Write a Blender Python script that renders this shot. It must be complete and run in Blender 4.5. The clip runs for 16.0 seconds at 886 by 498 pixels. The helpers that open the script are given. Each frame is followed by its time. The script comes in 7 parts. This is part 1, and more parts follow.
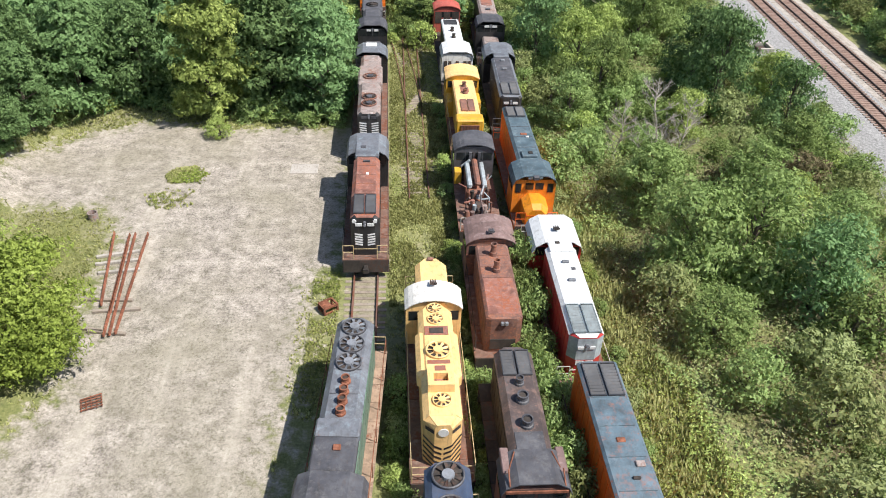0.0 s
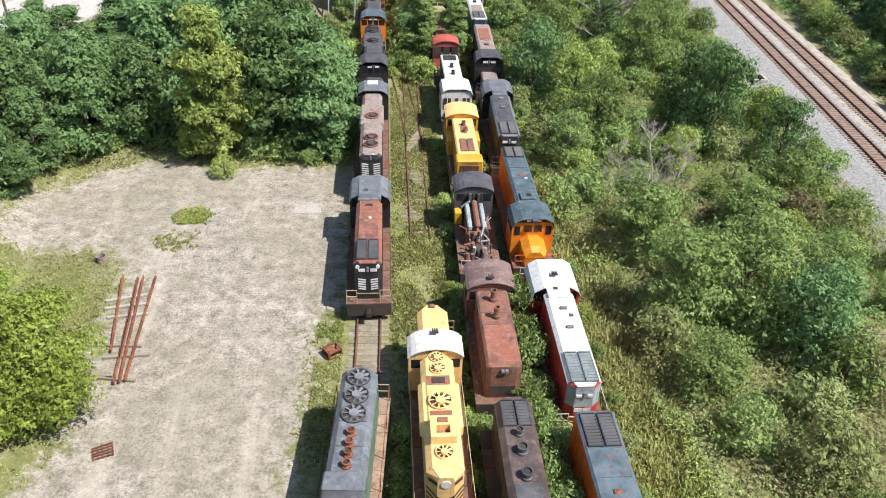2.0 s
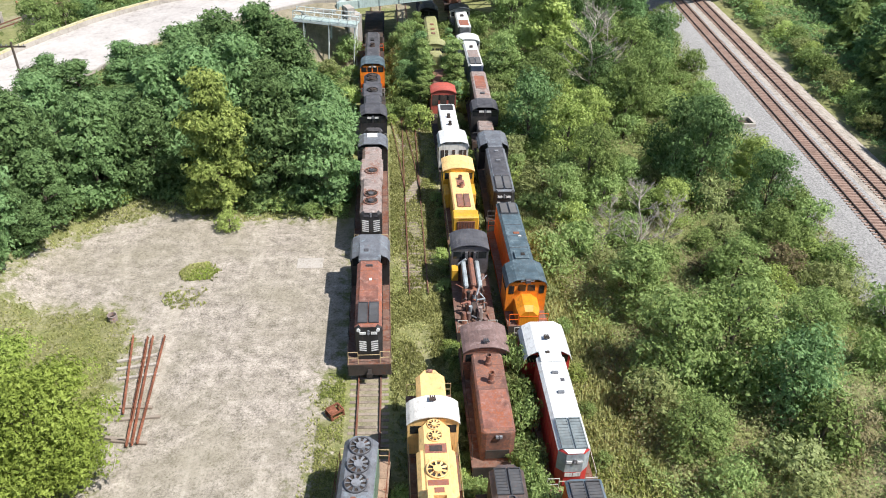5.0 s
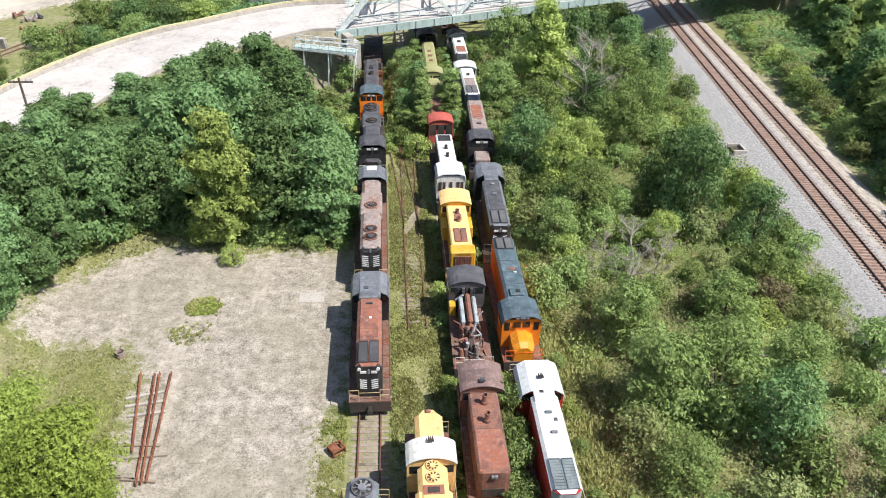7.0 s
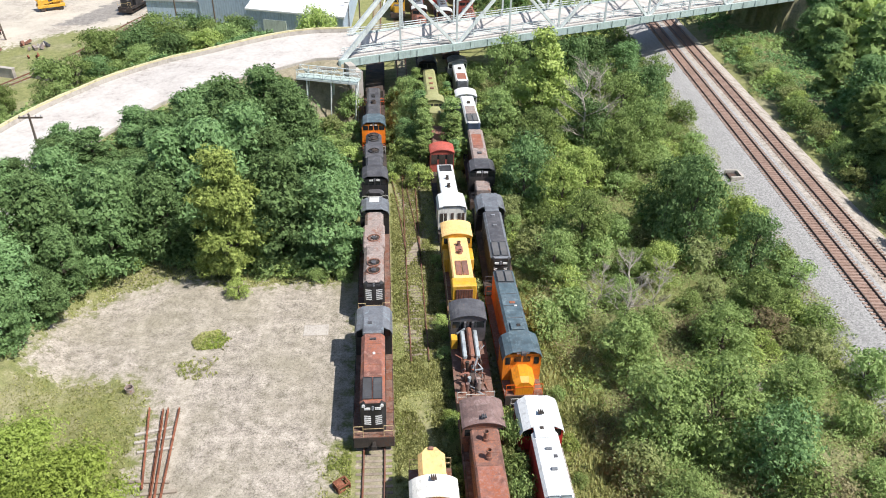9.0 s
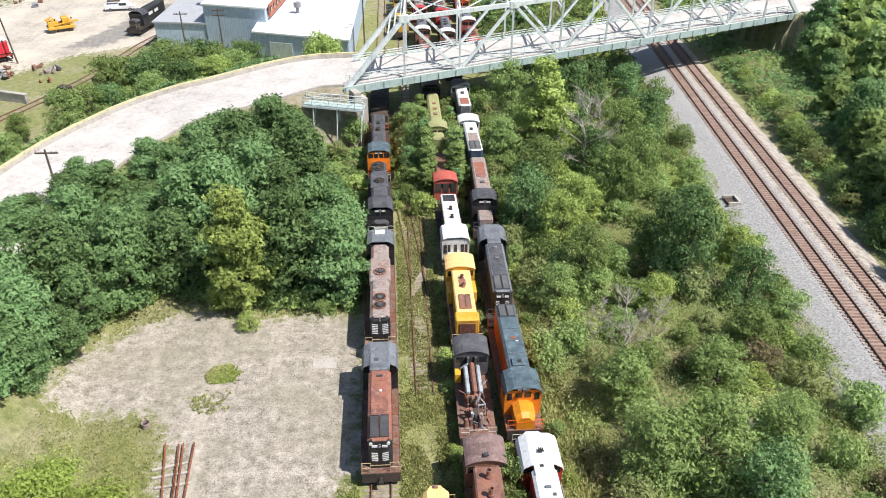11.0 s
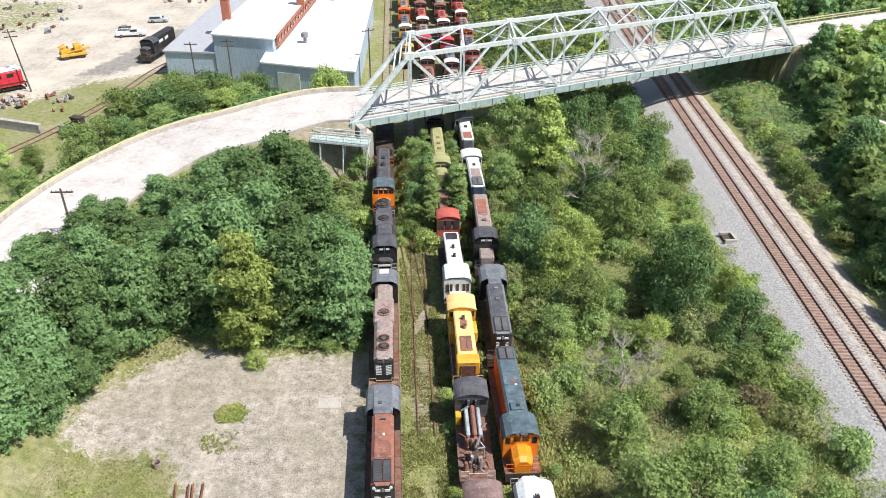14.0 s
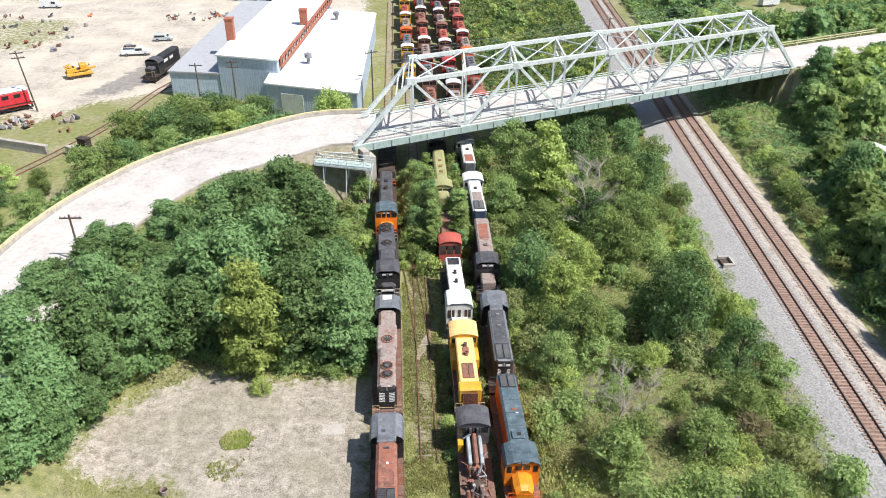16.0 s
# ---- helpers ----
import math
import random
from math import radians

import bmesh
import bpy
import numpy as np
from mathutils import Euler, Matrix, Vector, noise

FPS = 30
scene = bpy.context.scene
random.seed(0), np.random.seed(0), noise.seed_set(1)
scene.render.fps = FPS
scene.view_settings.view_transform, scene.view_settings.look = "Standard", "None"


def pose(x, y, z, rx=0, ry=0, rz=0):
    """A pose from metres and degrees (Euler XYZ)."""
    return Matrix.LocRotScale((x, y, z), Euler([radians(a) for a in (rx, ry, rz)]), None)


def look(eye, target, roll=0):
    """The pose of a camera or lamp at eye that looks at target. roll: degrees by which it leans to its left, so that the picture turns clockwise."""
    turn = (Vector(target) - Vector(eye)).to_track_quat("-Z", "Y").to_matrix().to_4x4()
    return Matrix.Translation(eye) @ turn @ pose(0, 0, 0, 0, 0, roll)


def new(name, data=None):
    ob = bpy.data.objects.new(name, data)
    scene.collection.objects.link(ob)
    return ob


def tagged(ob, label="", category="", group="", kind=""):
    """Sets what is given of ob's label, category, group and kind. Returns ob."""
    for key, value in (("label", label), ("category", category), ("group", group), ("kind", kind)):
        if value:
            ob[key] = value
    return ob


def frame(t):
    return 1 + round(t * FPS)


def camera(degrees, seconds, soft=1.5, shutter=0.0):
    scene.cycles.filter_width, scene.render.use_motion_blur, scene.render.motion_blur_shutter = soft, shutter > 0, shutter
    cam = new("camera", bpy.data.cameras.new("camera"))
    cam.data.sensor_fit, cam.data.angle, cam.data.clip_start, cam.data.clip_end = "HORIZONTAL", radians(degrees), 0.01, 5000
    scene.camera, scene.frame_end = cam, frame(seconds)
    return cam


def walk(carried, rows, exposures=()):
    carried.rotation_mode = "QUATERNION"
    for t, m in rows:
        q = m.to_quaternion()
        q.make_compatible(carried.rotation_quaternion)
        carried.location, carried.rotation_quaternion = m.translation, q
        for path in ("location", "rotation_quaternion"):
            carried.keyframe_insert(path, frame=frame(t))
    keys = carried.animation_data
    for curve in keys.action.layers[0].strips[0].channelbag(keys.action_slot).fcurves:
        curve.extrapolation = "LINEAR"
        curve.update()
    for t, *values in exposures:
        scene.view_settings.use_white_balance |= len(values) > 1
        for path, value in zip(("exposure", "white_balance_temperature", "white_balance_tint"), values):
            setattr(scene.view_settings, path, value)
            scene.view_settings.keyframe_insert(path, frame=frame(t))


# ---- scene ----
cam = camera(62.0, 16.0, 1.0)
PATH = [
    (0, (-1.085, -1.213, 29.681), (-0.955, 0.408, 28.516), 2.2),
    (0.5, (-1.082, -1.081, 30.158), (-0.953, 0.547, 29.003), 2.1),
    (1, (-1.115, -1.018, 30.766), (-0.986, 0.613, 29.617), 2.0),
    (1.5, (-1.177, -0.981, 31.429), (-1.047, 0.654, 30.285), 2.0),
    (2, (-1.227, -0.953, 32.103), (-1.096, 0.685, 30.964), 1.9),
    (2.5, (-1.218, -0.94, 32.802), (-1.087, 0.701, 31.667), 1.8),
    (3, (-1.224, -0.883, 33.466), (-1.092, 0.761, 32.336), 1.8),
    (3.5, (-1.197, -0.848, 34.087), (-1.064, 0.801, 32.963), 1.7),
    (4, (-1.134, -0.84, 34.634), (-1.003, 0.814, 33.516), 1.6),
    (6.5, (-1.151, -0.943, 38.871), (-1.015, 0.717, 37.763), 1.6),
    (7, (-1.137, -0.946, 39.428), (-1.001, 0.717, 38.326), 1.5),
    (7.5, (-1.157, -0.952, 40.021), (-1.022, 0.716, 38.926), 1.4),
    (8, (-1.174, -0.943, 40.629), (-1.039, 0.729, 39.539), 1.3),
    (8.5, (-1.164, -0.965, 41.224), (-1.032, 0.711, 40.14), 1.1),
    (9, (-1.109, -0.952, 41.793), (-0.979, 0.728, 40.716), 1.0),
    (11.3, (-1.059, -1.133, 46.069), (-0.942, 0.548, 44.992), 0.5),
    (11.5, (-1.046, -1.157, 46.196), (-0.931, 0.526, 45.122), 0.7),
    (12, (-1.062, -1.18, 46.755), (-0.948, 0.507, 45.688), 0.7),
    (12.5, (-1.031, -1.209, 47.456), (-0.918, 0.481, 46.392), 0.7),
    (13, (-1.007, -1.24, 48.211), (-0.894, 0.451, 47.149), 0.7),
    (13.5, (-0.981, -1.256, 49.007), (-0.871, 0.437, 47.949), 0.7),
    (14, (-0.978, -1.324, 49.789), (-0.87, 0.371, 48.734), 0.7),
    (14.5, (-1.035, -1.366, 50.55), (-0.927, 0.332, 49.499), 0.7),
    (15, (-1.063, -1.369, 51.231), (-0.955, 0.33, 50.182), 0.7),
    (15.5, (-1.15, -1.343, 51.785), (-1.042, 0.36, 50.741), 0.7),
    (16, (-1.242, -1.38, 52.153), (-1.134, 0.328, 51.118), 0.8),
]
walk(cam, [(t, look(eye, target, roll)) for t, eye, target, roll in PATH], [(0.0, 0.47), (16.0, 0.47)])

# ---- world, sun ----
world = bpy.data.worlds.new("world")
scene.world = world
world.use_nodes = True
wn = world.node_tree
sky = wn.nodes.new("ShaderNodeTexSky")
sky.sky_type, sky.sun_disc = "NISHITA", False
sky.sun_elevation, sky.sun_rotation = radians(57), radians(117)
wn.links.new(sky.outputs[0], wn.nodes["Background"].inputs[0])
wn.nodes["Background"].inputs[1].default_value = 0.1
sun_data = bpy.data.lights.new("sun", "SUN")
sun_data.energy, sun_data.angle, sun_data.color = 5.0, radians(0.5), (1.0, 0.965, 0.925)
sun = new("sun", sun_data)
sun.matrix_world = look((2.6 * 20, -1.4 * 20, 4.55 * 20), (0, 0, 0))

# ---- materials ----


def ramp(nt, fac, stops):
    r = nt.nodes.new("ShaderNodeValToRGB")
    e = r.color_ramp.elements
    while len(e) < len(stops):
        e.new(0.5)
    for el, (p, c) in zip(e, stops):
        el.position = p
        el.color = (*c, 1) if len(c) == 3 else c
    nt.links.new(fac, r.inputs[0])
    return r.outputs[0]


def noise_tex(nt, vec, scale, detail=4, rough=0.55):
    n = nt.nodes.new("ShaderNodeTexNoise")
    n.inputs["Scale"].default_value, n.inputs["Detail"].default_value, n.inputs["Roughness"].default_value = scale, detail, rough
    nt.links.new(vec, n.inputs["Vector"])
    return n.outputs[0]


def mix(nt, fac, a, b, mode="MIX"):
    m = nt.nodes.new("ShaderNodeMix")
    m.data_type, m.blend_type = "RGBA", mode
    for sock, v in ((m.inputs[0], fac), (m.inputs[6], a), (m.inputs[7], b)):
        if isinstance(v, (int, float)):
            sock.default_value = v
        elif isinstance(v, tuple):
            sock.default_value = (*v, 1)
        else:
            nt.links.new(v, sock)
    return m.outputs[2]


def calc(nt, op, a, b=0.0):
    m = nt.nodes.new("ShaderNodeMath")
    m.operation = op
    for sock, v in ((m.inputs[0], a), (m.inputs[1], b)):
        if isinstance(v, (int, float)):
            sock.default_value = v
        else:
            nt.links.new(v, sock)
    return m.outputs[0]


def base_mat(name, rough=0.6, metal=0.0):
    m = bpy.data.materials.new(name)
    m.use_nodes = True
    nt = m.node_tree
    b = nt.nodes["Principled BSDF"]
    b.inputs["Roughness"].default_value, b.inputs["Metallic"].default_value = rough, metal
    tc = nt.nodes.new("ShaderNodeTexCoord")
    return m, nt, b, tc.outputs["Object"]


def bump(nt, b, height, strength=0.3, dist=0.02):
    n = nt.nodes.new("ShaderNodeBump")
    n.inputs["Strength"].default_value, n.inputs["Distance"].default_value = strength, dist
    nt.links.new(height, n.inputs["Height"])
    nt.links.new(n.outputs[0], b.inputs["Normal"])


RUST = (0.17, 0.058, 0.028)


def paint(name, col, rust=0.12, rough=0.5, fade=0.25, rustcol=RUST, scale=1.0, streak=True, grime=0.38, peel=None):
    """Weathered painted steel: faded patches, rain streaks, rust spots."""
    m, nt, b, co = base_mat(name, rough)
    oi = nt.nodes.new("ShaderNodeObjectInfo")
    add = nt.nodes.new("ShaderNodeVectorMath")
    add.operation = "ADD"
    sc = nt.nodes.new("ShaderNodeVectorMath")
    sc.operation = "SCALE"
    sc.inputs[0].default_value = (37.0, 11.0, 23.0)
    nt.links.new(oi.outputs["Random"], sc.inputs["Scale"])
    nt.links.new(co, add.inputs[0])
    nt.links.new(sc.outputs[0], add.inputs[1])
    v = add.outputs[0]
    big = noise_tex(nt, v, 0.7 * scale, 5, 0.6)
    fine = noise_tex(nt, v, 6.0 * scale, 6, 0.7)
    dark = tuple(c * (1 - fade * 1.3) for c in col)
    pale = tuple(min(0.9, c * (1 - fade * 0.5) + 0.18 * fade) for c in col)
    c = ramp(nt, big, [(0.3, dark), (0.5, col), (0.72, pale)])
    c = mix(nt, calc(nt, "MULTIPLY", fine, 0.35), c, tuple(x * 0.55 for x in col))
    if streak:
        mp = nt.nodes.new("ShaderNodeMapping")
        mp.inputs["Scale"].default_value = (5.0, 2.2, 0.35)
        nt.links.new(v, mp.inputs["Vector"])
        st = noise_tex(nt, mp.outputs[0], 1.6, 4, 0.6)
        c = mix(nt, ramp(nt, st, [(0.52, (0, 0, 0)), (0.75, (0.45, 0.45, 0.45))]), c, (0.09, 0.065, 0.05))
    blot = noise_tex(nt, v, 2.1 * scale, 7, 0.68)
    c = mix(nt, ramp(nt, blot, [(0.47, (0, 0, 0)), (0.68, (grime, grime, grime))]), c, (0.035, 0.028, 0.022))
    c = mix(nt, ramp(nt, noise_tex(nt, v, 1.3 * scale, 6, 0.7), [(0.52, (0, 0, 0)), (0.72, (grime * 0.7,) * 3)]), c, tuple(min(0.9, x * 1.5 + 0.05) for x in col))
    if peel:
        pn = noise_tex(nt, v, 1.9 * scale, 9, 0.74)
        c = mix(nt, ramp(nt, pn, [(0.52, (0, 0, 0)), (0.66, (0.7, 0.7, 0.7))]), c, peel)
        pn = noise_tex(nt, v, 3.3 * scale, 9, 0.76)
        c = mix(nt, ramp(nt, pn, [(0.56, (0, 0, 0)), (0.64, (0.55, 0.55, 0.55))]), c, tuple(x * 0.45 for x in col))
    if rust > 0:
        f = calc(nt, "ADD", calc(nt, "MULTIPLY", big, 0.55), calc(nt, "MULTIPLY", fine, 0.5))
        t = 0.72 - 0.36 * rust
        rm = ramp(nt, f, [(t - 0.04, (0, 0, 0)), (t + 0.05, (1, 1, 1))])
        rc = ramp(nt, fine, [(0.3, tuple(x * 0.5 for x in rustcol)), (0.6, rustcol), (0.8, tuple(min(1, x * 1.7) for x in rustcol))])
        c = mix(nt, rm, c, rc)
    nt.links.new(c, b.inputs["Base Color"])
    bump(nt, b, fine, 0.25, 0.015)
    return m


def ground_like(name, stops, s1=0.5, s2=6.0, rough=0.95, bumps=0.5, dist=0.05):
    m, nt, b, co = base_mat(name, rough)
    a, f = noise_tex(nt, co, s1, 6, 0.65), noise_tex(nt, co, s2, 6, 0.75)
    v = calc(nt, "ADD", calc(nt, "MULTIPLY", a, 0.5), calc(nt, "MULTIPLY", f, 0.5))
    nt.links.new(ramp(nt, v, stops), b.inputs["Base Color"])
    bump(nt, b, f, bumps, dist)
    return m


def leaf_mat(name, dark, mid, light, back=0.3, hue=0.05, leaflet=0.13, full=0.62):
    """Leaf sprays: each is broken into leaflets of its own tone, with gaps between them."""
    m, nt, b, co = base_mat(name, 0.7)
    oi = nt.nodes.new("ShaderNodeObjectInfo")
    gi = nt.nodes.new("ShaderNodeNewGeometry")
    vo = nt.nodes.new("ShaderNodeTexVoronoi")
    vo.inputs["Scale"].default_value = 1.0 / leaflet
    nt.links.new(co, vo.inputs["Vector"])
    sp = nt.nodes.new("ShaderNodeSeparateColor")
    nt.links.new(vo.outputs["Color"], sp.inputs[0])
    f = calc(nt, "ADD", calc(nt, "MULTIPLY", gi.outputs["Random Per Island"], 0.24), calc(nt, "MULTIPLY", oi.outputs["Random"], 0.42))
    f = calc(nt, "ADD", f, calc(nt, "MULTIPLY", sp.outputs[0], 0.34))
    f = calc(nt, "ADD", f, calc(nt, "MULTIPLY", calc(nt, "SUBTRACT", noise_tex(nt, co, 0.3, 3), 0.5), 0.7))
    c = ramp(nt, f, [(0.16, tuple(v * 0.7 for v in dark)), (0.48, mid), (0.82, tuple(v * 1.12 for v in light))])
    hs = nt.nodes.new("ShaderNodeHueSaturation")
    nt.links.new(c, hs.inputs["Color"])
    h = calc(nt, "ADD", calc(nt, "MULTIPLY", oi.outputs["Random"], hue * 0.5), 0.5 - hue * 0.25)
    nt.links.new(h, hs.inputs["Hue"])
    nt.links.new(hs.outputs[0], b.inputs["Base Color"])
    b.inputs["Specular IOR Level"].default_value = 0.06
    tr = nt.nodes.new("ShaderNodeBsdfTranslucent")
    nt.links.new(hs.outputs[0], tr.inputs[0])
    mx = nt.nodes.new("ShaderNodeMixShader")
    mx.inputs[0].default_value = back
    nt.links.new(b.outputs[0], mx.inputs[1])
    nt.links.new(tr.outputs[0], mx.inputs[2])
    gap = nt.nodes.new("ShaderNodeBsdfTransparent")
    cut = nt.nodes.new("ShaderNodeMixShader")
    nt.links.new(calc(nt, "LESS_THAN", vo.outputs["Distance"], full), cut.inputs[0])
    nt.links.new(gap.outputs[0], cut.inputs[1])
    nt.links.new(mx.outputs[0], cut.inputs[2])
    nt.links.new(cut.outputs[0], nt.nodes["Material Output"].inputs[0])
    return m


def glass_mat():
    m, nt, b, co = base_mat("window_glass", 0.08)
    n = noise_tex(nt, co, 2.0, 3)
    nt.links.new(ramp(nt, n, [(0.3, (0.012, 0.015, 0.016)), (0.7, (0.03, 0.034, 0.034))]), b.inputs["Base Color"])
    return m


GLASS = glass_mat()
BLACK = paint("black_paint", (0.022, 0.022, 0.024), 0.05, 0.55, 0.3)
DARKROOF = paint("dark_grey_roof", (0.075, 0.075, 0.085), 0.1, 0.6, 0.4, peel=(0.15, 0.145, 0.145))
GREYROOF = paint("faded_grey_roof", (0.16, 0.17, 0.19), 0.12, 0.55, 0.35, peel=(0.24, 0.29, 0.32))
BLUEROOF = paint("faded_blue_grey_roof", (0.12, 0.175, 0.21), 0.2, 0.5, 0.35, (0.27, 0.1, 0.06), peel=(0.3, 0.13, 0.085))
BLUEROOF2 = paint("slate_blue_roof", (0.085, 0.13, 0.155), 0.16, 0.55, 0.4, peel=(0.2, 0.26, 0.28))
RUSTROOF = paint("rusty_brown_roof", (0.21, 0.105, 0.08), 0.5, 0.8, 0.4, (0.3, 0.12, 0.07), peel=(0.33, 0.19, 0.145))
REDRUST = paint("red_oxide_panels", (0.3, 0.125, 0.09), 0.45, 0.85, 0.45, (0.31, 0.1, 0.05), peel=(0.42, 0.25, 0.2))
TANROOF = paint("rust_stained_tan_roof", (0.33, 0.265, 0.24), 0.38, 0.75, 0.4, (0.25, 0.12, 0.08), peel=(0.45, 0.39, 0.36))
MAUVE = paint("faded_maroon_cab_roof", (0.22, 0.14, 0.125), 0.25, 0.75, 0.3, peel=(0.36, 0.27, 0.25))
YELLOW = paint("faded_yellow_paint", (0.95, 0.6, 0.24), 0.1, 0.5, 0.2, (0.4, 0.16, 0.05), grime=0.2)
YELLOW2 = paint("strong_yellow_paint", (0.75, 0.4, 0.03), 0.1, 0.5, 0.2, (0.3, 0.13, 0.04), grime=0.2, peel=(0.5, 0.33, 0.12))
CREAM = paint("white_cab_paint", (0.8, 0.77, 0.7), 0.04, 0.45, 0.12, grime=0.14)
WHITE = paint("white_roof_paint", (0.75, 0.76, 0.75), 0.06, 0.5, 0.15, grime=0.14)
RED = paint("red_side_paint", (0.5, 0.035, 0.03), 0.08, 0.5, 0.2, grime=0.2)
ORANGE = paint("orange_paint", (0.9, 0.145, 0.01), 0.08, 0.5, 0.2, grime=0.2)
ORANGE3 = paint("orange_cab_paint", (0.85, 0.24, 0.015), 0.08, 0.5, 0.2, grime=0.2)
ORANGE2 = paint("bright_orange_nose", (0.85, 0.3, 0.015), 0.05, 0.45, 0.15, grime=0.2)
GREEN = paint("faded_green_side", (0.16, 0.26, 0.19), 0.1, 0.5, 0.3)
OLIVE = paint("olive_yellow_roof", (0.36, 0.36, 0.16), 0.12, 0.6, 0.3)
BLUE = paint("dark_blue_roof", (0.05, 0.075, 0.13), 0.1, 0.5, 0.3)
REDCAB = paint("faded_red_cab", (0.5, 0.1, 0.07), 0.15, 0.65, 0.3)
DECK = paint("rusty_deck_plate", (0.2, 0.11, 0.08), 0.45, 0.85, 0.4, peel=(0.27, 0.19, 0.15))
DECKTAN = paint("worn_tan_walkway", (0.38, 0.26, 0.18), 0.3, 0.85, 0.35, peel=(0.25, 0.17, 0.12))
UNDER = paint("grimy_running_gear", (0.045, 0.036, 0.03), 0.4, 0.85, 0.4, (0.09, 0.045, 0.03))
STACKRUST = paint("rusty_exhaust_stack", (0.36, 0.13, 0.07), 0.6, 0.85, 0.3)
RAILYEL = paint("yellowed_handrail", (0.55, 0.42, 0.22), 0.2, 0.6, 0.3)
RAILWHT = paint("pale_handrail", (0.6, 0.58, 0.52), 0.15, 0.6, 0.3)
STRIPE = paint("white_stripe", (0.78, 0.78, 0.76), 0.0, 0.5, 0.1, grime=0.14)
SOOT = paint("sooty_brown_roof", (0.095, 0.07, 0.064), 0.3, 0.55, 0.45, (0.2, 0.11, 0.085), peel=(0.24, 0.15, 0.12))
SLAT = paint("radiator_slat", (0.05, 0.053, 0.06), 0.1, 0.5, 0.3)
SLATBLUE = paint("blue_grey_radiator_slat", (0.18, 0.22, 0.23), 0.06, 0.5, 0.3)
PALEGREY = paint("pale_blue_grey_paint", (0.4, 0.45, 0.47), 0.06, 0.5, 0.25)
STEEL = paint("bare_steel_hub", (0.24, 0.25, 0.27), 0.15, 0.4, 0.3)
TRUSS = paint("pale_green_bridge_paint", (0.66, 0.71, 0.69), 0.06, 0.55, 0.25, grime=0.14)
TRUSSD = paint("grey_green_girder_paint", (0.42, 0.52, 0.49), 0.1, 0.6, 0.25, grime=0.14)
RAILST = paint("rusted_rail", (0.19, 0.1, 0.07), 0.5, 0.7, 0.3)
RAILTOP = paint("dark_running_rail", (0.065, 0.045, 0.04), 0.25, 0.45, 0.2)
TIEWOOD = paint("weathered_tie", (0.31, 0.255, 0.2), 0.0, 0.95, 0.5, grime=0.2)
TIERUST = paint("rust_dusted_tie", (0.34, 0.23, 0.18), 0.15, 0.95, 0.35, (0.22, 0.12, 0.085), streak=False, grime=0.25)
RUSTBED = ground_like("rust_dusted_ballast", [(0.38, (0.085, 0.05, 0.036)), (0.5, (0.2, 0.125, 0.095)), (0.62, (0.31, 0.21, 0.165))], 2.0, 8.0, 0.95, 1.0, 0.06)
CONC = paint("weathered_concrete", (0.46, 0.42, 0.37), 0.0, 0.95, 0.3, grime=0.14)
YBAR = paint("yellow_parapet_paint", (0.64, 0.57, 0.33), 0.05, 0.7, 0.25)
BLUEWALL = paint("pale_blue_corrugated", (0.44, 0.54, 0.64), 0.03, 0.6, 0.15, grime=0.14)
BRICKRED = paint("red_brick_chimney", (0.42, 0.14, 0.08), 0.2, 0.9, 0.25)
FIBRE = paint("pale_green_fibreglass", (0.55, 0.62, 0.55), 0.0, 0.5, 0.15, grime=0.14)
ROOFWHT = paint("white_membrane_roof", (0.82, 0.82, 0.81), 0.0, 0.7, 0.08, streak=False, grime=0.14)
ROOFGRY = paint("grey_metal_roof", (0.42, 0.43, 0.45), 0.03, 0.6, 0.15, grime=0.14)
BARK = paint("grey_brown_bark", (0.13, 0.1, 0.075), 0.0, 0.95, 0.4)
DEADWOOD = paint("bare_grey_twigs", (0.47, 0.42, 0.36), 0.0, 0.95, 0.2, streak=False, grime=0.1)
WOODPALE = paint("pale_lumber", (0.6, 0.45, 0.28), 0.0, 0.9, 0.3)
ROAD = ground_like("pale_concrete_road", [(0.34, (0.27, 0.24, 0.215)), (0.44, (0.43, 0.395, 0.365)), (0.56, (0.52, 0.485, 0.45)), (0.68, (0.58, 0.545, 0.51))], 0.22, 1.6, 0.9, 0.15)
BALLAST = ground_like("grey_ballast", [(0.38, (0.13, 0.128, 0.124)), (0.5, (0.31, 0.302, 0.292)), (0.62, (0.47, 0.455, 0.44))], 4.5, 11.0, 0.95, 1.0, 0.06)
BALLASTTAN = ground_like("tan_ballast", [(0.36, (0.13, 0.11, 0.09)), (0.5, (0.36, 0.32, 0.275)), (0.64, (0.52, 0.465, 0.41))], 1.2, 7.0, 0.95, 1.0, 0.06)

LEAF = [
    leaf_mat("locust_leaves", (0.102, 0.173, 0.062), (0.166, 0.267, 0.102), (0.239, 0.354, 0.154), leaflet=0.19),
    leaf_mat("yellow_green_leaves", (0.237, 0.328, 0.088), (0.381, 0.475, 0.138), (0.512, 0.594, 0.213), leaflet=0.12),
    leaf_mat("shrub_leaves", (0.162, 0.237, 0.069), (0.260, 0.354, 0.119), (0.361, 0.451, 0.178), leaflet=0.105),
    leaf_mat("olive_scrub_leaves", (0.186, 0.224, 0.078), (0.286, 0.327, 0.129), (0.380, 0.411, 0.184), leaflet=0.105),
    leaf_mat("russet_scrub_leaves", (0.159, 0.136, 0.070), (0.234, 0.198, 0.108), (0.308, 0.272, 0.157), leaflet=0.105),
]
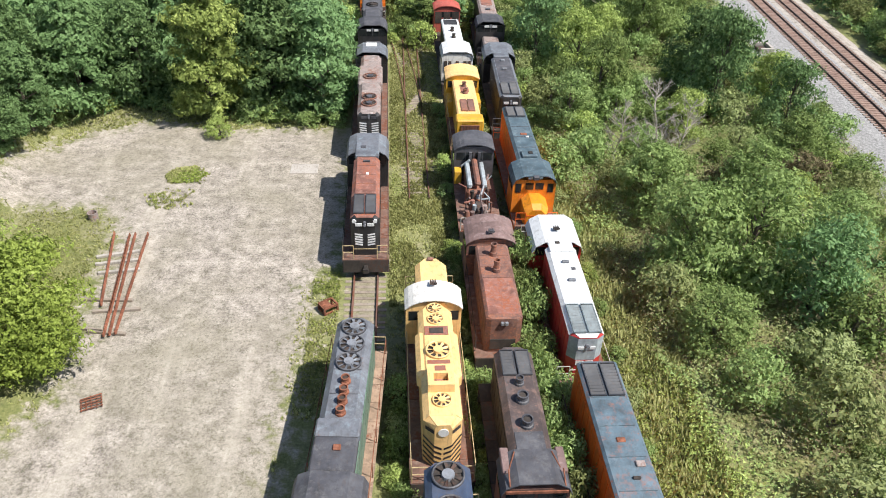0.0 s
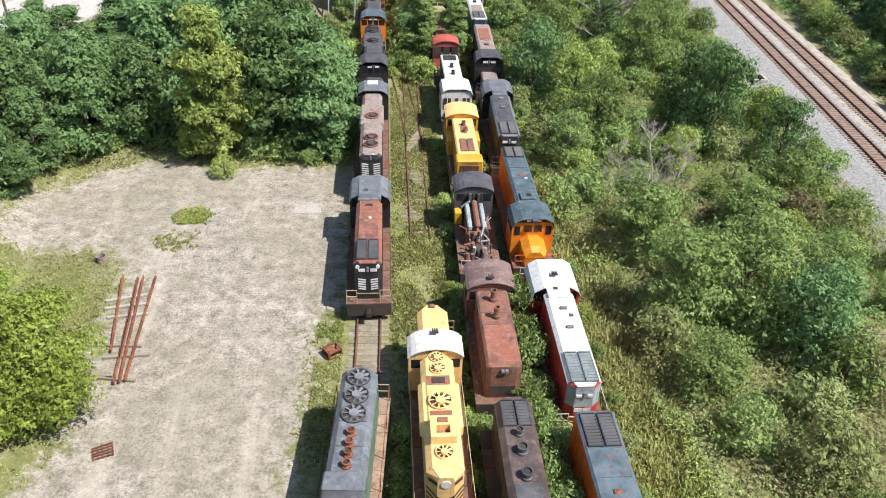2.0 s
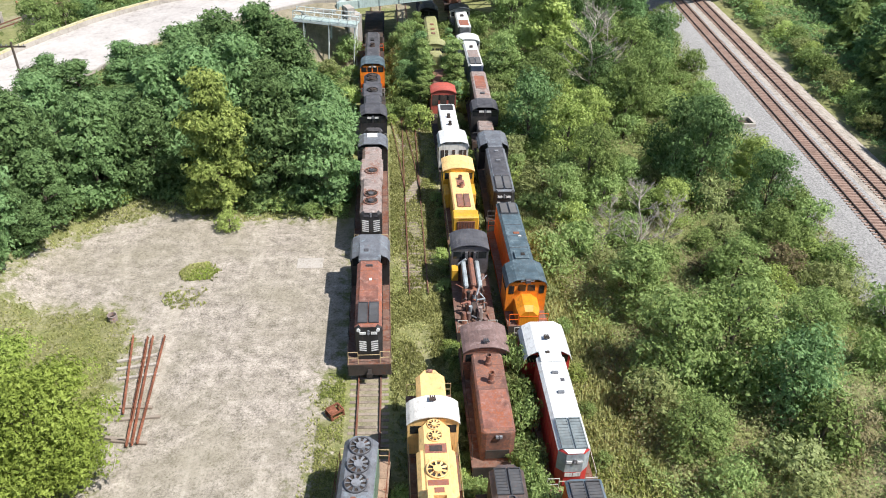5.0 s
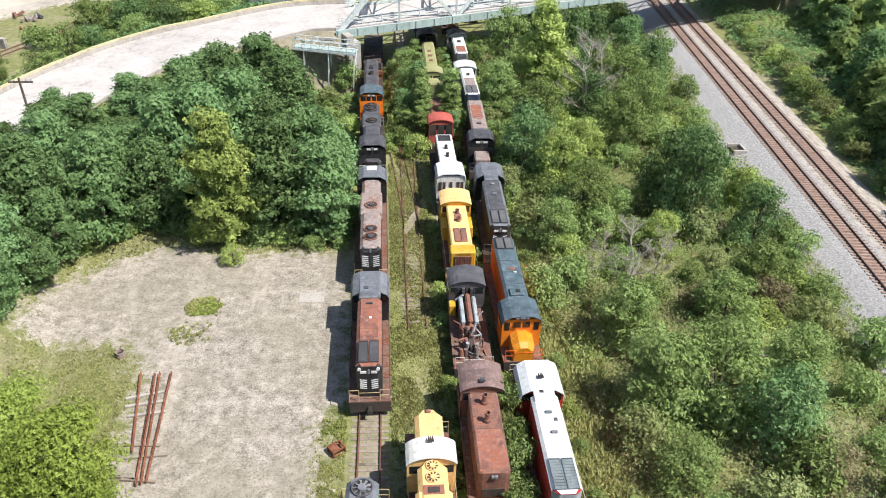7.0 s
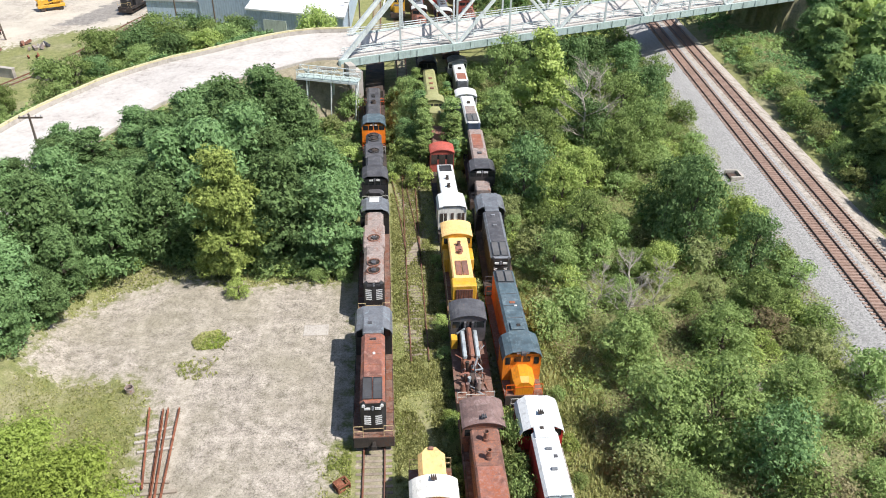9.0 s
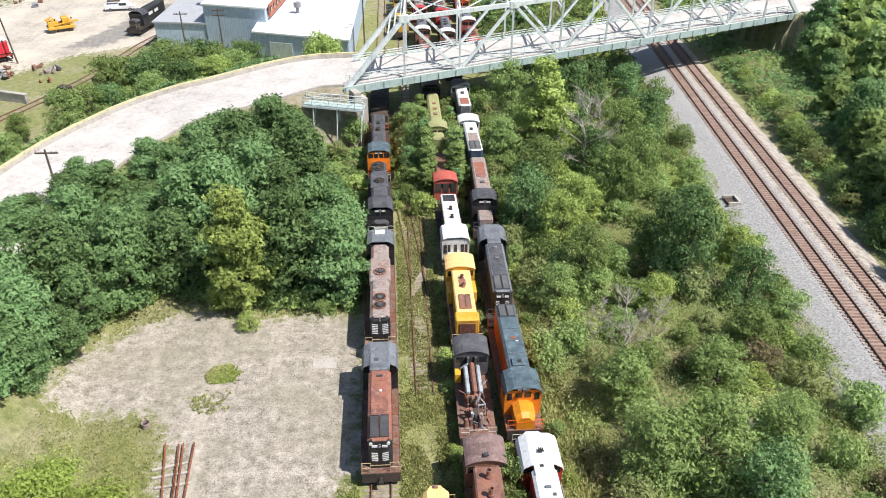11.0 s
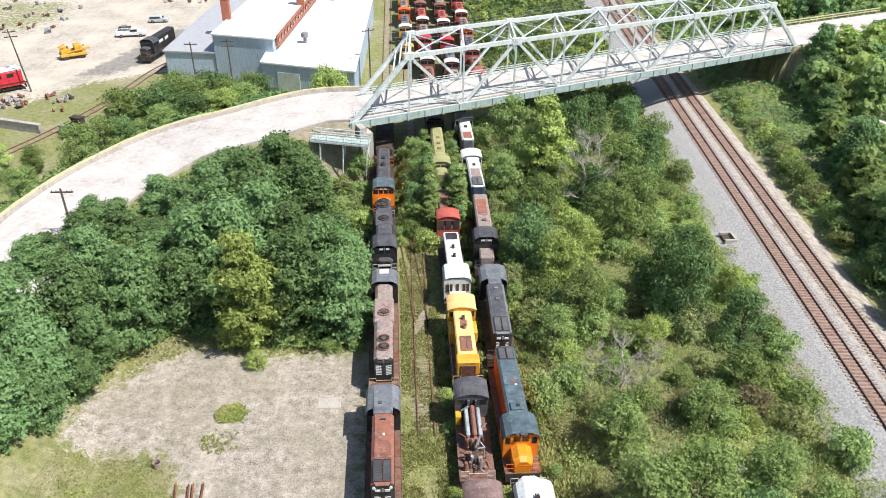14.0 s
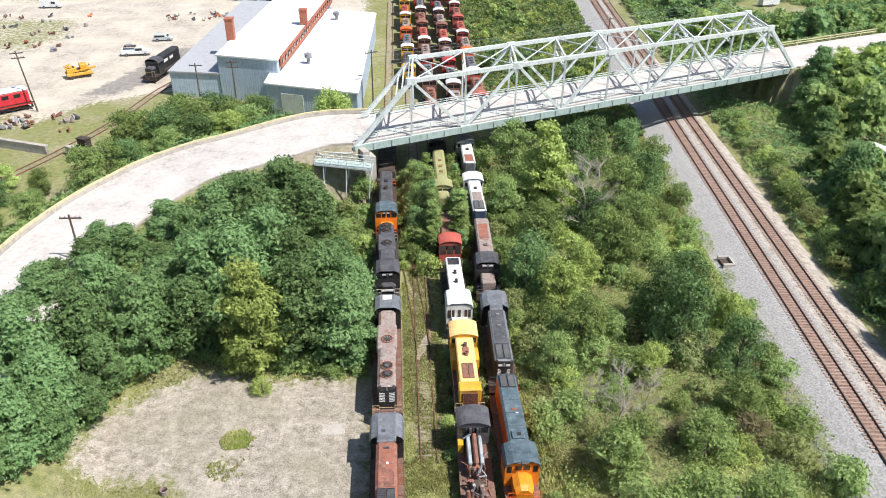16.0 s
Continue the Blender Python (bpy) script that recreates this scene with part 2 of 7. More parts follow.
LIMEM = leaf_mat("lime_willow_leaves", (0.186, 0.255, 0.045), (0.287, 0.369, 0.076), (0.381, 0.454, 0.130), leaflet=0.105)
GRASSM = leaf_mat("dry_green_grass", (0.234, 0.255, 0.086), (0.350, 0.363, 0.140), (0.477, 0.465, 0.216), 0.3, full=5.0)
WEEDM = leaf_mat("lush_weeds", (0.202, 0.261, 0.065), (0.297, 0.352, 0.097), (0.403, 0.442, 0.151), 0.3, full=5.0)

# ---- mesh helpers ----


def quad(bm, vs):
    return bm.faces.new([bm.verts.new(v) for v in vs])


def box(bm, x0, x1, y0, y1, z0, z1):
    v = [bm.verts.new((x, y, z)) for z in (z0, z1) for x, y in ((x0, y0), (x1, y0), (x1, y1), (x0, y1))]
    for f in ((3, 2, 1, 0), (4, 5, 6, 7), (0, 1, 5, 4), (1, 2, 6, 5), (2, 3, 7, 6), (3, 0, 4, 7)):
        bm.faces.new([v[i] for i in f])
    return v


def prism(bm, prof, y0, y1):
    """A profile of (x, z), counter-clockwise seen from -y, drawn out along y."""
    a = [bm.verts.new((x, y0, z)) for x, z in prof]
    b = [bm.verts.new((x, y1, z)) for x, z in prof]
    n = len(prof)
    bm.faces.new(a)
    bm.faces.new(b[::-1])
    for i in range(n):
        j = (i + 1) % n
        bm.faces.new((a[j], a[i], b[i], b[j]))


def cyl(bm, x, y, z0, z1, r0, r1=None, n=14, cap=True):
    r1 = r0 if r1 is None else r1
    a = [bm.verts.new((x + r0 * math.cos(2 * math.pi * i / n), y + r0 * math.sin(2 * math.pi * i / n), z0)) for i in range(n)]
    b = [bm.verts.new((x + r1 * math.cos(2 * math.pi * i / n), y + r1 * math.sin(2 * math.pi * i / n), z1)) for i in range(n)]
    for i in range(n):
        bm.faces.new((a[i], a[(i + 1) % n], b[(i + 1) % n], b[i]))
    if cap:
        bm.faces.new(b)
        bm.faces.new(a[::-1])


def lathe(bm, x, y, prof, n=14):
    """A profile of (r, z) turned round an upright axis; left open at both ends."""
    rings = [[bm.verts.new((x + r * math.cos(2 * math.pi * i / n), y + r * math.sin(2 * math.pi * i / n), z)) for i in range(n)] for r, z in prof]
    for a, b in zip(rings, rings[1:]):
        for i in range(n):
            bm.faces.new((a[i], a[(i + 1) % n], b[(i + 1) % n], b[i]))


def tube(bm, p, q, r0, r1=None, n=6):
    """A round bar from p to q."""
    p, q = Vector(p), Vector(q)
    r1 = r0 if r1 is None else r1
    d = (q - p).normalized()
    u = d.orthogonal().normalized()
    w = d.cross(u)
    a = [bm.verts.new(p + r0 * (math.cos(2 * math.pi * i / n) * u + math.sin(2 * math.pi * i / n) * w)) for i in range(n)]
    b = [bm.verts.new(q + r1 * (math.cos(2 * math.pi * i / n) * u + math.sin(2 * math.pi * i / n) * w)) for i in range(n)]
    for i in range(n):
        bm.faces.new((a[i], a[(i + 1) % n], b[(i + 1) % n], b[i]))
    bm.faces.new(b)
    bm.faces.new(a[::-1])


def beam(bm, p, q, w, h):
    """A rectangular bar from p to q, w wide across and h deep."""
    p, q = Vector(p), Vector(q)
    d = (q - p).normalized()
    s = d.cross(Vector((0, 0, 1)))
    s = s.normalized() if s.length > 0.01 else Vector((1, 0, 0))
    u = s.cross(d)
    v = [bm.verts.new(e + a * s * w / 2 + b * u * h / 2) for e in (p, q) for a, b in ((-1, -1), (1, -1), (1, 1), (-1, 1))]
    for f in ((0, 1, 2, 3), (7, 6, 5, 4), (1, 0, 4, 5), (2, 1, 5, 6), (3, 2, 6, 7), (0, 3, 7, 4)):
        bm.faces.new([v[i] for i in f])


def mesh_of(bm, name, material):
    bmesh.ops.recalc_face_normals(bm, faces=bm.faces)
    me = bpy.data.meshes.new(name)
    bm.to_mesh(me)
    bm.free()
    me.materials.append(material)
    return me


def part(name, bm, material, parent, label=""):
    me = bm if isinstance(bm, bpy.types.Mesh) else mesh_of(bm, name, material)
    ob = new(name, me)
    ob.parent = parent
    return tagged(ob, label)


def thing(name, label, category, m=None, group="", kind=""):
    ob = tagged(new(name), label, category, group, kind)
    if m is not None:
        ob.matrix_world = m
    return ob


def softened(bm, width=0.03):
    bmesh.ops.recalc_face_normals(bm, faces=bm.faces)
    bmesh.ops.bevel(bm, geom=[e for e in bm.edges if e.is_manifold and e.calc_face_angle(0) > 0.6], offset=width, segments=1, affect="EDGES")
    return bm


# ---- the tracks' lines ----
LINES = {
    1: ((0, -5.0), (18, -3.8), (22, -3.5), (27, -3.12), (32, -2.98), (40, -2.97), (60, -3.1), (72, -3.15), (85, -3.45), (100, -3.6), (260, -3.8)),
    2: ((0, 1.1), (20, 1.0), (33, 0.95), (45, 0.8), (60, 0.75), (120, 0.75), (260, 0.3)),
    3: ((0, 4.6), (25, 4.7), (37, 4.75), (48, 4.85), (56, 5.0), (66, 4.95), (76, 4.85), (90, 4.7), (140, 4.7), (260, 4.8)),
    4: ((0, 8.7), (25, 8.65), (37, 8.75), (45, 8.55), (54, 8.6), (66, 8.95), (76, 9.05), (86, 9.4), (120, 9.4), (260, 9.8)),
}


def line_x(k, y):
    ys, xs = zip(*LINES[k])
    return float(sum(np.interp(y + d, ys, xs) for d in (-4, -2, 0, 2, 4)) / 5)


def on_track(k, y):
    return pose(line_x(k, y), y, 0.0, 0, 0, -math.degrees(math.atan2(line_x(k, y + 5) - line_x(k, y - 5), 10)))


def mainline_x(y):
    """The left rail of the first main track."""
    return 45.8 + (y - 74.9) * 0.0822


# ---- ground ----
ROADLINE = ((-37.0, 20.0), (-43.0, 50.0), (-44.2, 66.0), (-43.6, 76.7), (-42.2, 83.2), (-40.1, 88.9), (-37.3, 93.4), (-34.1, 97.5), (-29.9, 100.1), (-24.2, 102.7), (-16.6, 107.2), (-12.4, 108.7), (-7.0, 108.7))
ROADHEIGHT = (4.2, 4.4, 4.6, 4.75, 4.9, 5.1, 5.45, 5.9, 6.65, 7.15, 7.7, 7.95, 8.1)


def polyline_dist(x, y, pts):
    best, along = 1e9, 0.0
    for i in range(len(pts) - 1):
        (ax, ay), (bx, by) = pts[i], pts[i + 1]
        dx, dy = bx - ax, by - ay
        t = max(0.0, min(1.0, ((x - ax) * dx + (y - ay) * dy) / (dx * dx + dy * dy)))
        d = math.hypot(x - ax - t * dx, y - ay - t * dy)
        if d < best:
            best, along = d, (i + t) / (len(pts) - 1)
    return best, along


ROADRIGHT = ((74.0, 143.4), (106.0, 156.0), (150.0, 172.0), (260.0, 205.0))
BX, BY = 0.9175, 0.3977


def road_z(along):
    return float(np.interp(along * 12, range(13), ROADHEIGHT))


def smooth(a, b, v):
    t = max(0.0, min(1.0, (v - a) / (b - a)))
    return t * t * (3 - 2 * t)


def ground_z(x, y):
    n = noise.noise((x * 0.09, y * 0.09, 0)) * 0.12
    z = n * smooth(12, 20, x) - 0.9 * smooth(30, 38, x) * (1 - smooth(54, 64, x)) + 1.5 * smooth(60, 90, x)
    s = (x + 8.4) * BX + (y - 103) * BY
    if x < 0 and s < 0.6:
        d, a = polyline_dist(x, y, ROADLINE)
        z = max(z, road_z(a) - 0.25 - max(0.0, d - 7.2) * (0.62 + 1.6 * smooth(-21, -14, x)))
    if x > 55 and s > 91:
        d, a = polyline_dist(x, y, ROADRIGHT)
        z = max(z, 7.9 - max(0.0, d - 7.0) * 0.6)
    return z


def inside(x, y, poly):
    c = False
    for i in range(len(poly)):
        (x1, y1), (x2, y2) = poly[i], poly[i - 1]
        if (y1 > y) != (y2 > y) and x < (x2 - x1) * (y - y1) / (y2 - y1) + x1:
            c = not c
    return c


WOOD = ((-60, 34), (-43, 38), (-37, 44.5), (-35, 50), (-34.3, 54), (-32, 55.8), (-29.7, 58.5), (-27, 60.7), (-25, 62.3), (-21, 60.6), (-15, 60.2), (-8, 58.5), (-5.4, 60), (-5.4, 97), (-16, 99), (-60, 99))
YARD = ((-4.4, 58), (-4.4, 38.6), (-6.0, 37), (-6.1, 28), (-6.6, 24), (-6.8, 16), (-8, 8), (-24, 8), (-22, 22), (-19.5, 27), (-20.3, 34), (-20.6, 42.0), (-22.5, 45.2), (-28, 45.4), (-31, 45.3), (-31.6, 48.2), (-31.2, 52.3), (-27.3, 57.8), (-22, 60.5), (-16, 58.5), (-10, 59))
FARYARD = ((-130, 128), (-66, 126), (-60, 140), (-46, 150), (-40, 195), (-70, 225), (-140, 240))
FARYARD2 = ((-100, 195), (-10, 195), (-12, 260), (-120, 300))


def soft_in(x, y, poly, w):
    d, _ = polyline_dist(x, y, poly + (poly[0],))
    return 0.5 + (0.5 if inside(x, y, poly) else -0.5) * min(1.0, d / w)


def steps(a, b, d, far):
    v = list(np.arange(a, b + d / 2, d))
    g, lo, hi = d, a, b
    while hi < far:
        g *= 1.5
        lo, hi = lo - g, hi + g
        v = [lo] + v + [hi]
    return v


xs, ys = steps(-150, 100, 1.0, 2500), steps(0, 165, 0.9, 2500)
xs = [x for i, x in enumerate(xs) if x > -75 or x < -150 or i % 3 == 0]
ys = [v for v in ys if v < 165.5] + list(np.arange(168, 320, 3.0)) + [v for v in ys if v > 325]
verts = [(x, y, ground_z(x, y)) for y in ys for x in xs]
nx = len(xs)
faces = [(j * nx + i, j * nx + i + 1, (j + 1) * nx + i + 1, (j + 1) * nx + i) for j in range(len(ys) - 1) for i in range(nx - 1)]
me = bpy.data.meshes.new("ground")
me.from_pydata(verts, [], faces)
me.attributes.new("gravel", "FLOAT", "POINT")
me.attributes.new("pale", "FLOAT", "POINT")
me.attributes.new("bare", "FLOAT", "POINT")
me.attributes.new("cinder", "FLOAT", "POINT")
gv, bv, pv, cv = [], [], [], []
CINDER = ((-67, 148), (-60, 148), (-52, 160), (-49, 182), (-57, 182), (-61, 165))
LAWNS = (((-110, 180), (-88, 176), (-82, 192), (-86, 214), (-125, 214)), ((-84, 126), (-46, 114), (-48, 147), (-62, 146), (-72, 140), (-80, 150), (-92, 150)))
for x, y, z in verts:
    near = -40 < x < 0 and 0 < y < 70
    far = -150 < x < 0 and 115 < y < 310
    gv.append(soft_in(x, y, YARD, 4.2) if near else max(soft_in(x, y, FARYARD, 6), soft_in(x, y, FARYARD2, 6)) - (max(soft_in(x, y, q, 7) for q in LAWNS) * 0.52 if far and y < 222 else 0.0) if far else 0.0)
    pv.append(1.0 if far else 0.0)
    cv.append(soft_in(x, y, CINDER, 3.5) if far and y < 200 else 0.0)
    bv.append(max([max(0.0, 1 - abs(x - line_x(k, y)) / 2.2) * (0.35 if k == 2 and y < 47 else 1.0) for k in (1, 2)] + [0.0]) if 0 < y < 240 and -8 < x < 14 and not (x < -4 and y > 92) else soft_in(x, y, ((-22, 95), (-4, 92), (-4, 116), (-22, 110)), 3) if -30 < x < 0 and 85 < y < 120 else 0.0)
me.attributes["gravel"].data.foreach_set("value", gv)
me.attributes["pale"].data.foreach_set("value", pv)
me.attributes["bare"].data.foreach_set("value", bv)
me.attributes["cinder"].data.foreach_set("value", cv)
for p in me.polygons:
    p.use_smooth = True
m, nt, b, co = base_mat("gravel_and_grass", 0.95)
n1, n2, n3 = noise_tex(nt, co, 0.12, 6, 0.6), noise_tex(nt, co, 1.1, 7, 0.7), noise_tex(nt, co, 7.0, 5, 0.75)
mpg = nt.nodes.new("ShaderNodeMapping")
mpg.inputs["Scale"].default_value = (1.0, 0.14, 1.0)
mpg.inputs["Rotation"].default_value = (0, 0, -0.3)
nt.links.new(co, mpg.inputs["Vector"])
ruts = noise_tex(nt, mpg.outputs[0], 0.55, 5, 0.6)
mixed = calc(nt, "ADD", calc(nt, "MULTIPLY", n2, 0.48), calc(nt, "ADD", calc(nt, "MULTIPLY", n3, 0.42), calc(nt, "MULTIPLY", ruts, 0.1)))
stone = ramp(nt, mixed, [(0.4, (0.115, 0.098, 0.08)), (0.47, (0.29, 0.255, 0.215)), (0.54, (0.42, 0.37, 0.315)), (0.62, (0.58, 0.515, 0.445))])
n4 = noise_tex(nt, co, 0.42, 5, 0.7)
stone = mix(nt, ramp(nt, n1, [(0.42, (0, 0, 0)), (0.64, (0.55, 0.55, 0.55))]), stone, (0.25, 0.225, 0.155))
stone = mix(nt, ramp(nt, n4, [(0.5, (0, 0, 0)), (0.68, (0.5, 0.5, 0.5))]), stone, (0.21, 0.185, 0.14))
speck = noise_tex(nt, co, 4.2, 6, 0.8)
stone = mix(nt, ramp(nt, speck, [(0.51, (0, 0, 0)), (0.62, (0.8, 0.8, 0.8))]), stone, (0.14, 0.13, 0.085))
stone = mix(nt, ramp(nt, ruts, [(0.56, (0, 0, 0)), (0.7, (0.4, 0.4, 0.4))]), stone, (0.5, 0.45, 0.37))
at3 = nt.nodes.new("ShaderNodeAttribute")
at3.attribute_name = "pale"
stone = mix(nt, calc(nt, "MULTIPLY", at3.outputs["Fac"], ramp(nt, n1, [(0.35, (0.15, 0.15, 0.15)), (0.65, (0.7, 0.7, 0.7))])), stone, (0.62, 0.56, 0.47))
at4 = nt.nodes.new("ShaderNodeAttribute")
at4.attribute_name = "cinder"
stone = mix(nt, ramp(nt, calc(nt, "ADD", at4.outputs["Fac"], calc(nt, "MULTIPLY", calc(nt, "SUBTRACT", n4, 0.5), 1.2)), [(0.45, (0, 0, 0)), (0.65, (0.85, 0.85, 0.85))]), stone, ramp(nt, mixed, [(0.4, (0.12, 0.11, 0.1)), (0.6, (0.28, 0.26, 0.24))]))
turf = ramp(nt, calc(nt, "ADD", calc(nt, "MULTIPLY", n2, 0.5), calc(nt, "MULTIPLY", n3, 0.5)), [(0.36, (0.085, 0.105, 0.03)), (0.5, (0.19, 0.2, 0.07)), (0.64, (0.31, 0.29, 0.125))])
at = nt.nodes.new("ShaderNodeAttribute")
at.attribute_name = "gravel"
at2 = nt.nodes.new("ShaderNodeAttribute")
at2.attribute_name = "bare"
edge = calc(nt, "ADD", at.outputs["Fac"], calc(nt, "MULTIPLY", calc(nt, "SUBTRACT", n2, 0.5), 1.3))
edge2 = calc(nt, "ADD", at2.outputs["Fac"], calc(nt, "MULTIPLY", calc(nt, "SUBTRACT", n2, 0.5), 1.6))
soil = ramp(nt, mixed, [(0.35, (0.14, 0.12, 0.08)), (0.6, (0.34, 0.29, 0.22))])
turf = mix(nt, ramp(nt, n1, [(0.48, (0, 0, 0)), (0.66, (0.65, 0.65, 0.65))]), turf, ramp(nt, mixed, [(0.38, (0.17, 0.15, 0.09)), (0.6, (0.4, 0.35, 0.25))]))
turf = mix(nt, ramp(nt, edge2, [(0.45, (0, 0, 0)), (0.8, (0.8, 0.8, 0.8))]), turf, soil)
nt.links.new(mix(nt, ramp(nt, edge, [(0.42, (0, 0, 0)), (0.62, (1, 1, 1))]), turf, stone), b.inputs["Base Color"])
bump(nt, b, mixed, 0.7, 0.12)
me.materials.append(m)
tagged(new("ground", me), "pale gravel yard fading into dry weedy grass", "ground", kind="structure")

# ---- road on its embankment ----


def smooth_line(pts, step=2.0):
    """Catmull-Rom points through pts."""
    out = []
    p = [pts[0]] + list(pts) + [pts[-1]]
    for i in range(1, len(p) - 2):
        a, b, c, d = (np.array(q, float) for q in p[i - 1:i + 3])
        n = max(2, int(np.linalg.norm(c - b) / step))
        for k in range(n):
            t = k / n
            out.append(0.5 * (2 * b + (c - a) * t + (2 * a - 5 * b + 4 * c - d) * t * t + (3 * b - a - 3 * c + d) * t ** 3))
    return out + [np.array(pts[-1], float)]


def ribbon(bm, pts, offs, zf):
    """A closed strip: offs are (side, dz) of its section, zf the height along it."""
    rows = []
    for i, p in enumerate(pts):
        d = pts[min(i + 1, len(pts) - 1)] - pts[max(i - 1, 0)]
        d = d / np.linalg.norm(d)
        rows.append([bm.verts.new((p[0] + d[1] * o, p[1] - d[0] * o, zf(p[0], p[1]) + dz)) for o, dz in offs])
    n = len(offs)
    for a, b in zip(rows, rows[1:]):
        for i in range(n):
            bm.faces.new((a[i], a[(i + 1) % n], b[(i + 1) % n], b[i]))
    bm.faces.new(rows[0])
    bm.faces.new(rows[-1][::-1])


left_pts = smooth_line(ROADLINE)
zl = lambda x, y: road_z(polyline_dist(x, y, ROADLINE)[1])
road = thing("road", "pale worn concrete road on an embankment", "road", kind="structure")
bm = bmesh.new()
ribbon(bm, left_pts, ((-6.2, 0.0), (6.0, 0.0), (6.0, -0.5), (-6.2, -0.5)), zl)
part("carriageway", bm, ROAD, road)
bm = bmesh.new()
ribbon(bm, left_pts, ((-6.75, 0.55), (-6.3, 0.55), (-6.22, -0.4), (-6.8, -0.4)), zl)
part("parapet", bm, CONC, road)
bm = bmesh.new()
ribbon(bm, left_pts, ((-6.72, 0.75), (-6.32, 0.75), (-6.32, 0.554), (-6.72, 0.554)), zl)
part("yellow_coping", bm, YBAR, road)
bm = bmesh.new()
ribbon(bm, left_pts, ((6.02, 0.12), (6.3, 0.12), (6.3, -0.4), (6.02, -0.4)), zl)
part("kerb", bm, CONC, road)
right_pts = smooth_line(ROADRIGHT, 4.0)
bm = bmesh.new()
ribbon(bm, right_pts, ((-5.6, 0.0), (5.6, 0.0), (5.6, -0.5), (-5.6, -0.5)), lambda x, y: 8.1)
part("carriageway", bm, ROAD, road)
for k in range(6):
    p = Vector((80.5 + k * 4.6, 152.3 + k * 1.85, 8.1))
    bm = bmesh.new()
    box(bm, p.x - 0.1, p.x + 0.1, p.y - 0.1, p.y + 0.1, 8.0, 9.2)
    for z in (8.6, 9.1):
        beam(bm, (p.x, p.y, z), (p.x + 4.6, p.y + 1.85, z), 0.12, 0.18)
    part("guard_rail", bm, YBAR, road, "yellow painted guard rail")

# ---- truss bridge ----
B0 = Vector((-8.1, 101.9, 0))
BD = Vector((BX, BY, 0)).normalized()
BO = Vector((0.5, 11.6, 0))
PANEL, NP = 9.28, 10
ZB, ZT = 7.7, 16.7


def bpt(s, side, z):
    return B0 + BD * s + BO * side + Vector((0, 0, z))


bridge = thing("truss_bridge", "pale green painted steel through-truss road bridge", "bridge")
for side in (0, 1):
    bm = bmesh.new()
    beam(bm, bpt(0, side, ZB), bpt(PANEL * NP, side, ZB), 0.45, 0.6)
    part("bottom_chord", bm, TRUSS, bridge)
    bm = bmesh.new()
    beam(bm, bpt(PANEL, side, ZT), bpt(PANEL * (NP - 1), side, ZT), 0.55, 0.6)
    part("top_chord", bm, TRUSS, bridge)
    for a, b in ((0, 1), (NP, NP - 1)):
        bm = bmesh.new()
        beam(bm, bpt(PANEL * a, side, ZB), bpt(PANEL * b, side, ZT), 0.55, 0.6)
        part("end_post", bm, TRUSS, bridge)
    for i in range(1, NP):
        bm = bmesh.new()
        beam(bm, bpt(PANEL * i, side, ZB), bpt(PANEL * i, side, ZT), 0.28, 0.3)
        part("vertical", bm, TRUSS, bridge)
        bm = bmesh.new()
        c = bpt(PANEL * i, side, ZT if i % 2 else ZB)
        box(bm, -0.8, 0.8, -0.33, 0.33, -0.55, 0.45)
        bmesh.ops.transform(bm, matrix=Matrix.Translation(c) @ Matrix.Rotation(math.atan2(BY, BX), 4, "Z"), verts=bm.verts)
        part("gusset", bm, TRUSS, bridge)
        if i < NP - 1:
            bm = bmesh.new()
            za, zb = (ZT, ZB) if i % 2 else (ZB, ZT)
            beam(bm, bpt(PANEL * i, side, za), bpt(PANEL * (i + 1), side, zb), 0.36, 0.42)
            part("diagonal", bm, TRUSS, bridge)
    # bridge railing on the inside of each truss
    bm = bmesh.new()
    off = 0.09 if side == 0 else 0.91
    for z in (8.6, 8.95, 9.3):
        beam(bm, bpt(0, off, z), bpt(PANEL * NP, off, z), 0.07, 0.12)
    part("railing", bm, TRUSS, bridge)
    for i in range(31):
        bm = bmesh.new()
        beam(bm, bpt(i * 3.0 + 0.5, off, 8.1), bpt(i * 3.0 + 0.5, off, 9.35), 0.1, 0.1)
        part("railing_post", bm, TRUSS, bridge)
for i in range(1, NP):
    bm = bmesh.new()
    beam(bm, bpt(PANEL * i, 0, ZT), bpt(PANEL * i, 1, ZT), 0.26, 0.3)
    part("top_strut", bm, TRUSS, bridge)
    bm = bmesh.new()
    beam(bm, bpt(PANEL * i, 0, ZT - 1.9), bpt(PANEL * i, 1, ZT - 1.9), 0.2, 0.24)
    part("sway_strut", bm, TRUSS, bridge)
    for a, b in ((0, 0.5), (1, 0.5)):
        bm = bmesh.new()
        beam(bm, bpt(PANEL * i, a, ZT - 1.9), bpt(PANEL * i, b, ZT - 0.1), 0.14, 0.14)
        part("sway_brace", bm, TRUSS, bridge)
    if i < NP - 1:
        for a, b in ((0, 1), (1, 0)):
            bm = bmesh.new()
            beam(bm, bpt(PANEL * i, a, ZT), bpt(PANEL * (i + 1), b, ZT), 0.16, 0.14)
            part("lateral_brace", bm, TRUSS, bridge)
for a, b in ((0, 1), (NP, NP - 1)):
    for k in range(5):
        f = 0.5 + k * 0.11
        bm = bmesh.new()
        s, z = PANEL * (a + (b - a) * f), ZB + (ZT - ZB) * f
        if f > 0.62:
            beam(bm, bpt(s, 0, z), bpt(s, 1, z), 0.2, 0.2)
            part("portal_strut", bm, TRUSS, bridge)
        else:
            bm.free()
bm = bmesh.new()
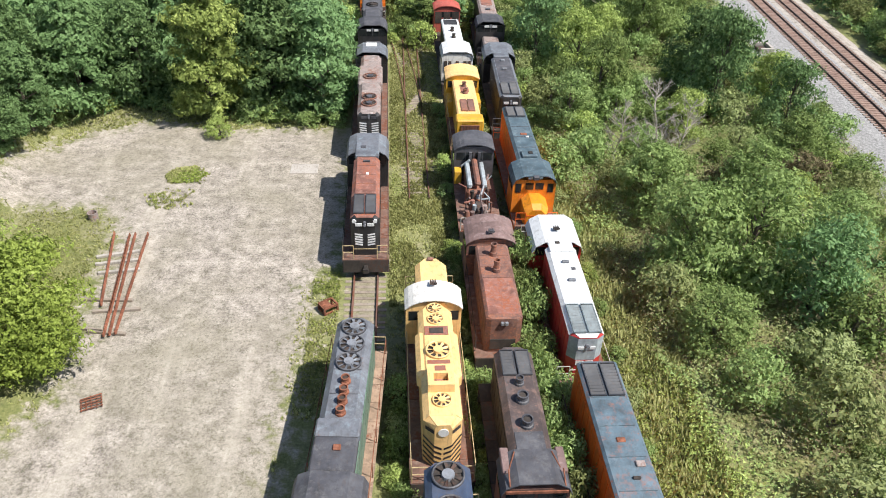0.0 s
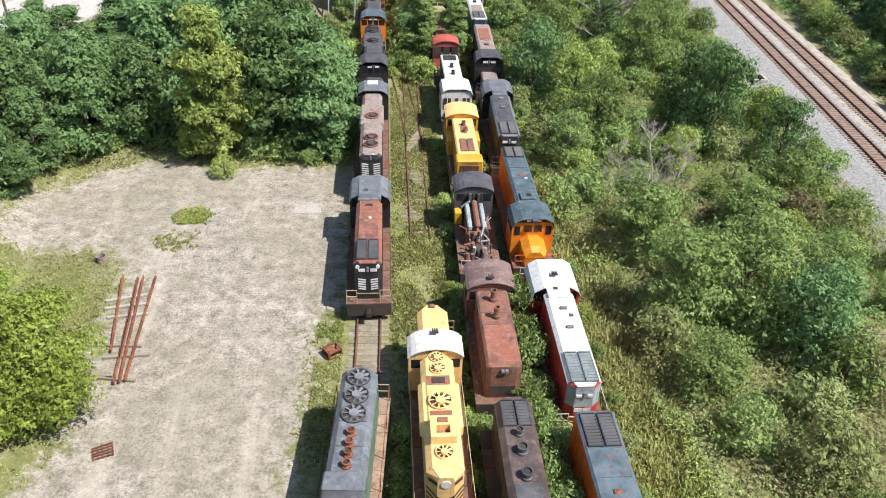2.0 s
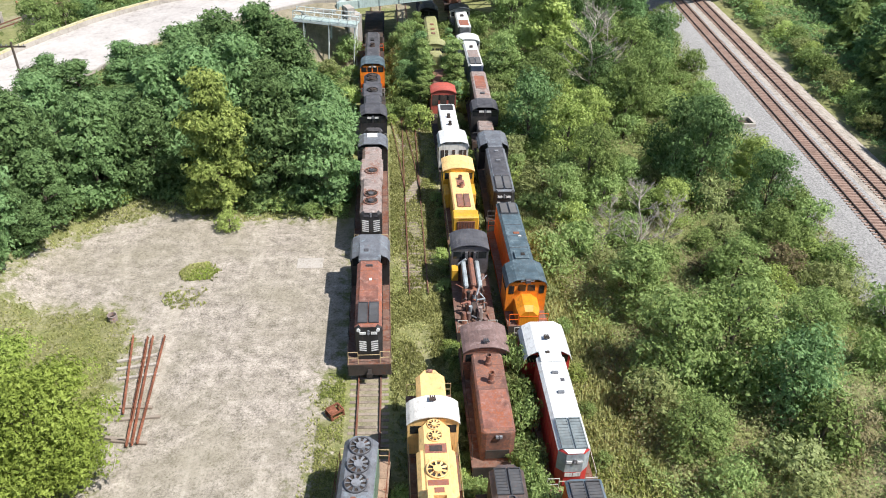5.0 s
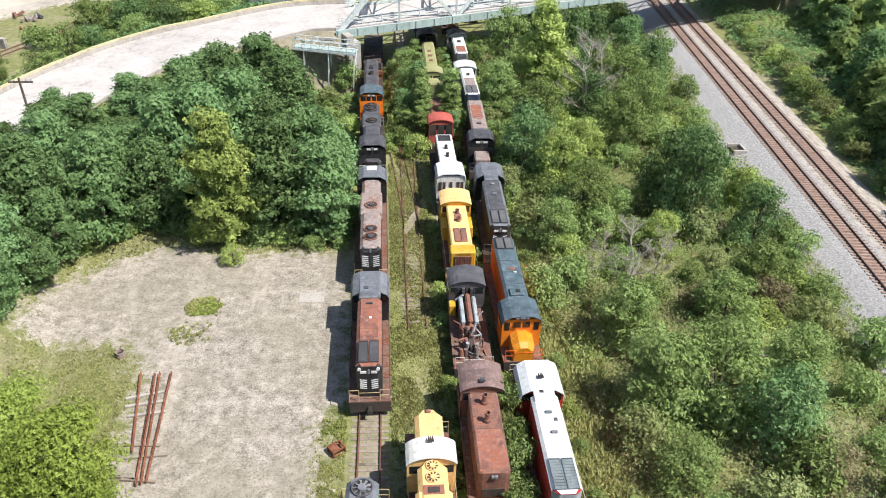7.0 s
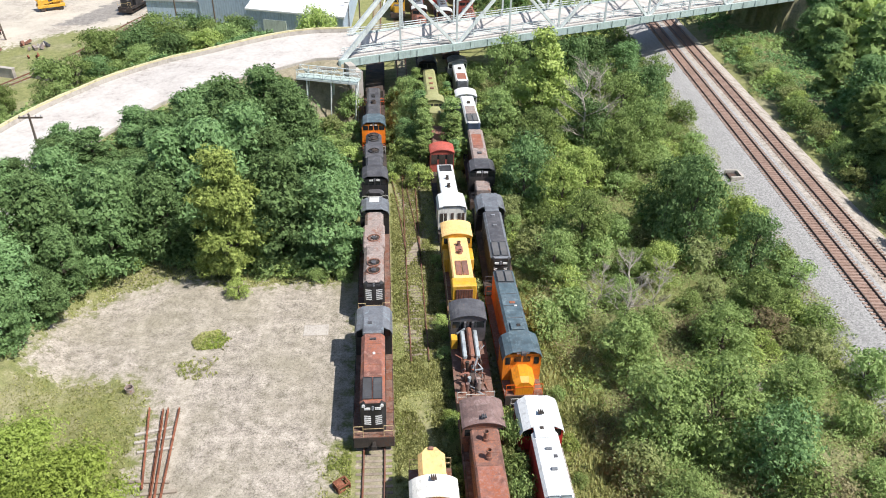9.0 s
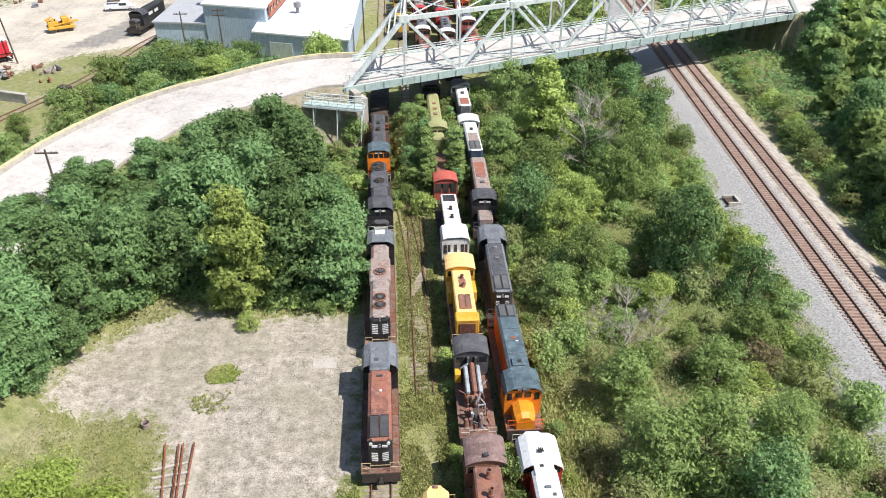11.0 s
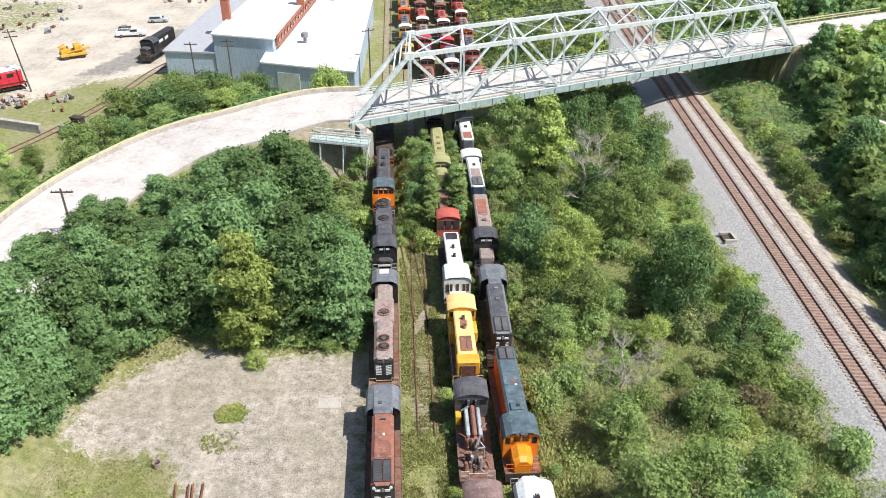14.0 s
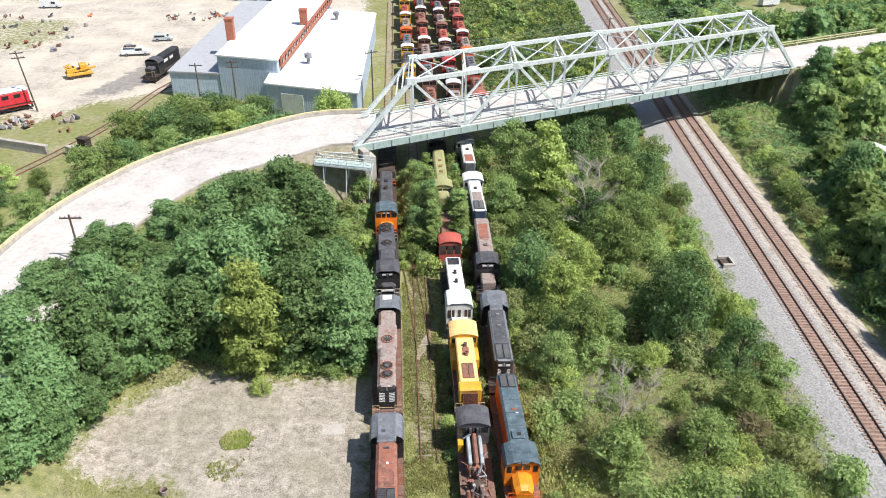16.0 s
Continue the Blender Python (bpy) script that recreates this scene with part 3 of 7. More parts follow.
deckw = ((0.05, 8.15), (0.95, 8.15), (0.95, 7.75), (0.05, 7.75))
va = [bm.verts.new(bpt(-0.4, o, z)) for o, z in deckw]
vb = [bm.verts.new(bpt(PANEL * NP + 0.4, o, z)) for o, z in deckw]
for i in range(4):
    bm.faces.new((va[i], va[(i + 1) % 4], vb[(i + 1) % 4], vb[i]))
bm.faces.new(va)
bm.faces.new(vb[::-1])
part("deck", bm, ROAD, bridge, "pale concrete bridge deck")
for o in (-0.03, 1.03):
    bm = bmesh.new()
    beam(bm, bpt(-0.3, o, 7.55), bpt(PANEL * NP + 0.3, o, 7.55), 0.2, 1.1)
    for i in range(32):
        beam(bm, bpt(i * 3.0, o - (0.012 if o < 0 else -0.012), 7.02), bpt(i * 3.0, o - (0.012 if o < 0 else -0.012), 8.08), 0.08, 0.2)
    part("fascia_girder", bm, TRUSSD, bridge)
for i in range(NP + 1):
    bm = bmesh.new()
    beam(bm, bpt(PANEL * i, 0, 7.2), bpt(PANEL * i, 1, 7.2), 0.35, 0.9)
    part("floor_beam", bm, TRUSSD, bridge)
for s in (-1.2, PANEL * NP + 1.2):
    bm = bmesh.new()
    box(bm, -1.0, 1.0, -7.5, 7.5, -1.0, 6.7)
    box(bm, -1.0, 0.0, -7.5, 7.5, 6.7, 7.7)
    bmesh.ops.transform(bm, matrix=Matrix.Translation(bpt(s, 0.5, 0)) @ Matrix.Rotation(math.atan2(BY, BX), 4, "Z"), verts=bm.verts)
    part("abutment", bm, CONC, bridge, "stained concrete abutment")
bm = bmesh.new()
box(bm, -13.5, -8.6, 101.2, 101.9, -0.5, 6.9)
box(bm, -13.7, -8.5, 101.1, 102.0, 6.9, 7.2)
part("wing_wall", bm, CONC, bridge, "stained concrete wing wall")
# inspection platform hanging at the west abutment
plat = thing("steel_platform", "pale steel catwalk platform with pipe rails beside the abutment", "platform", pose(-9.6, 98.9, 6.5, 0, 3, -9))
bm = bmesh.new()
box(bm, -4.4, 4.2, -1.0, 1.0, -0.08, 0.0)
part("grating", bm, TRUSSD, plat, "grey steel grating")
for yy in (-1.0, 1.0):
    for z in (0.55, 1.1):
        bm = bmesh.new()
        tube(bm, (-4.4, yy, z), (4.2, yy, z), 0.06)
        part("rail", bm, TRUSS, plat)
    bm = bmesh.new()
    box(bm, -4.4, 4.2, yy - 0.06, yy + 0.06, -0.35, -0.084)
    part("edge_beam", bm, TRUSS, plat)
    for i in range(8):
        xx = -4.4 + i * 8.6 / 7
        bm = bmesh.new()
        tube(bm, (xx, yy, 0), (xx, yy, 1.1), 0.05)
        part("post", bm, TRUSS, plat)
        if i < 7:
            bm = bmesh.new()
            tube(bm, (xx, yy, 0.02 if i % 2 else 1.08), (xx + 8.6 / 7, yy, 1.08 if i % 2 else 0.02), 0.035)
            part("brace", bm, TRUSS, plat)
for xx in (-3.0, 0.4, 3.9):
    for yy in (-0.9, 0.9):
        bm = bmesh.new()
        tube(bm, (xx, yy, -0.3), (xx, yy, -6.7), 0.1)
        part("leg", bm, TRUSS, plat)
    bm = bmesh.new()
    tube(bm, (xx, -0.9, -3.6), (xx, 0.9, -0.4), 0.07)
    part("knee_brace", bm, TRUSS, plat)
# timber cribbing that holds the bank below the platform
crib = thing("timber_cribbing", "weathered pale timber cribbing holding the bank", "retaining wall")
for i in range(11):
    bm = bmesh.new()
    box(bm, -13.2 + 0.12 * (i % 2), -8.7, 99.6 + i * 0.11, 99.9 + i * 0.11, i * 0.56, i * 0.56 + 0.5)
    part("timber", softened(bm, 0.03), CONC, crib)

# ---- tracks ----


def rail_strip(bm, k, side, y0, y1, z0, z1, w=0.075, step=3.0):
    yy = list(np.arange(y0, y1, step)) + [y1]
    rows = []
    for y in yy:
        x = line_x(k, y) + side
        rows.append([bm.verts.new((x + a, y, z)) for a, z in ((-w, z0), (-w * 0.45, z0 + 0.03), (-w * 0.5, z1), (w * 0.5, z1), (w * 0.45, z0 + 0.03), (w, z0))])
    for a, b in zip(rows, rows[1:]):
        for i in range(5):
            bm.faces.new((a[i], a[i + 1], b[i + 1], b[i]))


tie_bm = softened((lambda q: (box(q, -1.3, 1.3, -0.115, 0.115, -0.12, 0.035), q)[1])(bmesh.new()), 0.015)
TIE = mesh_of(tie_bm, "tie", TIEWOOD)
for k in (1, 2, 3, 4):
    tr = thing("railway_track", "rusty overgrown yard track", "track", kind="structure")
    for s in (-0.755, 0.755):
        bm = bmesh.new()
        rail_strip(bm, k, s, 46.5 if k == 2 else 2, 230, 0.05, 0.22)
        part("rail", bm, RAILST, tr, "rusty steel rail")
    span = {1: (27, 38), 2: (47.5, 84)}.get(k)
    if span:
        for i in range(int((span[1] - span[0]) / 0.56)):
            y = span[0] + i * 0.56 + random.uniform(-0.05, 0.05)
            t = new("tie", TIE)
            t.parent = tr
            t.matrix_world = on_track(k, y) @ pose(random.uniform(-0.06, 0.06), 0, random.uniform(-0.01, 0.02), 0, 0, random.uniform(-2, 2))

# the turnout's diverging rails
tr = thing("turnout", "rusty yard turnout rails", "track", kind="structure")
for o in (-0.755, 0.755):
    bm = bmesh.new()
    prev = None
    for i in range(14):
        y = 62 + i * 2.0
        p = (0.75 + o - 0.11 * max(0, i - 1) * (1 + i * 0.05) if o < 0 else 0.75 + o - 0.11 * max(0, i - 1) * (1 + i * 0.05), y, 0.14)
        if prev:
            beam(bm, prev, p, 0.07, 0.16)
        prev = p
    part("rail", bm, RAILST, tr)

# main line
MLY0, MLY1 = -60, 420
bm = bmesh.new()
sec_l = ((-5.0, -1.0), (-1.9, -0.12), (1.9 + 1.5, -0.06), (2.6, -1.2), (-5.0, -1.3))
ml = thing("main_line", "double-track main line on clean grey ballast", "railway", kind="structure")


def ml_strip(bm, offs, z, y0=MLY0, y1=MLY1):
    r = []
    for y in np.arange(y0, y1 + 1, 20.0):
        r.append([bm.verts.new((mainline_x(y) + o, y, h)) for o, h in zip(offs, z)])
    for a, b in zip(r, r[1:]):
        for i in range(len(offs) - 1):
            bm.faces.new((a[i], a[i + 1], b[i + 1], b[i]))


ml_strip(bm, (-6.5, -4.2, -1.6, -0.9, 2.6), (-1.1, -0.62, -0.12, -0.05, -0.05))
part("grey_ballast", bm, BALLAST, ml, "clean grey crushed stone ballast")
bm = bmesh.new()
ml_strip(bm, (2.6, 6.2, 6.8, 8.8), (-0.05, -0.05, -0.15, -0.95))
part("tan_ballast", bm, BALLASTTAN, ml, "tan crushed stone ballast")
TIEM = mesh_of((lambda q: (box(q, -1.3, 1.3, -0.12, 0.12, -0.2, 0.04), q)[1])(bmesh.new()), "tie", TIERUST)
for off in (0.0, 3.9):
    for s in (0.0, 1.51):
        bm = bmesh.new()
        for a in np.arange(MLY0, MLY1, 20.0):
            beam(bm, (mainline_x(a) + off + s, a, 0.11), (mainline_x(a + 20) + off + s, a + 20, 0.11), 0.085, 0.15)
        part("rail", bm, RAILTOP, ml, "dark steel running rail")
    bm = bmesh.new()
    ml_strip(bm, (off - 0.12, off + 1.63), (0.0, 0.0))
    part("rust_stained_bed", bm, RUSTBED, ml, "rust-dusted stone between the rails")
    for i in range(150):
        y = 46 + i * 0.56
        t = new("tie", TIEM)
        t.parent = ml
        t.location, t.rotation_euler = (mainline_x(y) + off + 0.755, y, 0.0), (0, 0, -0.082)
    bm = bmesh.new()
    for i in range(300):
        y = 46 + 150 * 0.56 + i * 0.56
        x = mainline_x(y) + off + 0.755
        box(bm, x - 1.3, x + 1.3, y - 0.12, y + 0.12, -0.2, 0.04)
    tagged(part("ties", bm, TIERUST, ml), kind="stuff")
# culvert headwall in the ballast slope
culvert = thing("culvert", "dark square culvert mouth in the ballast slope", "culvert")
cx, cy = mainline_x(80.6) - 3.5, 80.6
bm = bmesh.new()
box(bm, cx - 1.3, cx + 0.3, cy - 1.15, cy - 0.85, -1.5, -0.1)
box(bm, cx - 1.3, cx + 0.3, cy + 0.85, cy + 1.15, -1.5, -0.1)
box(bm, cx + 0.05, cx + 0.35, cy - 0.85, cy + 0.85, -1.5, -0.05)
part("headwall", bm, CONC, culvert)
# solid dark block whose colour stands in for the shade in the mouth
bm = bmesh.new()
box(bm, cx - 1.2, cx + 0.05, cy - 0.85, cy + 0.85, -1.5, -0.42)
part("opening", bm, UNDER, culvert, "dark block standing in for the shade inside")

# ---- the warehouse beyond the road ----


def corrugated(bm, p, q, z0, z1, pitch=0.5, depth=0.025):
    """A standing corrugated sheet from p to q."""
    p, q = Vector((*p, 0)), Vector((*q, 0))
    d = q - p
    n = max(2, int(d.length / (pitch / 2)))
    nrm = Vector((d.y, -d.x, 0)).normalized()
    pts = [p + d * i / n + nrm * (depth if i % 2 else 0) for i in range(n + 1)]
    lo = [bm.verts.new((v.x, v.y, z0)) for v in pts]
    hi = [bm.verts.new((v.x, v.y, z1)) for v in pts]
    for i in range(n):
        bm.faces.new((lo[i], lo[i + 1], hi[i + 1], hi[i]))


def shed(label, a, b, depth_vec, z, wall, roof, eave=0.3, rise=0.0):
    """A flat-roofed shed with its front wall from a to b."""
    t = thing("warehouse", label, "building")
    a, b, d = Vector((*a, 0)), Vector((*b, 0)), Vector((*depth_vec, 0))
    ring = (a, b, b + d, a + d)
    for i in range(4):
        bm = bmesh.new()
        corrugated(bm, ring[i].to_2d(), ring[(i + 1) % 4].to_2d(), 0, z)
        part("wall", bm, wall, t)
    u, w = (b - a).normalized() * eave, d.normalized() * eave
    o = (a - u - w, b + u - w, b + d + u + w, a + d - u + w)
    bm = bmesh.new()
    lo = [bm.verts.new((v.x, v.y, z)) for v in o]
    hi = [bm.verts.new((v.x, v.y, z + 0.3 + (rise if i > 1 else 0))) for i, v in enumerate(o)]
    bm.faces.new(hi)
    bm.faces.new(lo[::-1])
    for i in range(4):
        bm.faces.new((lo[i], lo[(i + 1) % 4], hi[(i + 1) % 4], hi[i]))
    part("roof", bm, roof, t)
    return t


shop = shed("low pale blue metal shed with a white roof", (-26.8, 136.6), (-9.2, 130.6), (2.0, 60.0), 6.0, BLUEWALL, ROOFWHT)
for x, y, h in ((-19.8, 148.5, 2.0), (-16.5, 184, 1.8)):
    bm = bmesh.new()
    cyl(bm, x, y, 6.2, 6.3 + h * 0.6, 0.35, n=12)
    cyl(bm, x, y, 6.3 + h * 0.6, 6.3 + h, 0.75, 0.75, 12)
    cyl(bm, x, y, 6.3 + h, 6.5 + h, 0.75, 0.3, 12)
    part("roof_ventilator", bm, STEEL, shop, "galvanised roof ventilator")
bm = bmesh.new()
box(bm, -9.5, -8.6, 140.0, 140.6, 0, 6.3)
part("downpipe", bm, STEEL, shop)
hall = shed("tall pale blue metal hall with a white roof and red clerestory", (-37.4, 145.6), (-25.2, 142.0), (6.0, 60.0), 8.8, BLUEWALL, ROOFWHT)
bm = bmesh.new()
beam(bm, (-24.6, 143.5, 8.0), (-18.8, 200, 8.0), 0.3, 2.3)
part("clerestory", bm, BRICKRED, hall, "rust red clerestory strip")
for i in range(22):
    bm = bmesh.new()
    p = Vector((-24.6, 143.5, 8.2)).lerp(Vector((-18.8, 200, 8.2)), (i + 0.5) / 22)
    box(bm, p.x + 0.1, p.x + 0.22, p.y - 0.8, p.y + 0.8, p.z - 0.5, p.z + 0.5)
    part("window", bm, GLASS, hall)
for x, y, h in ((-36.5, 156.5, 4.6), (-22.6, 168.5, 3.6)):
    bm = bmesh.new()
    box(bm, x - 0.8, x + 0.8, y - 0.8, y + 0.8, 8.9, 8.9 + h)
    box(bm, x - 0.9, x + 0.9, y - 0.9, y + 0.9, 8.9 + h - 0.3, 8.95 + h)
    part("chimney", bm, BRICKRED, hall, "red brick chimney")
annex = shed("low blue annex with a grey metal roof", (-47.7, 147.4), (-37.6, 145.9), (5.5, 55.0), 5.0, BLUEWALL, ROOFGRY, rise=1.5)
office = shed("small blue metal building with white roof", (-50, 232), (-30, 229), (3, 16.0), 5.0, BLUEWALL, ROOFWHT)
# dark panes on the wall stand in for shade behind the open doors
for i in range(3):
    bm = bmesh.new()
    box(bm, -47 + i * 6, -44 + i * 6, 231.0 - i * 0.9, 231.4 - i * 0.9, 0.1, 3.5)
    part("garage_door", bm, GLASS, office, "dark pane painted as the shade inside an open garage door")
bm = bmesh.new()
box(bm, -24.0, -19.5, 134.62, 134.8, 0.8, 4.6)
bmesh.ops.rotate(bm, verts=bm.verts, cent=(-21.7, 134.71, 0), matrix=Matrix.Rotation(-0.328, 3, "Z"))
part("translucent_panel", bm, FIBRE, shop, "faded translucent wall panel")

# ---- locomotives ----
WHEEL = None


def wheel_mesh():
    bm = bmesh.new()
    cyl(bm, 0, 0, -0.07, 0.07, 0.5, n=16)
    cyl(bm, 0, 0, 0.07, 0.1, 0.54, n=16)
    bmesh.ops.rotate(bm, verts=bm.verts, matrix=Matrix.Rotation(radians(90), 3, "Y"))
    return mesh_of(bm, "wheel", UNDER)


def fan_meshes():
    """The shroud, blades and hub of a roof fan, one metre in radius about."""
    a = bmesh.new()
    n = 24
    prof = ((0.98, 0.0), (1.0, 0.2), (0.94, 0.24), (0.88, 0.2), (0.86, 0.02))
    rings = [[a.verts.new((r * math.cos(2 * math.pi * i / n), r * math.sin(2 * math.pi * i / n), z)) for i in range(n)] for r, z in prof]
    for p, q in zip(rings, rings[1:]):
        for i in range(n):
            a.faces.new((p[i], p[(i + 1) % n], q[(i + 1) % n], q[i]))
    b = bmesh.new()
    z = Vector((0, 0, 1))
    quad(b, [Vector((0.3, -0.06, 0.12)), Vector((0.9, -0.15, 0.12)), Vector((0.9, 0.1, 0.2)), Vector((0.3, 0.05, 0.2))])
    c = bmesh.new()
    cyl(c, 0, 0, 0.0, 0.26, 0.42, 0.38, 16)
    d = bmesh.new()
    cyl(d, 0, 0, 0.0, 0.03, 0.9, n=20)
    return a, b, c, d


WHEEL = wheel_mesh()
FANS = {}


def fan_set(body, blade, hub):
    key = (body.name, blade.name, hub.name)
    if key not in FANS:
        a, b, c, d = fan_meshes()
        FANS[key] = (mesh_of(a, "shroud", body), mesh_of(b, "blade", blade), mesh_of(c, "hub", hub), mesh_of(d, "well", UNDER))
    return FANS[key]


class Loco:
    """One locomotive on track k between y0 and y1, built part by part in its own frame."""

    def __init__(self, k, y0, y1, label, sill, deck, rail=None, z_deck=1.55, axles=2, name="locomotive"):
        self.yc, self.h0, self.h1, self.zd, self.k = (y0 + y1) / 2, (y0 - y1) / 2, (y1 - y0) / 2, z_deck, k
        self.e = thing(name, label, "locomotive", on_track(k, self.yc), "parked locomotives")
        a, b = self.h0 + 0.55, self.h1 - 0.55
        n = max(1, round((b - a) / 1.25))
        bm = bmesh.new()
        box(bm, -1.5, 1.5, 0, (b - a) / n - 0.025, z_deck - 0.06, z_deck)
        plate = mesh_of(bm, "walkway_plate", deck)
        for i in range(n):
            part("walkway_plate", plate, None, self.e).location = (0, a + (b - a) * i / n, random.uniform(-0.004, 0.004))
        bm = bmesh.new()
        box(bm, -1.47, 1.47, a + 0.02, b - 0.02, z_deck - 0.42, z_deck - 0.064)
        part("side_sill", bm, sill, self.e)
        bm = bmesh.new()
        box(bm, -1.2, 1.2, -1.9, 1.9, 0.45, 1.1)
        part("fuel_tank", softened(bm, 0.2), UNDER, self.e)
        for s in (-1, 1):
            yt = s * (self.h1 - 3.1)
            t = part("truck", (lambda q: ([box(q, sx - 0.08, sx + 0.08, yt - 1.7, yt + 1.7, 0.45, 0.85) for sx in (-1.05, 1.05)], box(q, -1, 1, yt - 0.3, yt + 0.3, 0.5, 0.95), q)[2])(bmesh.new()), UNDER, self.e)
            for i in range(axles):
                for sx in (-0.75, 0.75):
                    w = part("wheel", WHEEL, None, t)
                    w.location = (sx, yt + (i - (axles - 1) / 2) * 2.3 / max(1, axles - 1), 0.72)
            ye = s * self.h1
            bm = bmesh.new()
            box(bm, -1.45, 1.45, ye - s * 0.62, ye - s * 0.52, 0.55, z_deck - 0.05)
            for sx in (-1.3, 1.3):
                for j in range(3):
                    box(bm, sx - 0.2, sx + 0.2, ye - s * 0.95, ye - s * 0.6, 0.5 + j * 0.32, 0.54 + j * 0.32)
            part("pilot", bm, UNDER, self.e)
            bm = bmesh.new()
            box(bm, -0.14, 0.14, ye - s * 0.6, ye - s * 0.05, 0.85, 1.12)
            box(bm, -0.2, 0.2, ye - s * 0.12, ye + s * 0.02, 0.8, 1.17)
            part("coupler", softened(bm, 0.04), UNDER, self.e)
            if rail:
                y = ye - s * 0.6
                bars = [((sx, y, z_deck - 0.6 if abs(sx) > 1 else z_deck), (sx, y, z_deck + 1.05)) for sx in (-1.42, -0.75, 0.75, 1.42)]
                bars += [((x0, y, z_deck + zz), (x1, y, z_deck + zz)) for x0, x1 in ((-1.42, -0.75), (0.75, 1.42)) for zz in (0.55, 1.05)]
                bars.append(((-0.75, y, z_deck + 0.8), (0.75, y, z_deck + 0.8)))
                for p0, p1 in bars:
                    bm = bmesh.new()
                    tube(bm, p0, p1, 0.026, n=5)
                    part("end_rail", bm, rail, self.e)

    def loc(self, y):
        return y - self.yc

    def hood(self, ya, yb, side, roof, w=1.8, z=4.5, ch=0.28, end=0.22, doors=True, name="hood", ef=0.72):
        """A long hood with sloped upper edges and a separate roof sheet, its ends cut back at the corners."""
        a, b, h = self.loc(ya), self.loc(yb), w / 2
        bm = bmesh.new()
        prof = ((-h, self.zd), (h, self.zd), (h, z - ch), (h - ch, z - 0.05), (-h + ch, z - 0.05), (-h, z - ch))
        mid = [[bm.verts.new((x, y, zz)) for x, zz in prof] for y in (a + end, b - end)]
        ends = [[bm.verts.new((x * (ef if abs(x) > h - 0.01 else ef + 0.06), y, zz if zz < z - ch - 0.01 else zz - 0.06)) for x, zz in prof] for y in (a, b)]
        for p, q in ((ends[0], mid[0]), (mid[0], mid[1]), (mid[1], ends[1])):
            for i in range(6):
                bm.faces.new((p[i], p[(i + 1) % 6], q[(i + 1) % 6], q[i]))
        bm.faces.new(ends[0])
        bm.faces.new(ends[1][::-1])
        body = part(name, bm, side, self.e)
        bm = bmesh.new()
        prism(bm, ((-h - 0.02, z - ch - 0.03), (-h + ch, z - 0.04), (h - ch, z - 0.04), (h + 0.02, z - ch - 0.03), (h + 0.02, z - ch + 0.01), (h - ch + 0.02, z), (-h + ch - 0.02, z), (-h - 0.02, z - ch + 0.01)), a + end, b - end)
        part("roof", bm, roof, self.e)
        for ye, yi, hi in ((a, a + end, 0), (b, b - end, 1)):
            bm = bmesh.new()
            o0, i0 = (h - ch) * (ef + 0.06), h - ch
            quad(bm, [(-o0, ye, z - 0.1), (o0, ye, z - 0.1), (i0, yi, z - 0.03), (-i0, yi, z - 0.03)])
            r_ = bmesh.ops.extrude_face_region(bm, geom=bm.faces[:])
            bmesh.ops.translate(bm, verts=[q for q in r_["geom"] if isinstance(q, bmesh.types.BMVert)], vec=(0, 0, 0.02))
            part("roof_end", bm, roof, self.e)
        if doors and ya < 72:
            n = max(2, round((b - a) / 0.75))
            step = (b - a - 2 * end - 0.12) / n
            bm = bmesh.new()
            box(bm, 0, 0.02, 0, step - 0.05, self.zd + 0.15, z - ch - 0.35)
            box(bm, 0.02, 0.035, step - 0.14, step - 0.1, self.zd + 1.0, self.zd + 1.25)
            door = mesh_of(bm, "hood_door", side)
            for i in range(n):
                for s in (-1, 1):
                    o_ = part("hood_door", door, None, body)
                    o_.location = (s * h, a + end + 0.06 + step * i + (step - 0.05 if s < 0 else 0), 0)
                    o_.rotation_euler = (0, 0, math.pi if s < 0 else 0)
        return body

    def cab(self, ya, yb, wall, roof, w=2.95, z=4.55, style="arch", front=True, back=True, over=0.12, low=0.3):
        a, b, h = self.loc(ya), self.loc(yb), w / 2
        eave = z - low
        bm = bmesh.new()
        he, hz, hk = (eave - 0.46, eave - 0.12, 0.84) if style == "angled" else (eave - 0.08, eave + 0.5 * (z - eave), 0.6)
        prism(bm, ((-h, self.zd), (h, self.zd), (h, he), (h * hk, hz), (-h * hk, hz), (-h, he)), a, b)
        cab = part("cab", bm, wall, self.e)
        bm = bmesh.new()
        if style == "arch":
            top = [(math.sin(t) * (h + 0.06), eave + (z - eave) * (math.cos(t) - math.cos(1.15)) / (1 - math.cos(1.15))) for t in np.linspace(-1.15, 1.15, 11)]
            k = (h + 0.06) / abs(top[0][0])
            top = [(x * k, zz) for x, zz in top]
        else:
            top = [(-h - 0.07, eave - 0.42), (-h * 0.92, eave), (-h * 0.55, z), (h * 0.55, z), (h * 0.92, eave), (h + 0.07, eave - 0.42)]
        prof = [(x, zz - 0.06) for x, zz in top] + [(x, zz) for x, zz in top[::-1]]
        prism(bm, prof, a - over, b + over)
        part("cab_roof", bm, roof, self.e)
        for s in (-1, 1):
            for k in range(2):
                bm = bmesh.new()
                y0 = a + 0.2 + k * (b - a - 0.3) / 2
                x0, x1 = sorted((s * (h - 0.02), s * (h + 0.012)))
                box(bm, x0, x1, y0, y0 + (b - a - 0.6) / 2, eave - 1.1, eave - 0.3)
                part("side_window", bm, GLASS, cab)
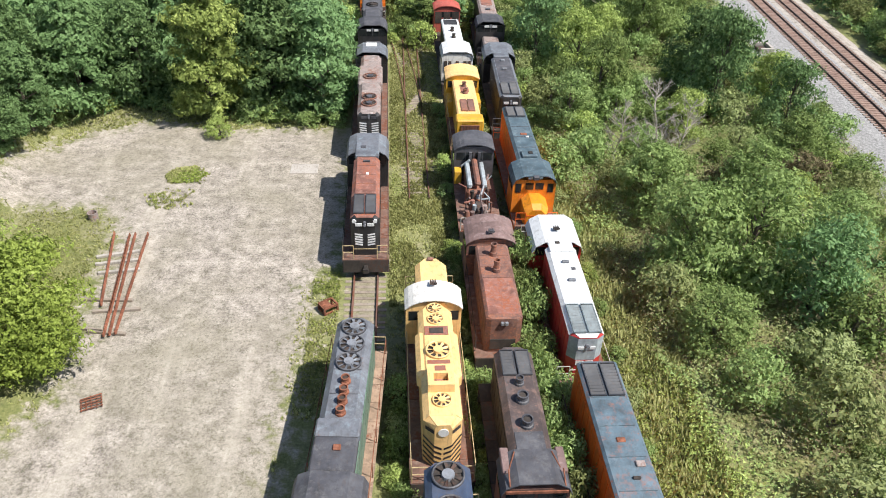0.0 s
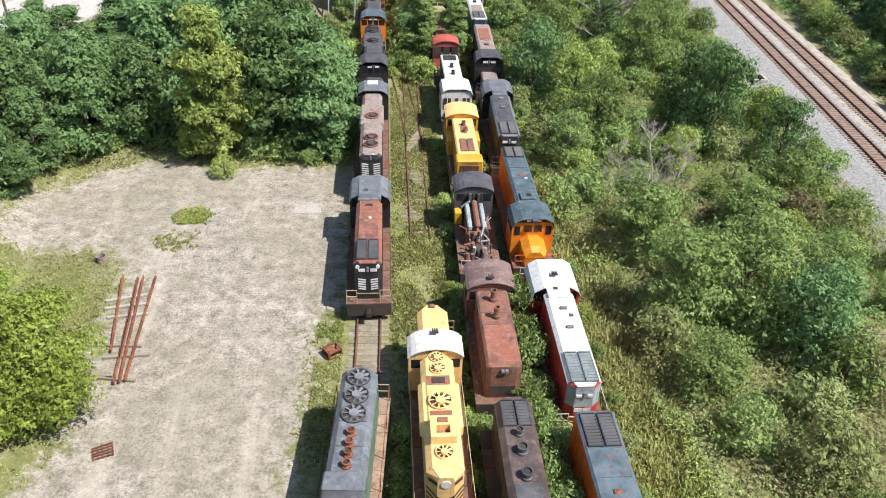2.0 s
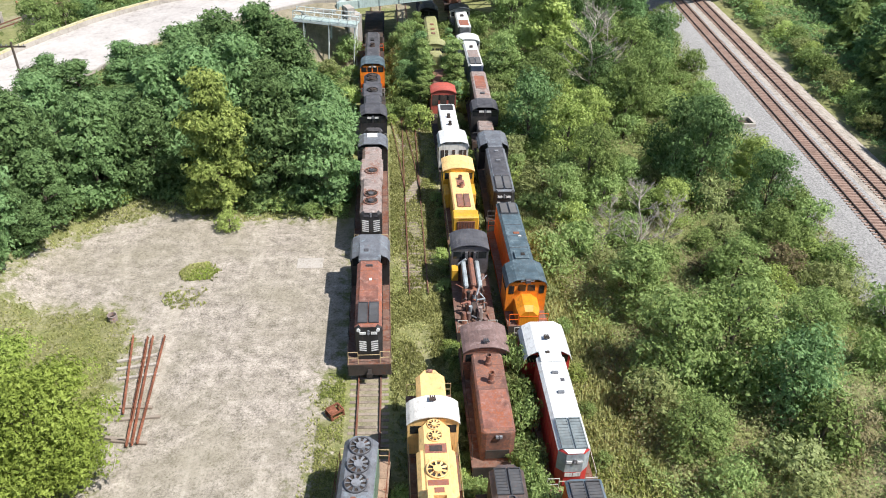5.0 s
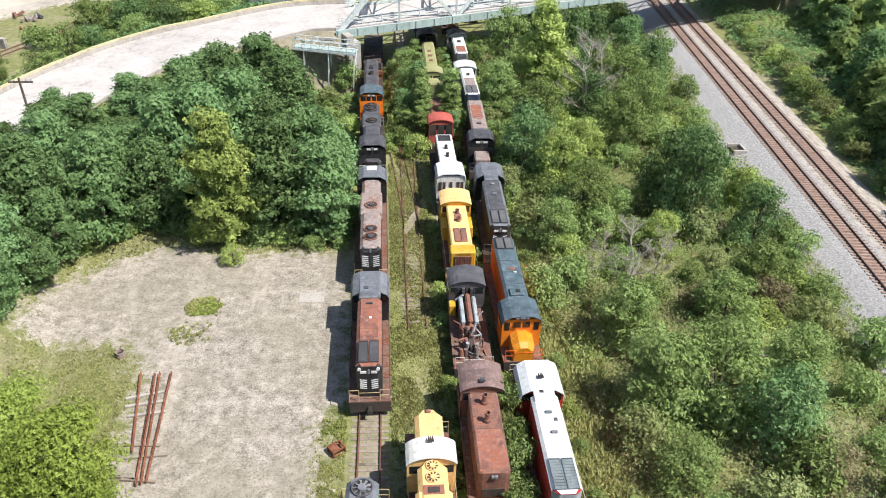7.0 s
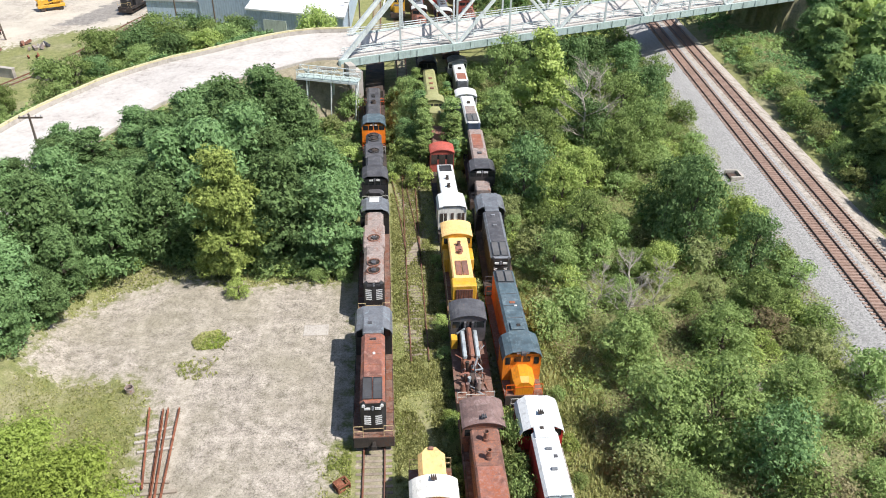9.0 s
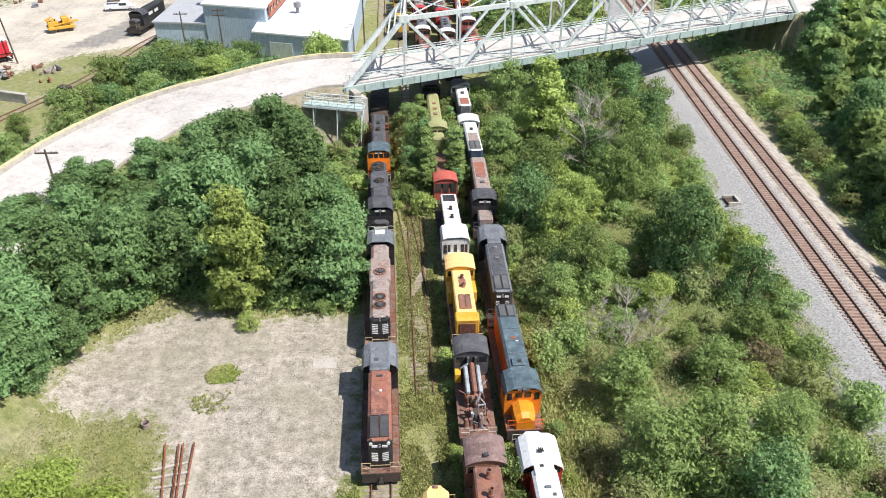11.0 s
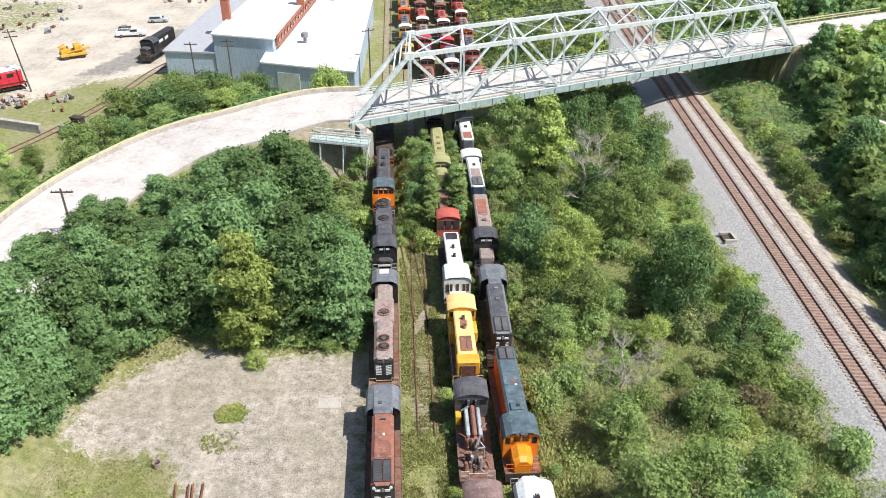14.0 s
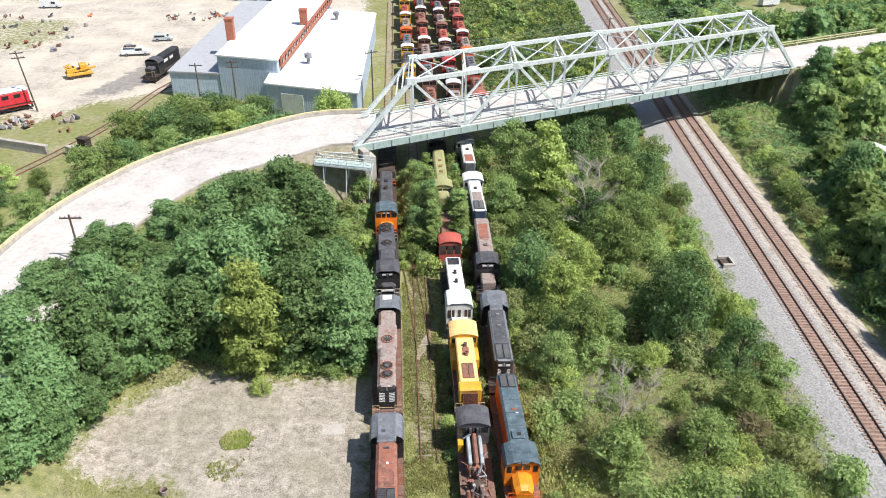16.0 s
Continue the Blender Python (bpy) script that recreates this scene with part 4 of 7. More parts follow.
        for on, y, s in ((front, a, -1), (back, b, 1)):
            if not on:
                continue
            for x0, x1 in ((-h + 0.15, -h + 0.8), (h - 0.8, h - 0.15), (-0.62, -0.08), (0.08, 0.62)):
                bm = bmesh.new()
                box(bm, x0, x1, min(y, y + s * 0.015), max(y, y + s * 0.015), eave - 0.85, eave - 0.22)
                part("window", bm, GLASS, cab)
        return cab

    def slab(self, name, x0, x1, ya, yb, z0, z1, mat, label="", bev=0.03):
        bm = bmesh.new()
        box(bm, x0, x1, self.loc(ya), self.loc(yb), z0, z1)
        return part(name, softened(bm, bev) if bev else bm, mat, self.e, label)

    def fan(self, y, r=0.62, z=4.5, body=DARKROOF, blade=UNDER, hub=STEEL, x=0.0):
        s, bl, hb, well = fan_set(body, blade, hub)
        f = part("roof_fan", s, None, self.e)
        f.location, f.scale = (x, self.loc(y), z), (r, r, r)
        f.rotation_euler = (0, 0, y * 1.7)
        for nm, me in (("hub", hb), ("well", well)):
            part(nm, me, None, f)
        for i in range(9 if self.yc < 110 else 3):
            part("blade", bl, None, f).rotation_euler = (0, 0, 2 * math.pi * i / 9)

    def stack(self, y, r=0.2, h=0.5, z=4.5, mat=STACKRUST, x=0.0):
        bm = bmesh.new()
        lathe(bm, x, self.loc(y), ((r * 1.5, z - 0.02), (r * 1.4, z + h * 0.28), (r * 1.12, z + h * 0.34), (r, z + h * 0.8), (r * 1.25, z + h * 0.84), (r * 1.25, z + h), (r * 0.95, z + h), (r * 0.9, z + h * 0.7)))
        st = part("exhaust_pipe", bm, mat, self.e)
        bm = bmesh.new()
        cyl(bm, x, self.loc(y), z + h * 0.7, z + h * 0.74, r * 0.9, n=12)
        part("bore", bm, UNDER, st)

    def radiator(self, ya, yb, slat, w=1.62, z=4.5, cols=2):
        """Louvred shutters in the roof, in two panels."""
        a, b = self.loc(ya), self.loc(yb)
        for c in range(cols):
            x0 = -w / 2 + c * w / cols + 0.04
            x1 = -w / 2 + (c + 1) * w / cols - 0.04
            bm = bmesh.new()
            for p, q in (((x0, a), (x1, a + 0.05)), ((x0, b - 0.05), (x1, b)), ((x0, a + 0.05), (x0 + 0.05, b - 0.05)), ((x1 - 0.05, a + 0.05), (x1, b - 0.05))):
                box(bm, p[0], q[0], p[1], q[1], z + 0.004, z + 0.1)
            n = int((b - a) / 0.21)
            for i in range(n):
                y = a + 0.06 + (b - a - 0.12) * i / n
                v = [bm.verts.new(t) for t in ((x0 + 0.05, y, z + 0.05), (x1 - 0.05, y, z + 0.05), (x1 - 0.05, y + 0.1, z + 0.14), (x0 + 0.05, y + 0.1, z + 0.14))]
                bm.faces.new(v)
            box(bm, x0, x1, a, b, z + 0.003, z + 0.02)
            part("radiator_shutter", bm, slat, self.e)

    def hatch(self, y, x=0.0, wx=0.5, wy=0.4, z=4.5, h=0.06, mat=GREYROOF):
        self.slab("hatch", x - wx / 2, x + wx / 2, y - wy / 2, y + wy / 2, z - 0.02, z + h, mat)

    def seams(self, ya, yb, z=4.5, w=1.3, mat=DARKROOF, pitch=1.1):
        n = max(1, int((yb - ya) / pitch))
        for i in range(n + 1):
            y = self.loc(ya + (yb - ya) * i / n)
            bm = bmesh.new()
            box(bm, -w / 2, w / 2, y - 0.02, y + 0.02, z - 0.02, z + 0.022)
            part("roof_seam", bm, mat, self.e)

    def side_rail(self, ya, yb, mat, sides=(-1, 1)):
        a, b = self.loc(ya), self.loc(yb)
        for s in sides:
            bm = bmesh.new()
            n = max(2, int((b - a) / 1.9))
            for i in range(n + 1):
                y = a + (b - a) * i / n
                tube(bm, (s * 1.45, y, self.zd - 0.1), (s * 1.45, y, self.zd + 1.05), 0.025, n=5)
            tube(bm, (s * 1.45, a, self.zd + 1.05), (s * 1.45, b, self.zd + 1.05), 0.022, n=5)
            part("handrail", bm, mat, self.e)

    def horn(self, y, z=4.6, x=0.0, mat=UNDER):
        bm = bmesh.new()
        tube(bm, (x, self.loc(y), z), (x, self.loc(y), z + 0.18), 0.05)
        for d in (-0.12, 0, 0.12):
            tube(bm, (x + d, self.loc(y) + 0.15, z + 0.2), (x + d, self.loc(y) - 0.25, z + 0.22), 0.03, 0.09, 8)
        part("horn", bm, mat, self.e)

    def end_bars(self, y, s, z0, n, mat, w=1.3, gap=0.18, h=0.09, vee=0.25, x_in=0.3):
        """Bands on the end of a hood, dropping toward its middle; s is the side they face."""
        for i in range(n):
            for m in (-1, 1):
                bm = bmesh.new()
                z = z0 - i * gap
                y_ = self.loc(y) + s * 0.012
                v = [(m * w / 2, y_, z), (m * x_in, y_, z - vee * 0.3), (m * x_in, y_, z - vee * 0.3 - h), (m * w / 2, y_, z - h)]
                f = quad(bm, v)
                r = bmesh.ops.extrude_face_region(bm, geom=[f])
                bmesh.ops.translate(bm, verts=[q for q in r["geom"] if isinstance(q, bmesh.types.BMVert)], vec=(0, -s * 0.02, 0))
                part("stripe", bm, mat, self.e)

    def boards(self, y, s, z, mat=STRIPE, w=0.42, h=0.2, x=0.38, lamps=True):
        """Two number boards as plain bars, and the headlamp pair between them."""
        for m in (-1, 1):
            self.slab("number_board", m * x - w / 2, m * x + w / 2, y - 0.02 if s > 0 else y - 0.03, y + 0.03 if s > 0 else y + 0.02, z - h / 2, z + h / 2, mat, "pale number board with plain bars", 0)
        if lamps:
            for dz in (-0.1, 0.1):
                bm = bmesh.new()
                cyl(bm, 0, 0, -0.04, 0.06, 0.09, n=10)
                bmesh.ops.rotate(bm, verts=bm.verts, matrix=Matrix.Rotation(radians(90), 3, "X"))
                bmesh.ops.translate(bm, verts=bm.verts, vec=(0, self.loc(y), z + dz + 0.06))
                part("headlamp", bm, STEEL, self.e)


# track 1 ------------------------------------------------------------
g = Loco(1, 11.6, 29.1, "green road locomotive with grey roof and three fans", GREEN, DECKTAN, RAILYEL)
g.hood(18.0, 27.8, GREEN, GREYROOF, 1.85, 4.6, end=0.3, ef=0.5)
for y in (26.95, 25.7, 24.45):
    g.fan(y, 0.63, 4.6, DARKROOF, GREYROOF, STEEL)
for y in (23.2, 22.55, 21.95, 21.3):
    g.stack(y, 0.17, 0.34, 4.6)
g.slab("brake_housing", -0.98, 0.98, 19.95, 20.95, 4.2, 4.72, GREYROOF, "pale grey roof housing", 0.08)
g.slab("dark_housing", -0.95, 0.95, 18.1, 19.95, 4.2, 4.68, DARKROOF, "", 0.08)
g.hatch(19.3, 0.1, 0.34, 0.3, 4.7, 0.08, STACKRUST)
g.cab(15.4, 18.0, GREEN, DARKROOF, 2.95, 4.7, "angled")
g.hood(12.9, 15.4, GREEN, GREYROOF, 1.85, 3.2, doors=False, name="short_hood")
g.side_rail(18.2, 28.3, STACKRUST)
g.seams(20.9, 24.0, 4.6, 1.3, DARKROOF, 1.5)

b = Loco(1, 36.3, 50.6, "black road locomotive with rusty hood roof and white stripes", BLACK, DECK, RAILYEL)
b.hood(37.35, 45.2, BLACK, REDRUST, 1.8, 4.5)
b.slab("roof_sheet", -0.66, 0.66, 40.1, 45.1, 4.49, 4.51, REDRUST, "", 0)
b.radiator(37.65, 39.9, SLAT, 1.5, 4.5)
b.seams(40.1, 45.0, 4.51, 1.25, RUSTROOF, 1.2)
b.hatch(44.3, 0, 0.5, 0.14, 4.5, 0.16, DARKROOF)
b.hatch(42.6, 0.08, 0.2, 0.22, 4.5, 0.1, STRIPE)
b.cab(45.9, 48.3, BLACK, GREYROOF, 2.95, 4.6, "angled", over=0.25)
b.slab("roof_box", -0.85, 0.85, 45.0, 47.3, 4.3, 4.66, GREYROOF, "faded grey roof box", 0.08)
b.hatch(46.2, -0.25, 0.34, 0.34, 4.66, 0.08, DARKROOF)
b.hood(48.3, 49.7, BLACK, TANROOF, 1.8, 3.4, doors=False, name="short_hood")
b.boards(37.33, -1, 3.9)
b.end_bars(37.33, -1, 3.25, 5, STRIPE, 1.28, 0.19, 0.1, 0.3, 0.16)
for m in (-0.65, 0.65):
    bm = bmesh.new()
    cyl(bm, 0, 0, -0.05, 0.05, 0.13, n=12)
    bmesh.ops.rotate(bm, verts=bm.verts, matrix=Matrix.Rotation(radians(90), 3, "X"))
    bmesh.ops.translate(bm, verts=bm.verts, vec=(m, b.loc(37.36), 4.15))
    part("class_lamp", bm, STRIPE, b.e)
b.side_rail(37.4, 45.6, UNDER)

c = Loco(1, 51.0, 70.4, "black road locomotive with rust-stained grey roof", DECK, DECK, RAILYEL)
c.hood(52.2, 64.6, BLACK, TANROOF, 1.8, 4.5)
for y in (53.9, 55.15, 59.4):
    c.fan(y, 0.62, 4.5, RUSTROOF, UNDER, DARKROOF)
c.slab("brake_blister", -1.05, 1.05, 58.0, 62.0, 3.6, 4.52, TANROOF, "", 0.15)
c.cab(65.0, 67.3, BLACK, GREYROOF, 2.95, 4.6, "angled")
c.slab("roof_patch", -0.5, 0.5, 66.4, 67.3, 4.58, 4.64, STRIPE, "pale roof patch", 0)
c.hood(67.3, 69.3, BLACK, TANROOF, 1.8, 3.2, doors=False, name="short_hood")
c.end_bars(52.18, -1, 3.7, 6, STRIPE, 1.5, 0.2, 0.1, 0.3, 0.2)
c.boards(52.2, -1, 4.1, DARKROOF)
c.side_rail(52.4, 64.6, UNDER)

d = Loco(1, 70.8, 85.0, "dark grey road locomotive with cab forward", BLACK, UNDER, RAILWHT)
d.hood(71.5, 72.4, BLACK, DARKROOF, 1.9, 3.0, doors=False, name="nose")
d.cab(72.4, 75.0, BLACK, DARKROOF, 2.95, 4.6, "angled")
d.hood(75.0, 84.2, BLACK, DARKROOF, 1.9, 4.55)
for y in (78.9, 82.2, 83.4):
    d.fan(y, 0.66, 4.55, BLACK, UNDER, UNDER)
d.slab("brake_blister", -1.1, 1.1, 77.4, 81.2, 3.6, 4.57, DARKROOF, "", 0.15)
d.boards(72.36, -1, 4.05)
d.slab("nose_stripe", -0.8, 0.8, 71.45, 71.5, 2.2, 2.5, STRIPE, "", 0)

o = Loco(1, 85.4, 101.5, "orange locomotive with a blue-grey cab roof", ORANGE, UNDER, ORANGE)
o.hood(86.3, 87.6, ORANGE3, ORANGE2, 1.9, 2.9, doors=False, name="nose")
o.cab(87.6, 90.2, ORANGE3, BLUEROOF2, 3.0, 4.6, "angled")
o.hood(90.2, 100.6, ORANGE, DARKROOF, 1.85, 4.4)
o.stack(94.5, 0.25, 0.4, 4.4, UNDER)
o.hatch(97, 0, 0.5, 0.8, 4.4, 0.2, BLACK)
o.boards(87.55, -1, 4.15, STRIPE, 0.3, 0.15, 0.3)

fl = Loco(1, 102.5, 121.0, "dark flat wagon loaded with scrap under the bridge", UNDER, UNDER, name="flat_wagon")
fl.slab("scrap_bin", -1.3, 1.3, 104, 112, 1.56, 2.6, UNDER, "rusty scrap bin", 0.05)

# track 2 ------------------------------------------------------------
y = Loco(2, 19.2, 34.3, "faded yellow road locomotive with white cab roof", DECK, DECK, RAILYEL)
y.hood(20.6, 28.95, YELLOW, YELLOW, 1.75, 4.5, end=0.5, ef=0.45)
y.cab(28.95, 30.45, YELLOW, CREAM, 3.0, 4.75, "arch", low=0.62)
y.hood(30.45, 33.2, YELLOW, YELLOW, 1.75, 4.35, end=0.45, ef=0.5, doors=False, name="short_hood")
y.hatch(33.0, 0, 0.35, 0.25, 4.36, 0.1, RUSTROOF)
for yy, r in ((28.45, 0.4), (27.6, 0.43), (25.25, 0.62), (22.0, 0.45)):
    y.fan(yy, r, 4.5, YELLOW, YELLOW, YELLOW)
y.slab("roof_opening", -0.6, 0.6, 26.4, 27.05, 4.49, 4.53, REDRUST, "open rusted roof bay", 0)
y.slab("roof_opening", -0.35, 0.35, 26.5, 26.9, 4.52, 4.56, UNDER, "", 0)
y.slab("rusted_panel", -0.55, 0.55, 24.1, 24.6, 4.49, 4.525, REDRUST, "", 0)
for s in (-1, 1):
    y.slab("brake_blister", s * 0.78 - 0.3, s * 0.78 + 0.3, 23.6, 26.9, 3.4, 4.42, YELLOW, "", 0.22)
bm = bmesh.new()
for x0, x1, y0, y1 in ((-0.62, 0.62, 22.5, 22.75), (-0.62, 0.62, 23.25, 23.85), (-0.62, -0.34, 22.75, 23.25), (0.34, 0.62, 22.75, 23.25)):
    box(bm, x0, x1, y.loc(y0), y.loc(y1), 4.4, 5.0)
part("raised_housing", bm, YELLOW, y.e, "yellow open-topped roof housing")
y.slab("housing_well", -0.34, 0.34, 22.76, 23.24, 4.4, 4.6, REDRUST, "", 0)
y.slab("housing_lid", -0.25, 0.25, 23.4, 23.7, 5.0, 5.04, REDRUST, "", 0)
y.horn(30.2, 4.75)
for m in (-1, 1):
    bm = bmesh.new()
    quad(bm, [(m * 0.42, y.loc(20.59), 3.85), (m * 0.8, y.loc(20.95), 3.85), (m * 0.8, y.loc(20.95), 4.08), (m * 0.42, y.loc(20.59), 4.08)])
    part("number_board", bm, UNDER, y.e, "dark number board with plain bars")
for i in range(5):
    for m in (-1, 1):
        bm = bmesh.new()
        z, e0, e1 = 3.2 - i * 0.34, y.loc(20.585), y.loc(21.06)
        quad(bm, [(m * 0.05, e0, z - 0.3), (m * 0.4, e0, z - 0.1), (m * 0.4, e0, z - 0.24), (m * 0.05, e0, z - 0.44)])
        quad(bm, [(m * 0.4, e0, z - 0.1), (m * 0.885, e1, z + 0.15), (m * 0.885, e1, z + 0.01), (m * 0.4, e0, z - 0.24)])
        part("chevron_stripe", bm, BLACK, y.e)
bm = bmesh.new()
cyl(bm, 0, 0, -0.03, 0.03, 0.24, n=14)
bmesh.ops.rotate(bm, verts=bm.verts, matrix=Matrix.Rotation(radians(90), 3, "X"))
bmesh.ops.translate(bm, verts=bm.verts, vec=(0, y.loc(20.58), 3.95))
part("end_lamp", bm, CREAM, y.e)
y.side_rail(20.0, 28.8, RAILYEL)

u = Loco(2, 3.0, 18.9, "dark blue road locomotive with large roof fans", DECK, DECK, RAILYEL)
u.hood(6.0, 18.6, BLUE, BLUE, 1.9, 4.5)
for yy in (17.85, 16.2, 14.6):
    u.fan(yy, 0.7, 4.5, DARKROOF, UNDER, STEEL)

# track 3 ------------------------------------------------------------
k = Loco(3, 12.8, 26.4, "black switcher with brown stained hood roof", BLACK, UNDER)
k.hood(18.9, 25.55, BLACK, SOOT, 1.85, 4.45, end=0.3, ef=0.6)
k.radiator(23.5, 25.2, SLAT, 1.5, 4.46)
for yy in (23.0, 21.95, 20.5):
    k.stack(yy, 0.22 if yy < 22.5 else 0.16, 0.42, 4.45, DARKROOF)
k.slab("roof_sheet", -0.64, 0.64, 18.9, 20.1, 4.45, 4.49, DARKROOF, "", 0.02)
k.cab(17.35, 18.95, RUSTROOF, DARKROOF, 2.85, 4.6, "angled", over=0.1)
for s in (-1, 1):
    k.slab("marker_box", s * 1.2 - 0.18, s * 1.2 + 0.18, 18.0, 19.3, 4.1, 4.45, MAUVE, "faded maroon roof box", 0.04)
k.slab("front_trim", -1.3, 1.3, 17.22, 17.28, 4.02, 4.16, STACKRUST, "rusty trim along the cab front", 0)
for m in (-1, 1):
    for ya, yb, zz in ((17.3, 18.0, 4.64), (18.0, 18.9, 4.62)):
        bm = bmesh.new()
        tube(bm, (m * 1.15, k.loc(ya), zz - 0.25), (m * (1.15 if ya < 17.5 else 0.8), k.loc(yb), zz), 0.035)
        part("gutter_rail", bm, STACKRUST, k.e)
k.hood(13.6, 17.2, BLACK, DARKROOF, 1.8, 3.0, doors=False, name="short_hood")

s = Loco(3, 27.2, 38.8, "rust-brown switcher with bare maroon cab roof", RUSTROOF, DECK)
s.hood(28.2, 34.95, RUSTROOF, RUSTROOF, 1.95, 4.0, 0.12, 0.1)
s.slab("roof_sheet", -0.85, 0.85, 28.5, 31.6, 3.99, 4.03, REDRUST, "", 0.01)
s.seams(31.7, 34.9, 4.0, 1.7, RUSTROOF, 1.0)
for yy in (32.3, 33.9):
    s.stack(yy, 0.16, 0.8, 4.0, RUSTROOF)
s.cab(35.1, 37.5, RUSTROOF, MAUVE, 2.95, 4.5, "arch", low=0.5)
s.horn(35.5, 4.5, 0, DARKROOF)
s.slab("grille", -0.7, 0.7, 28.15, 28.2, 1.8, 2.5, UNDER, "dark radiator grille", 0)
for m in (-0.1, 0.12):
    s.slab("headlamp", m - 0.09, m + 0.09, 28.05, 28.2, 3.55, 3.75, STEEL, "", 0.02)
s.side_rail(28.3, 34.9, UNDER, (-1,))

w = Loco(3, 39.4, 50.6, "stripped locomotive frame with exposed rusty engine", DECK, DECK, RAILWHT)
w.cab(47.2, 49.4, DARKROOF, DARKROOF, 2.95, 4.4, "arch", low=0.5)
for sx in (-0.55, 0.5):
    w.slab("engine_cover", sx - 0.17, sx + 0.17, 43.6, 46.9, 2.7, 3.1, PALEGREY, "pale grey engine cover", 0.08)
w.slab("crankcase", -0.75, 0.75, 43.2, 47.0, 1.56, 2.7, RUSTROOF, "", 0.12)
w.slab("exhaust_manifold", -0.2, 0.2, 43.4, 47.0, 3.0, 3.35, RUSTROOF, "", 0.12)
rr = random.Random(3)
for i in range(44):
    x0, y0, z0 = rr.uniform(-0.95, 0.95), rr.uniform(40.9, 44.0) if i < 30 else rr.uniform(44, 47), rr.uniform(1.6, 2.9)
    bm = bmesh.new()
    if i % 3:
        tube(bm, (x0, w.loc(y0), z0), (x0 + rr.uniform(-0.6, 0.6), w.loc(y0) + rr.uniform(-0.6, 0.6), z0 + rr.uniform(-0.3, 0.6)), rr.uniform(0.03, 0.09), n=8)
        tube(bm, (x0, w.loc(y0), z0), (x0, w.loc(y0), 1.5), 0.05, n=8)
    else:
        cyl(bm, x0, w.loc(y0), 1.5, z0, rr.uniform(0.1, 0.28), 0.15, 12)
    part("engine_pipework", bm, (RUSTROOF, STEEL, TANROOF, PALEGREY, REDRUST, UNDER, MAUVE)[i % 7], w.e)
w.slab("generator", -0.5, 0.5, 41.4, 42.5, 1.56, 2.5, UNDER, "", 0.25)
w.slab("locker", -1.48, -0.95, 46.2, 47.0, 1.56, 2.6, YELLOW2, "yellow side locker", 0.04)
for sx in (-0.3, 0.35):
    w.slab("cab_bulkhead", sx - 0.1, sx + 0.1, 46.9, 47.1, 1.6, 3.8, DARKROOF, "", 0)

ys_ = Loco(3, 51.0, 63.6, "yellow switcher with a rusted radiator end", YELLOW2, DECK, RAILYEL)
ys_.hood(51.9, 60.1, YELLOW2, YELLOW, 1.85, 4.0, 0.12, 0.1)
ys_.radiator(53.6, 55.8, RUSTROOF, 1.2, 4.0, 2)
ys_.slab("end_cowl", -1.1, 1.1, 51.9, 53.2, 2.4, 4.02, YELLOW2, "", 0.1)
ys_.slab("grille", -0.75, 0.75, 51.84, 51.9, 2.0, 3.6, RUSTROOF, "", 0)
for i in range(7):
    ys_.slab("grille_bar", -0.7 + i * 0.22, -0.64 + i * 0.22, 51.8, 51.85, 2.0, 3.6, STACKRUST, "", 0)
ys_.cab(60.1, 62.5, YELLOW2, YELLOW, 2.9, 4.5, "arch", low=0.4)
for yy in (57.2, 58.6):
    ys_.stack(yy, 0.16, 0.4, 4.0, RUSTROOF)
ys_.slab("rust_patch", -0.35, 0.35, 57.4, 58.4, 3.99, 4.03, REDRUST, "", 0)
for sx in (-1, 1):
    ys_.slab("battery_box", sx * 1.2 - 0.25, sx * 1.2 + 0.25, 57.6, 59.6, 1.56, 3.0, YELLOW2, "", 0.04)
ys_.side_rail(52.2, 59.8, RAILYEL, (-1,))

wh = Loco(3, 64.2, 77.0, "white switcher with black-framed cab windows", BLACK, UNDER)
wh.cab(65.6, 68.3, CREAM, WHITE, 2.95, 4.5, "angled", front=False, low=0.2)
wh.hood(68.3, 76.0, BLACK, WHITE, 1.8, 4.1, 0.1, 0.1)
wh.slab("radiator_hatch", -0.7, 0.7, 74.2, 75.7, 4.09, 4.14, BLACK, "", 0.02)
for yy in (70.4, 72.3):
    wh.stack(yy, 0.15, 0.4, 4.1, UNDER)
for sx in (-0.92, 0.0, 0.92):
    hw = 0.36 if sx else 0.15
    wh.slab("cab_window", sx - hw, sx + hw, 65.53, 65.59, 2.55, 3.55, UNDER, "dark cab window", 0.01)
    if sx:
        wh.slab("window_bar", sx - 0.03, sx + 0.03, 65.5, 65.53, 2.55, 3.55, CREAM, "", 0)
wh.slab("low_hood", -0.9, 0.9, 64.9, 65.6, 1.55, 2.6, CREAM, "", 0.05)

r = Loco(3, 77.6, 90.0, "derelict red switcher with an open cab", REDCAB, UNDER)
r.cab(79.2, 81.4, REDCAB, REDCAB, 2.85, 4.5, "arch", low=0.45)
# dark panels on the cab wall paint the shade inside its empty windows
for sx in (-0.95, 0.0, 0.95):
    r.slab("cab_opening", sx - 0.36, sx + 0.36, 79.16, 79.2, 2.6, 3.8, UNDER, "dark panel painted as the shade inside an empty window", 0)
r.hood(81.4, 88.8, REDCAB, RUSTROOF, 1.8, 3.4, 0.12, 0.1)

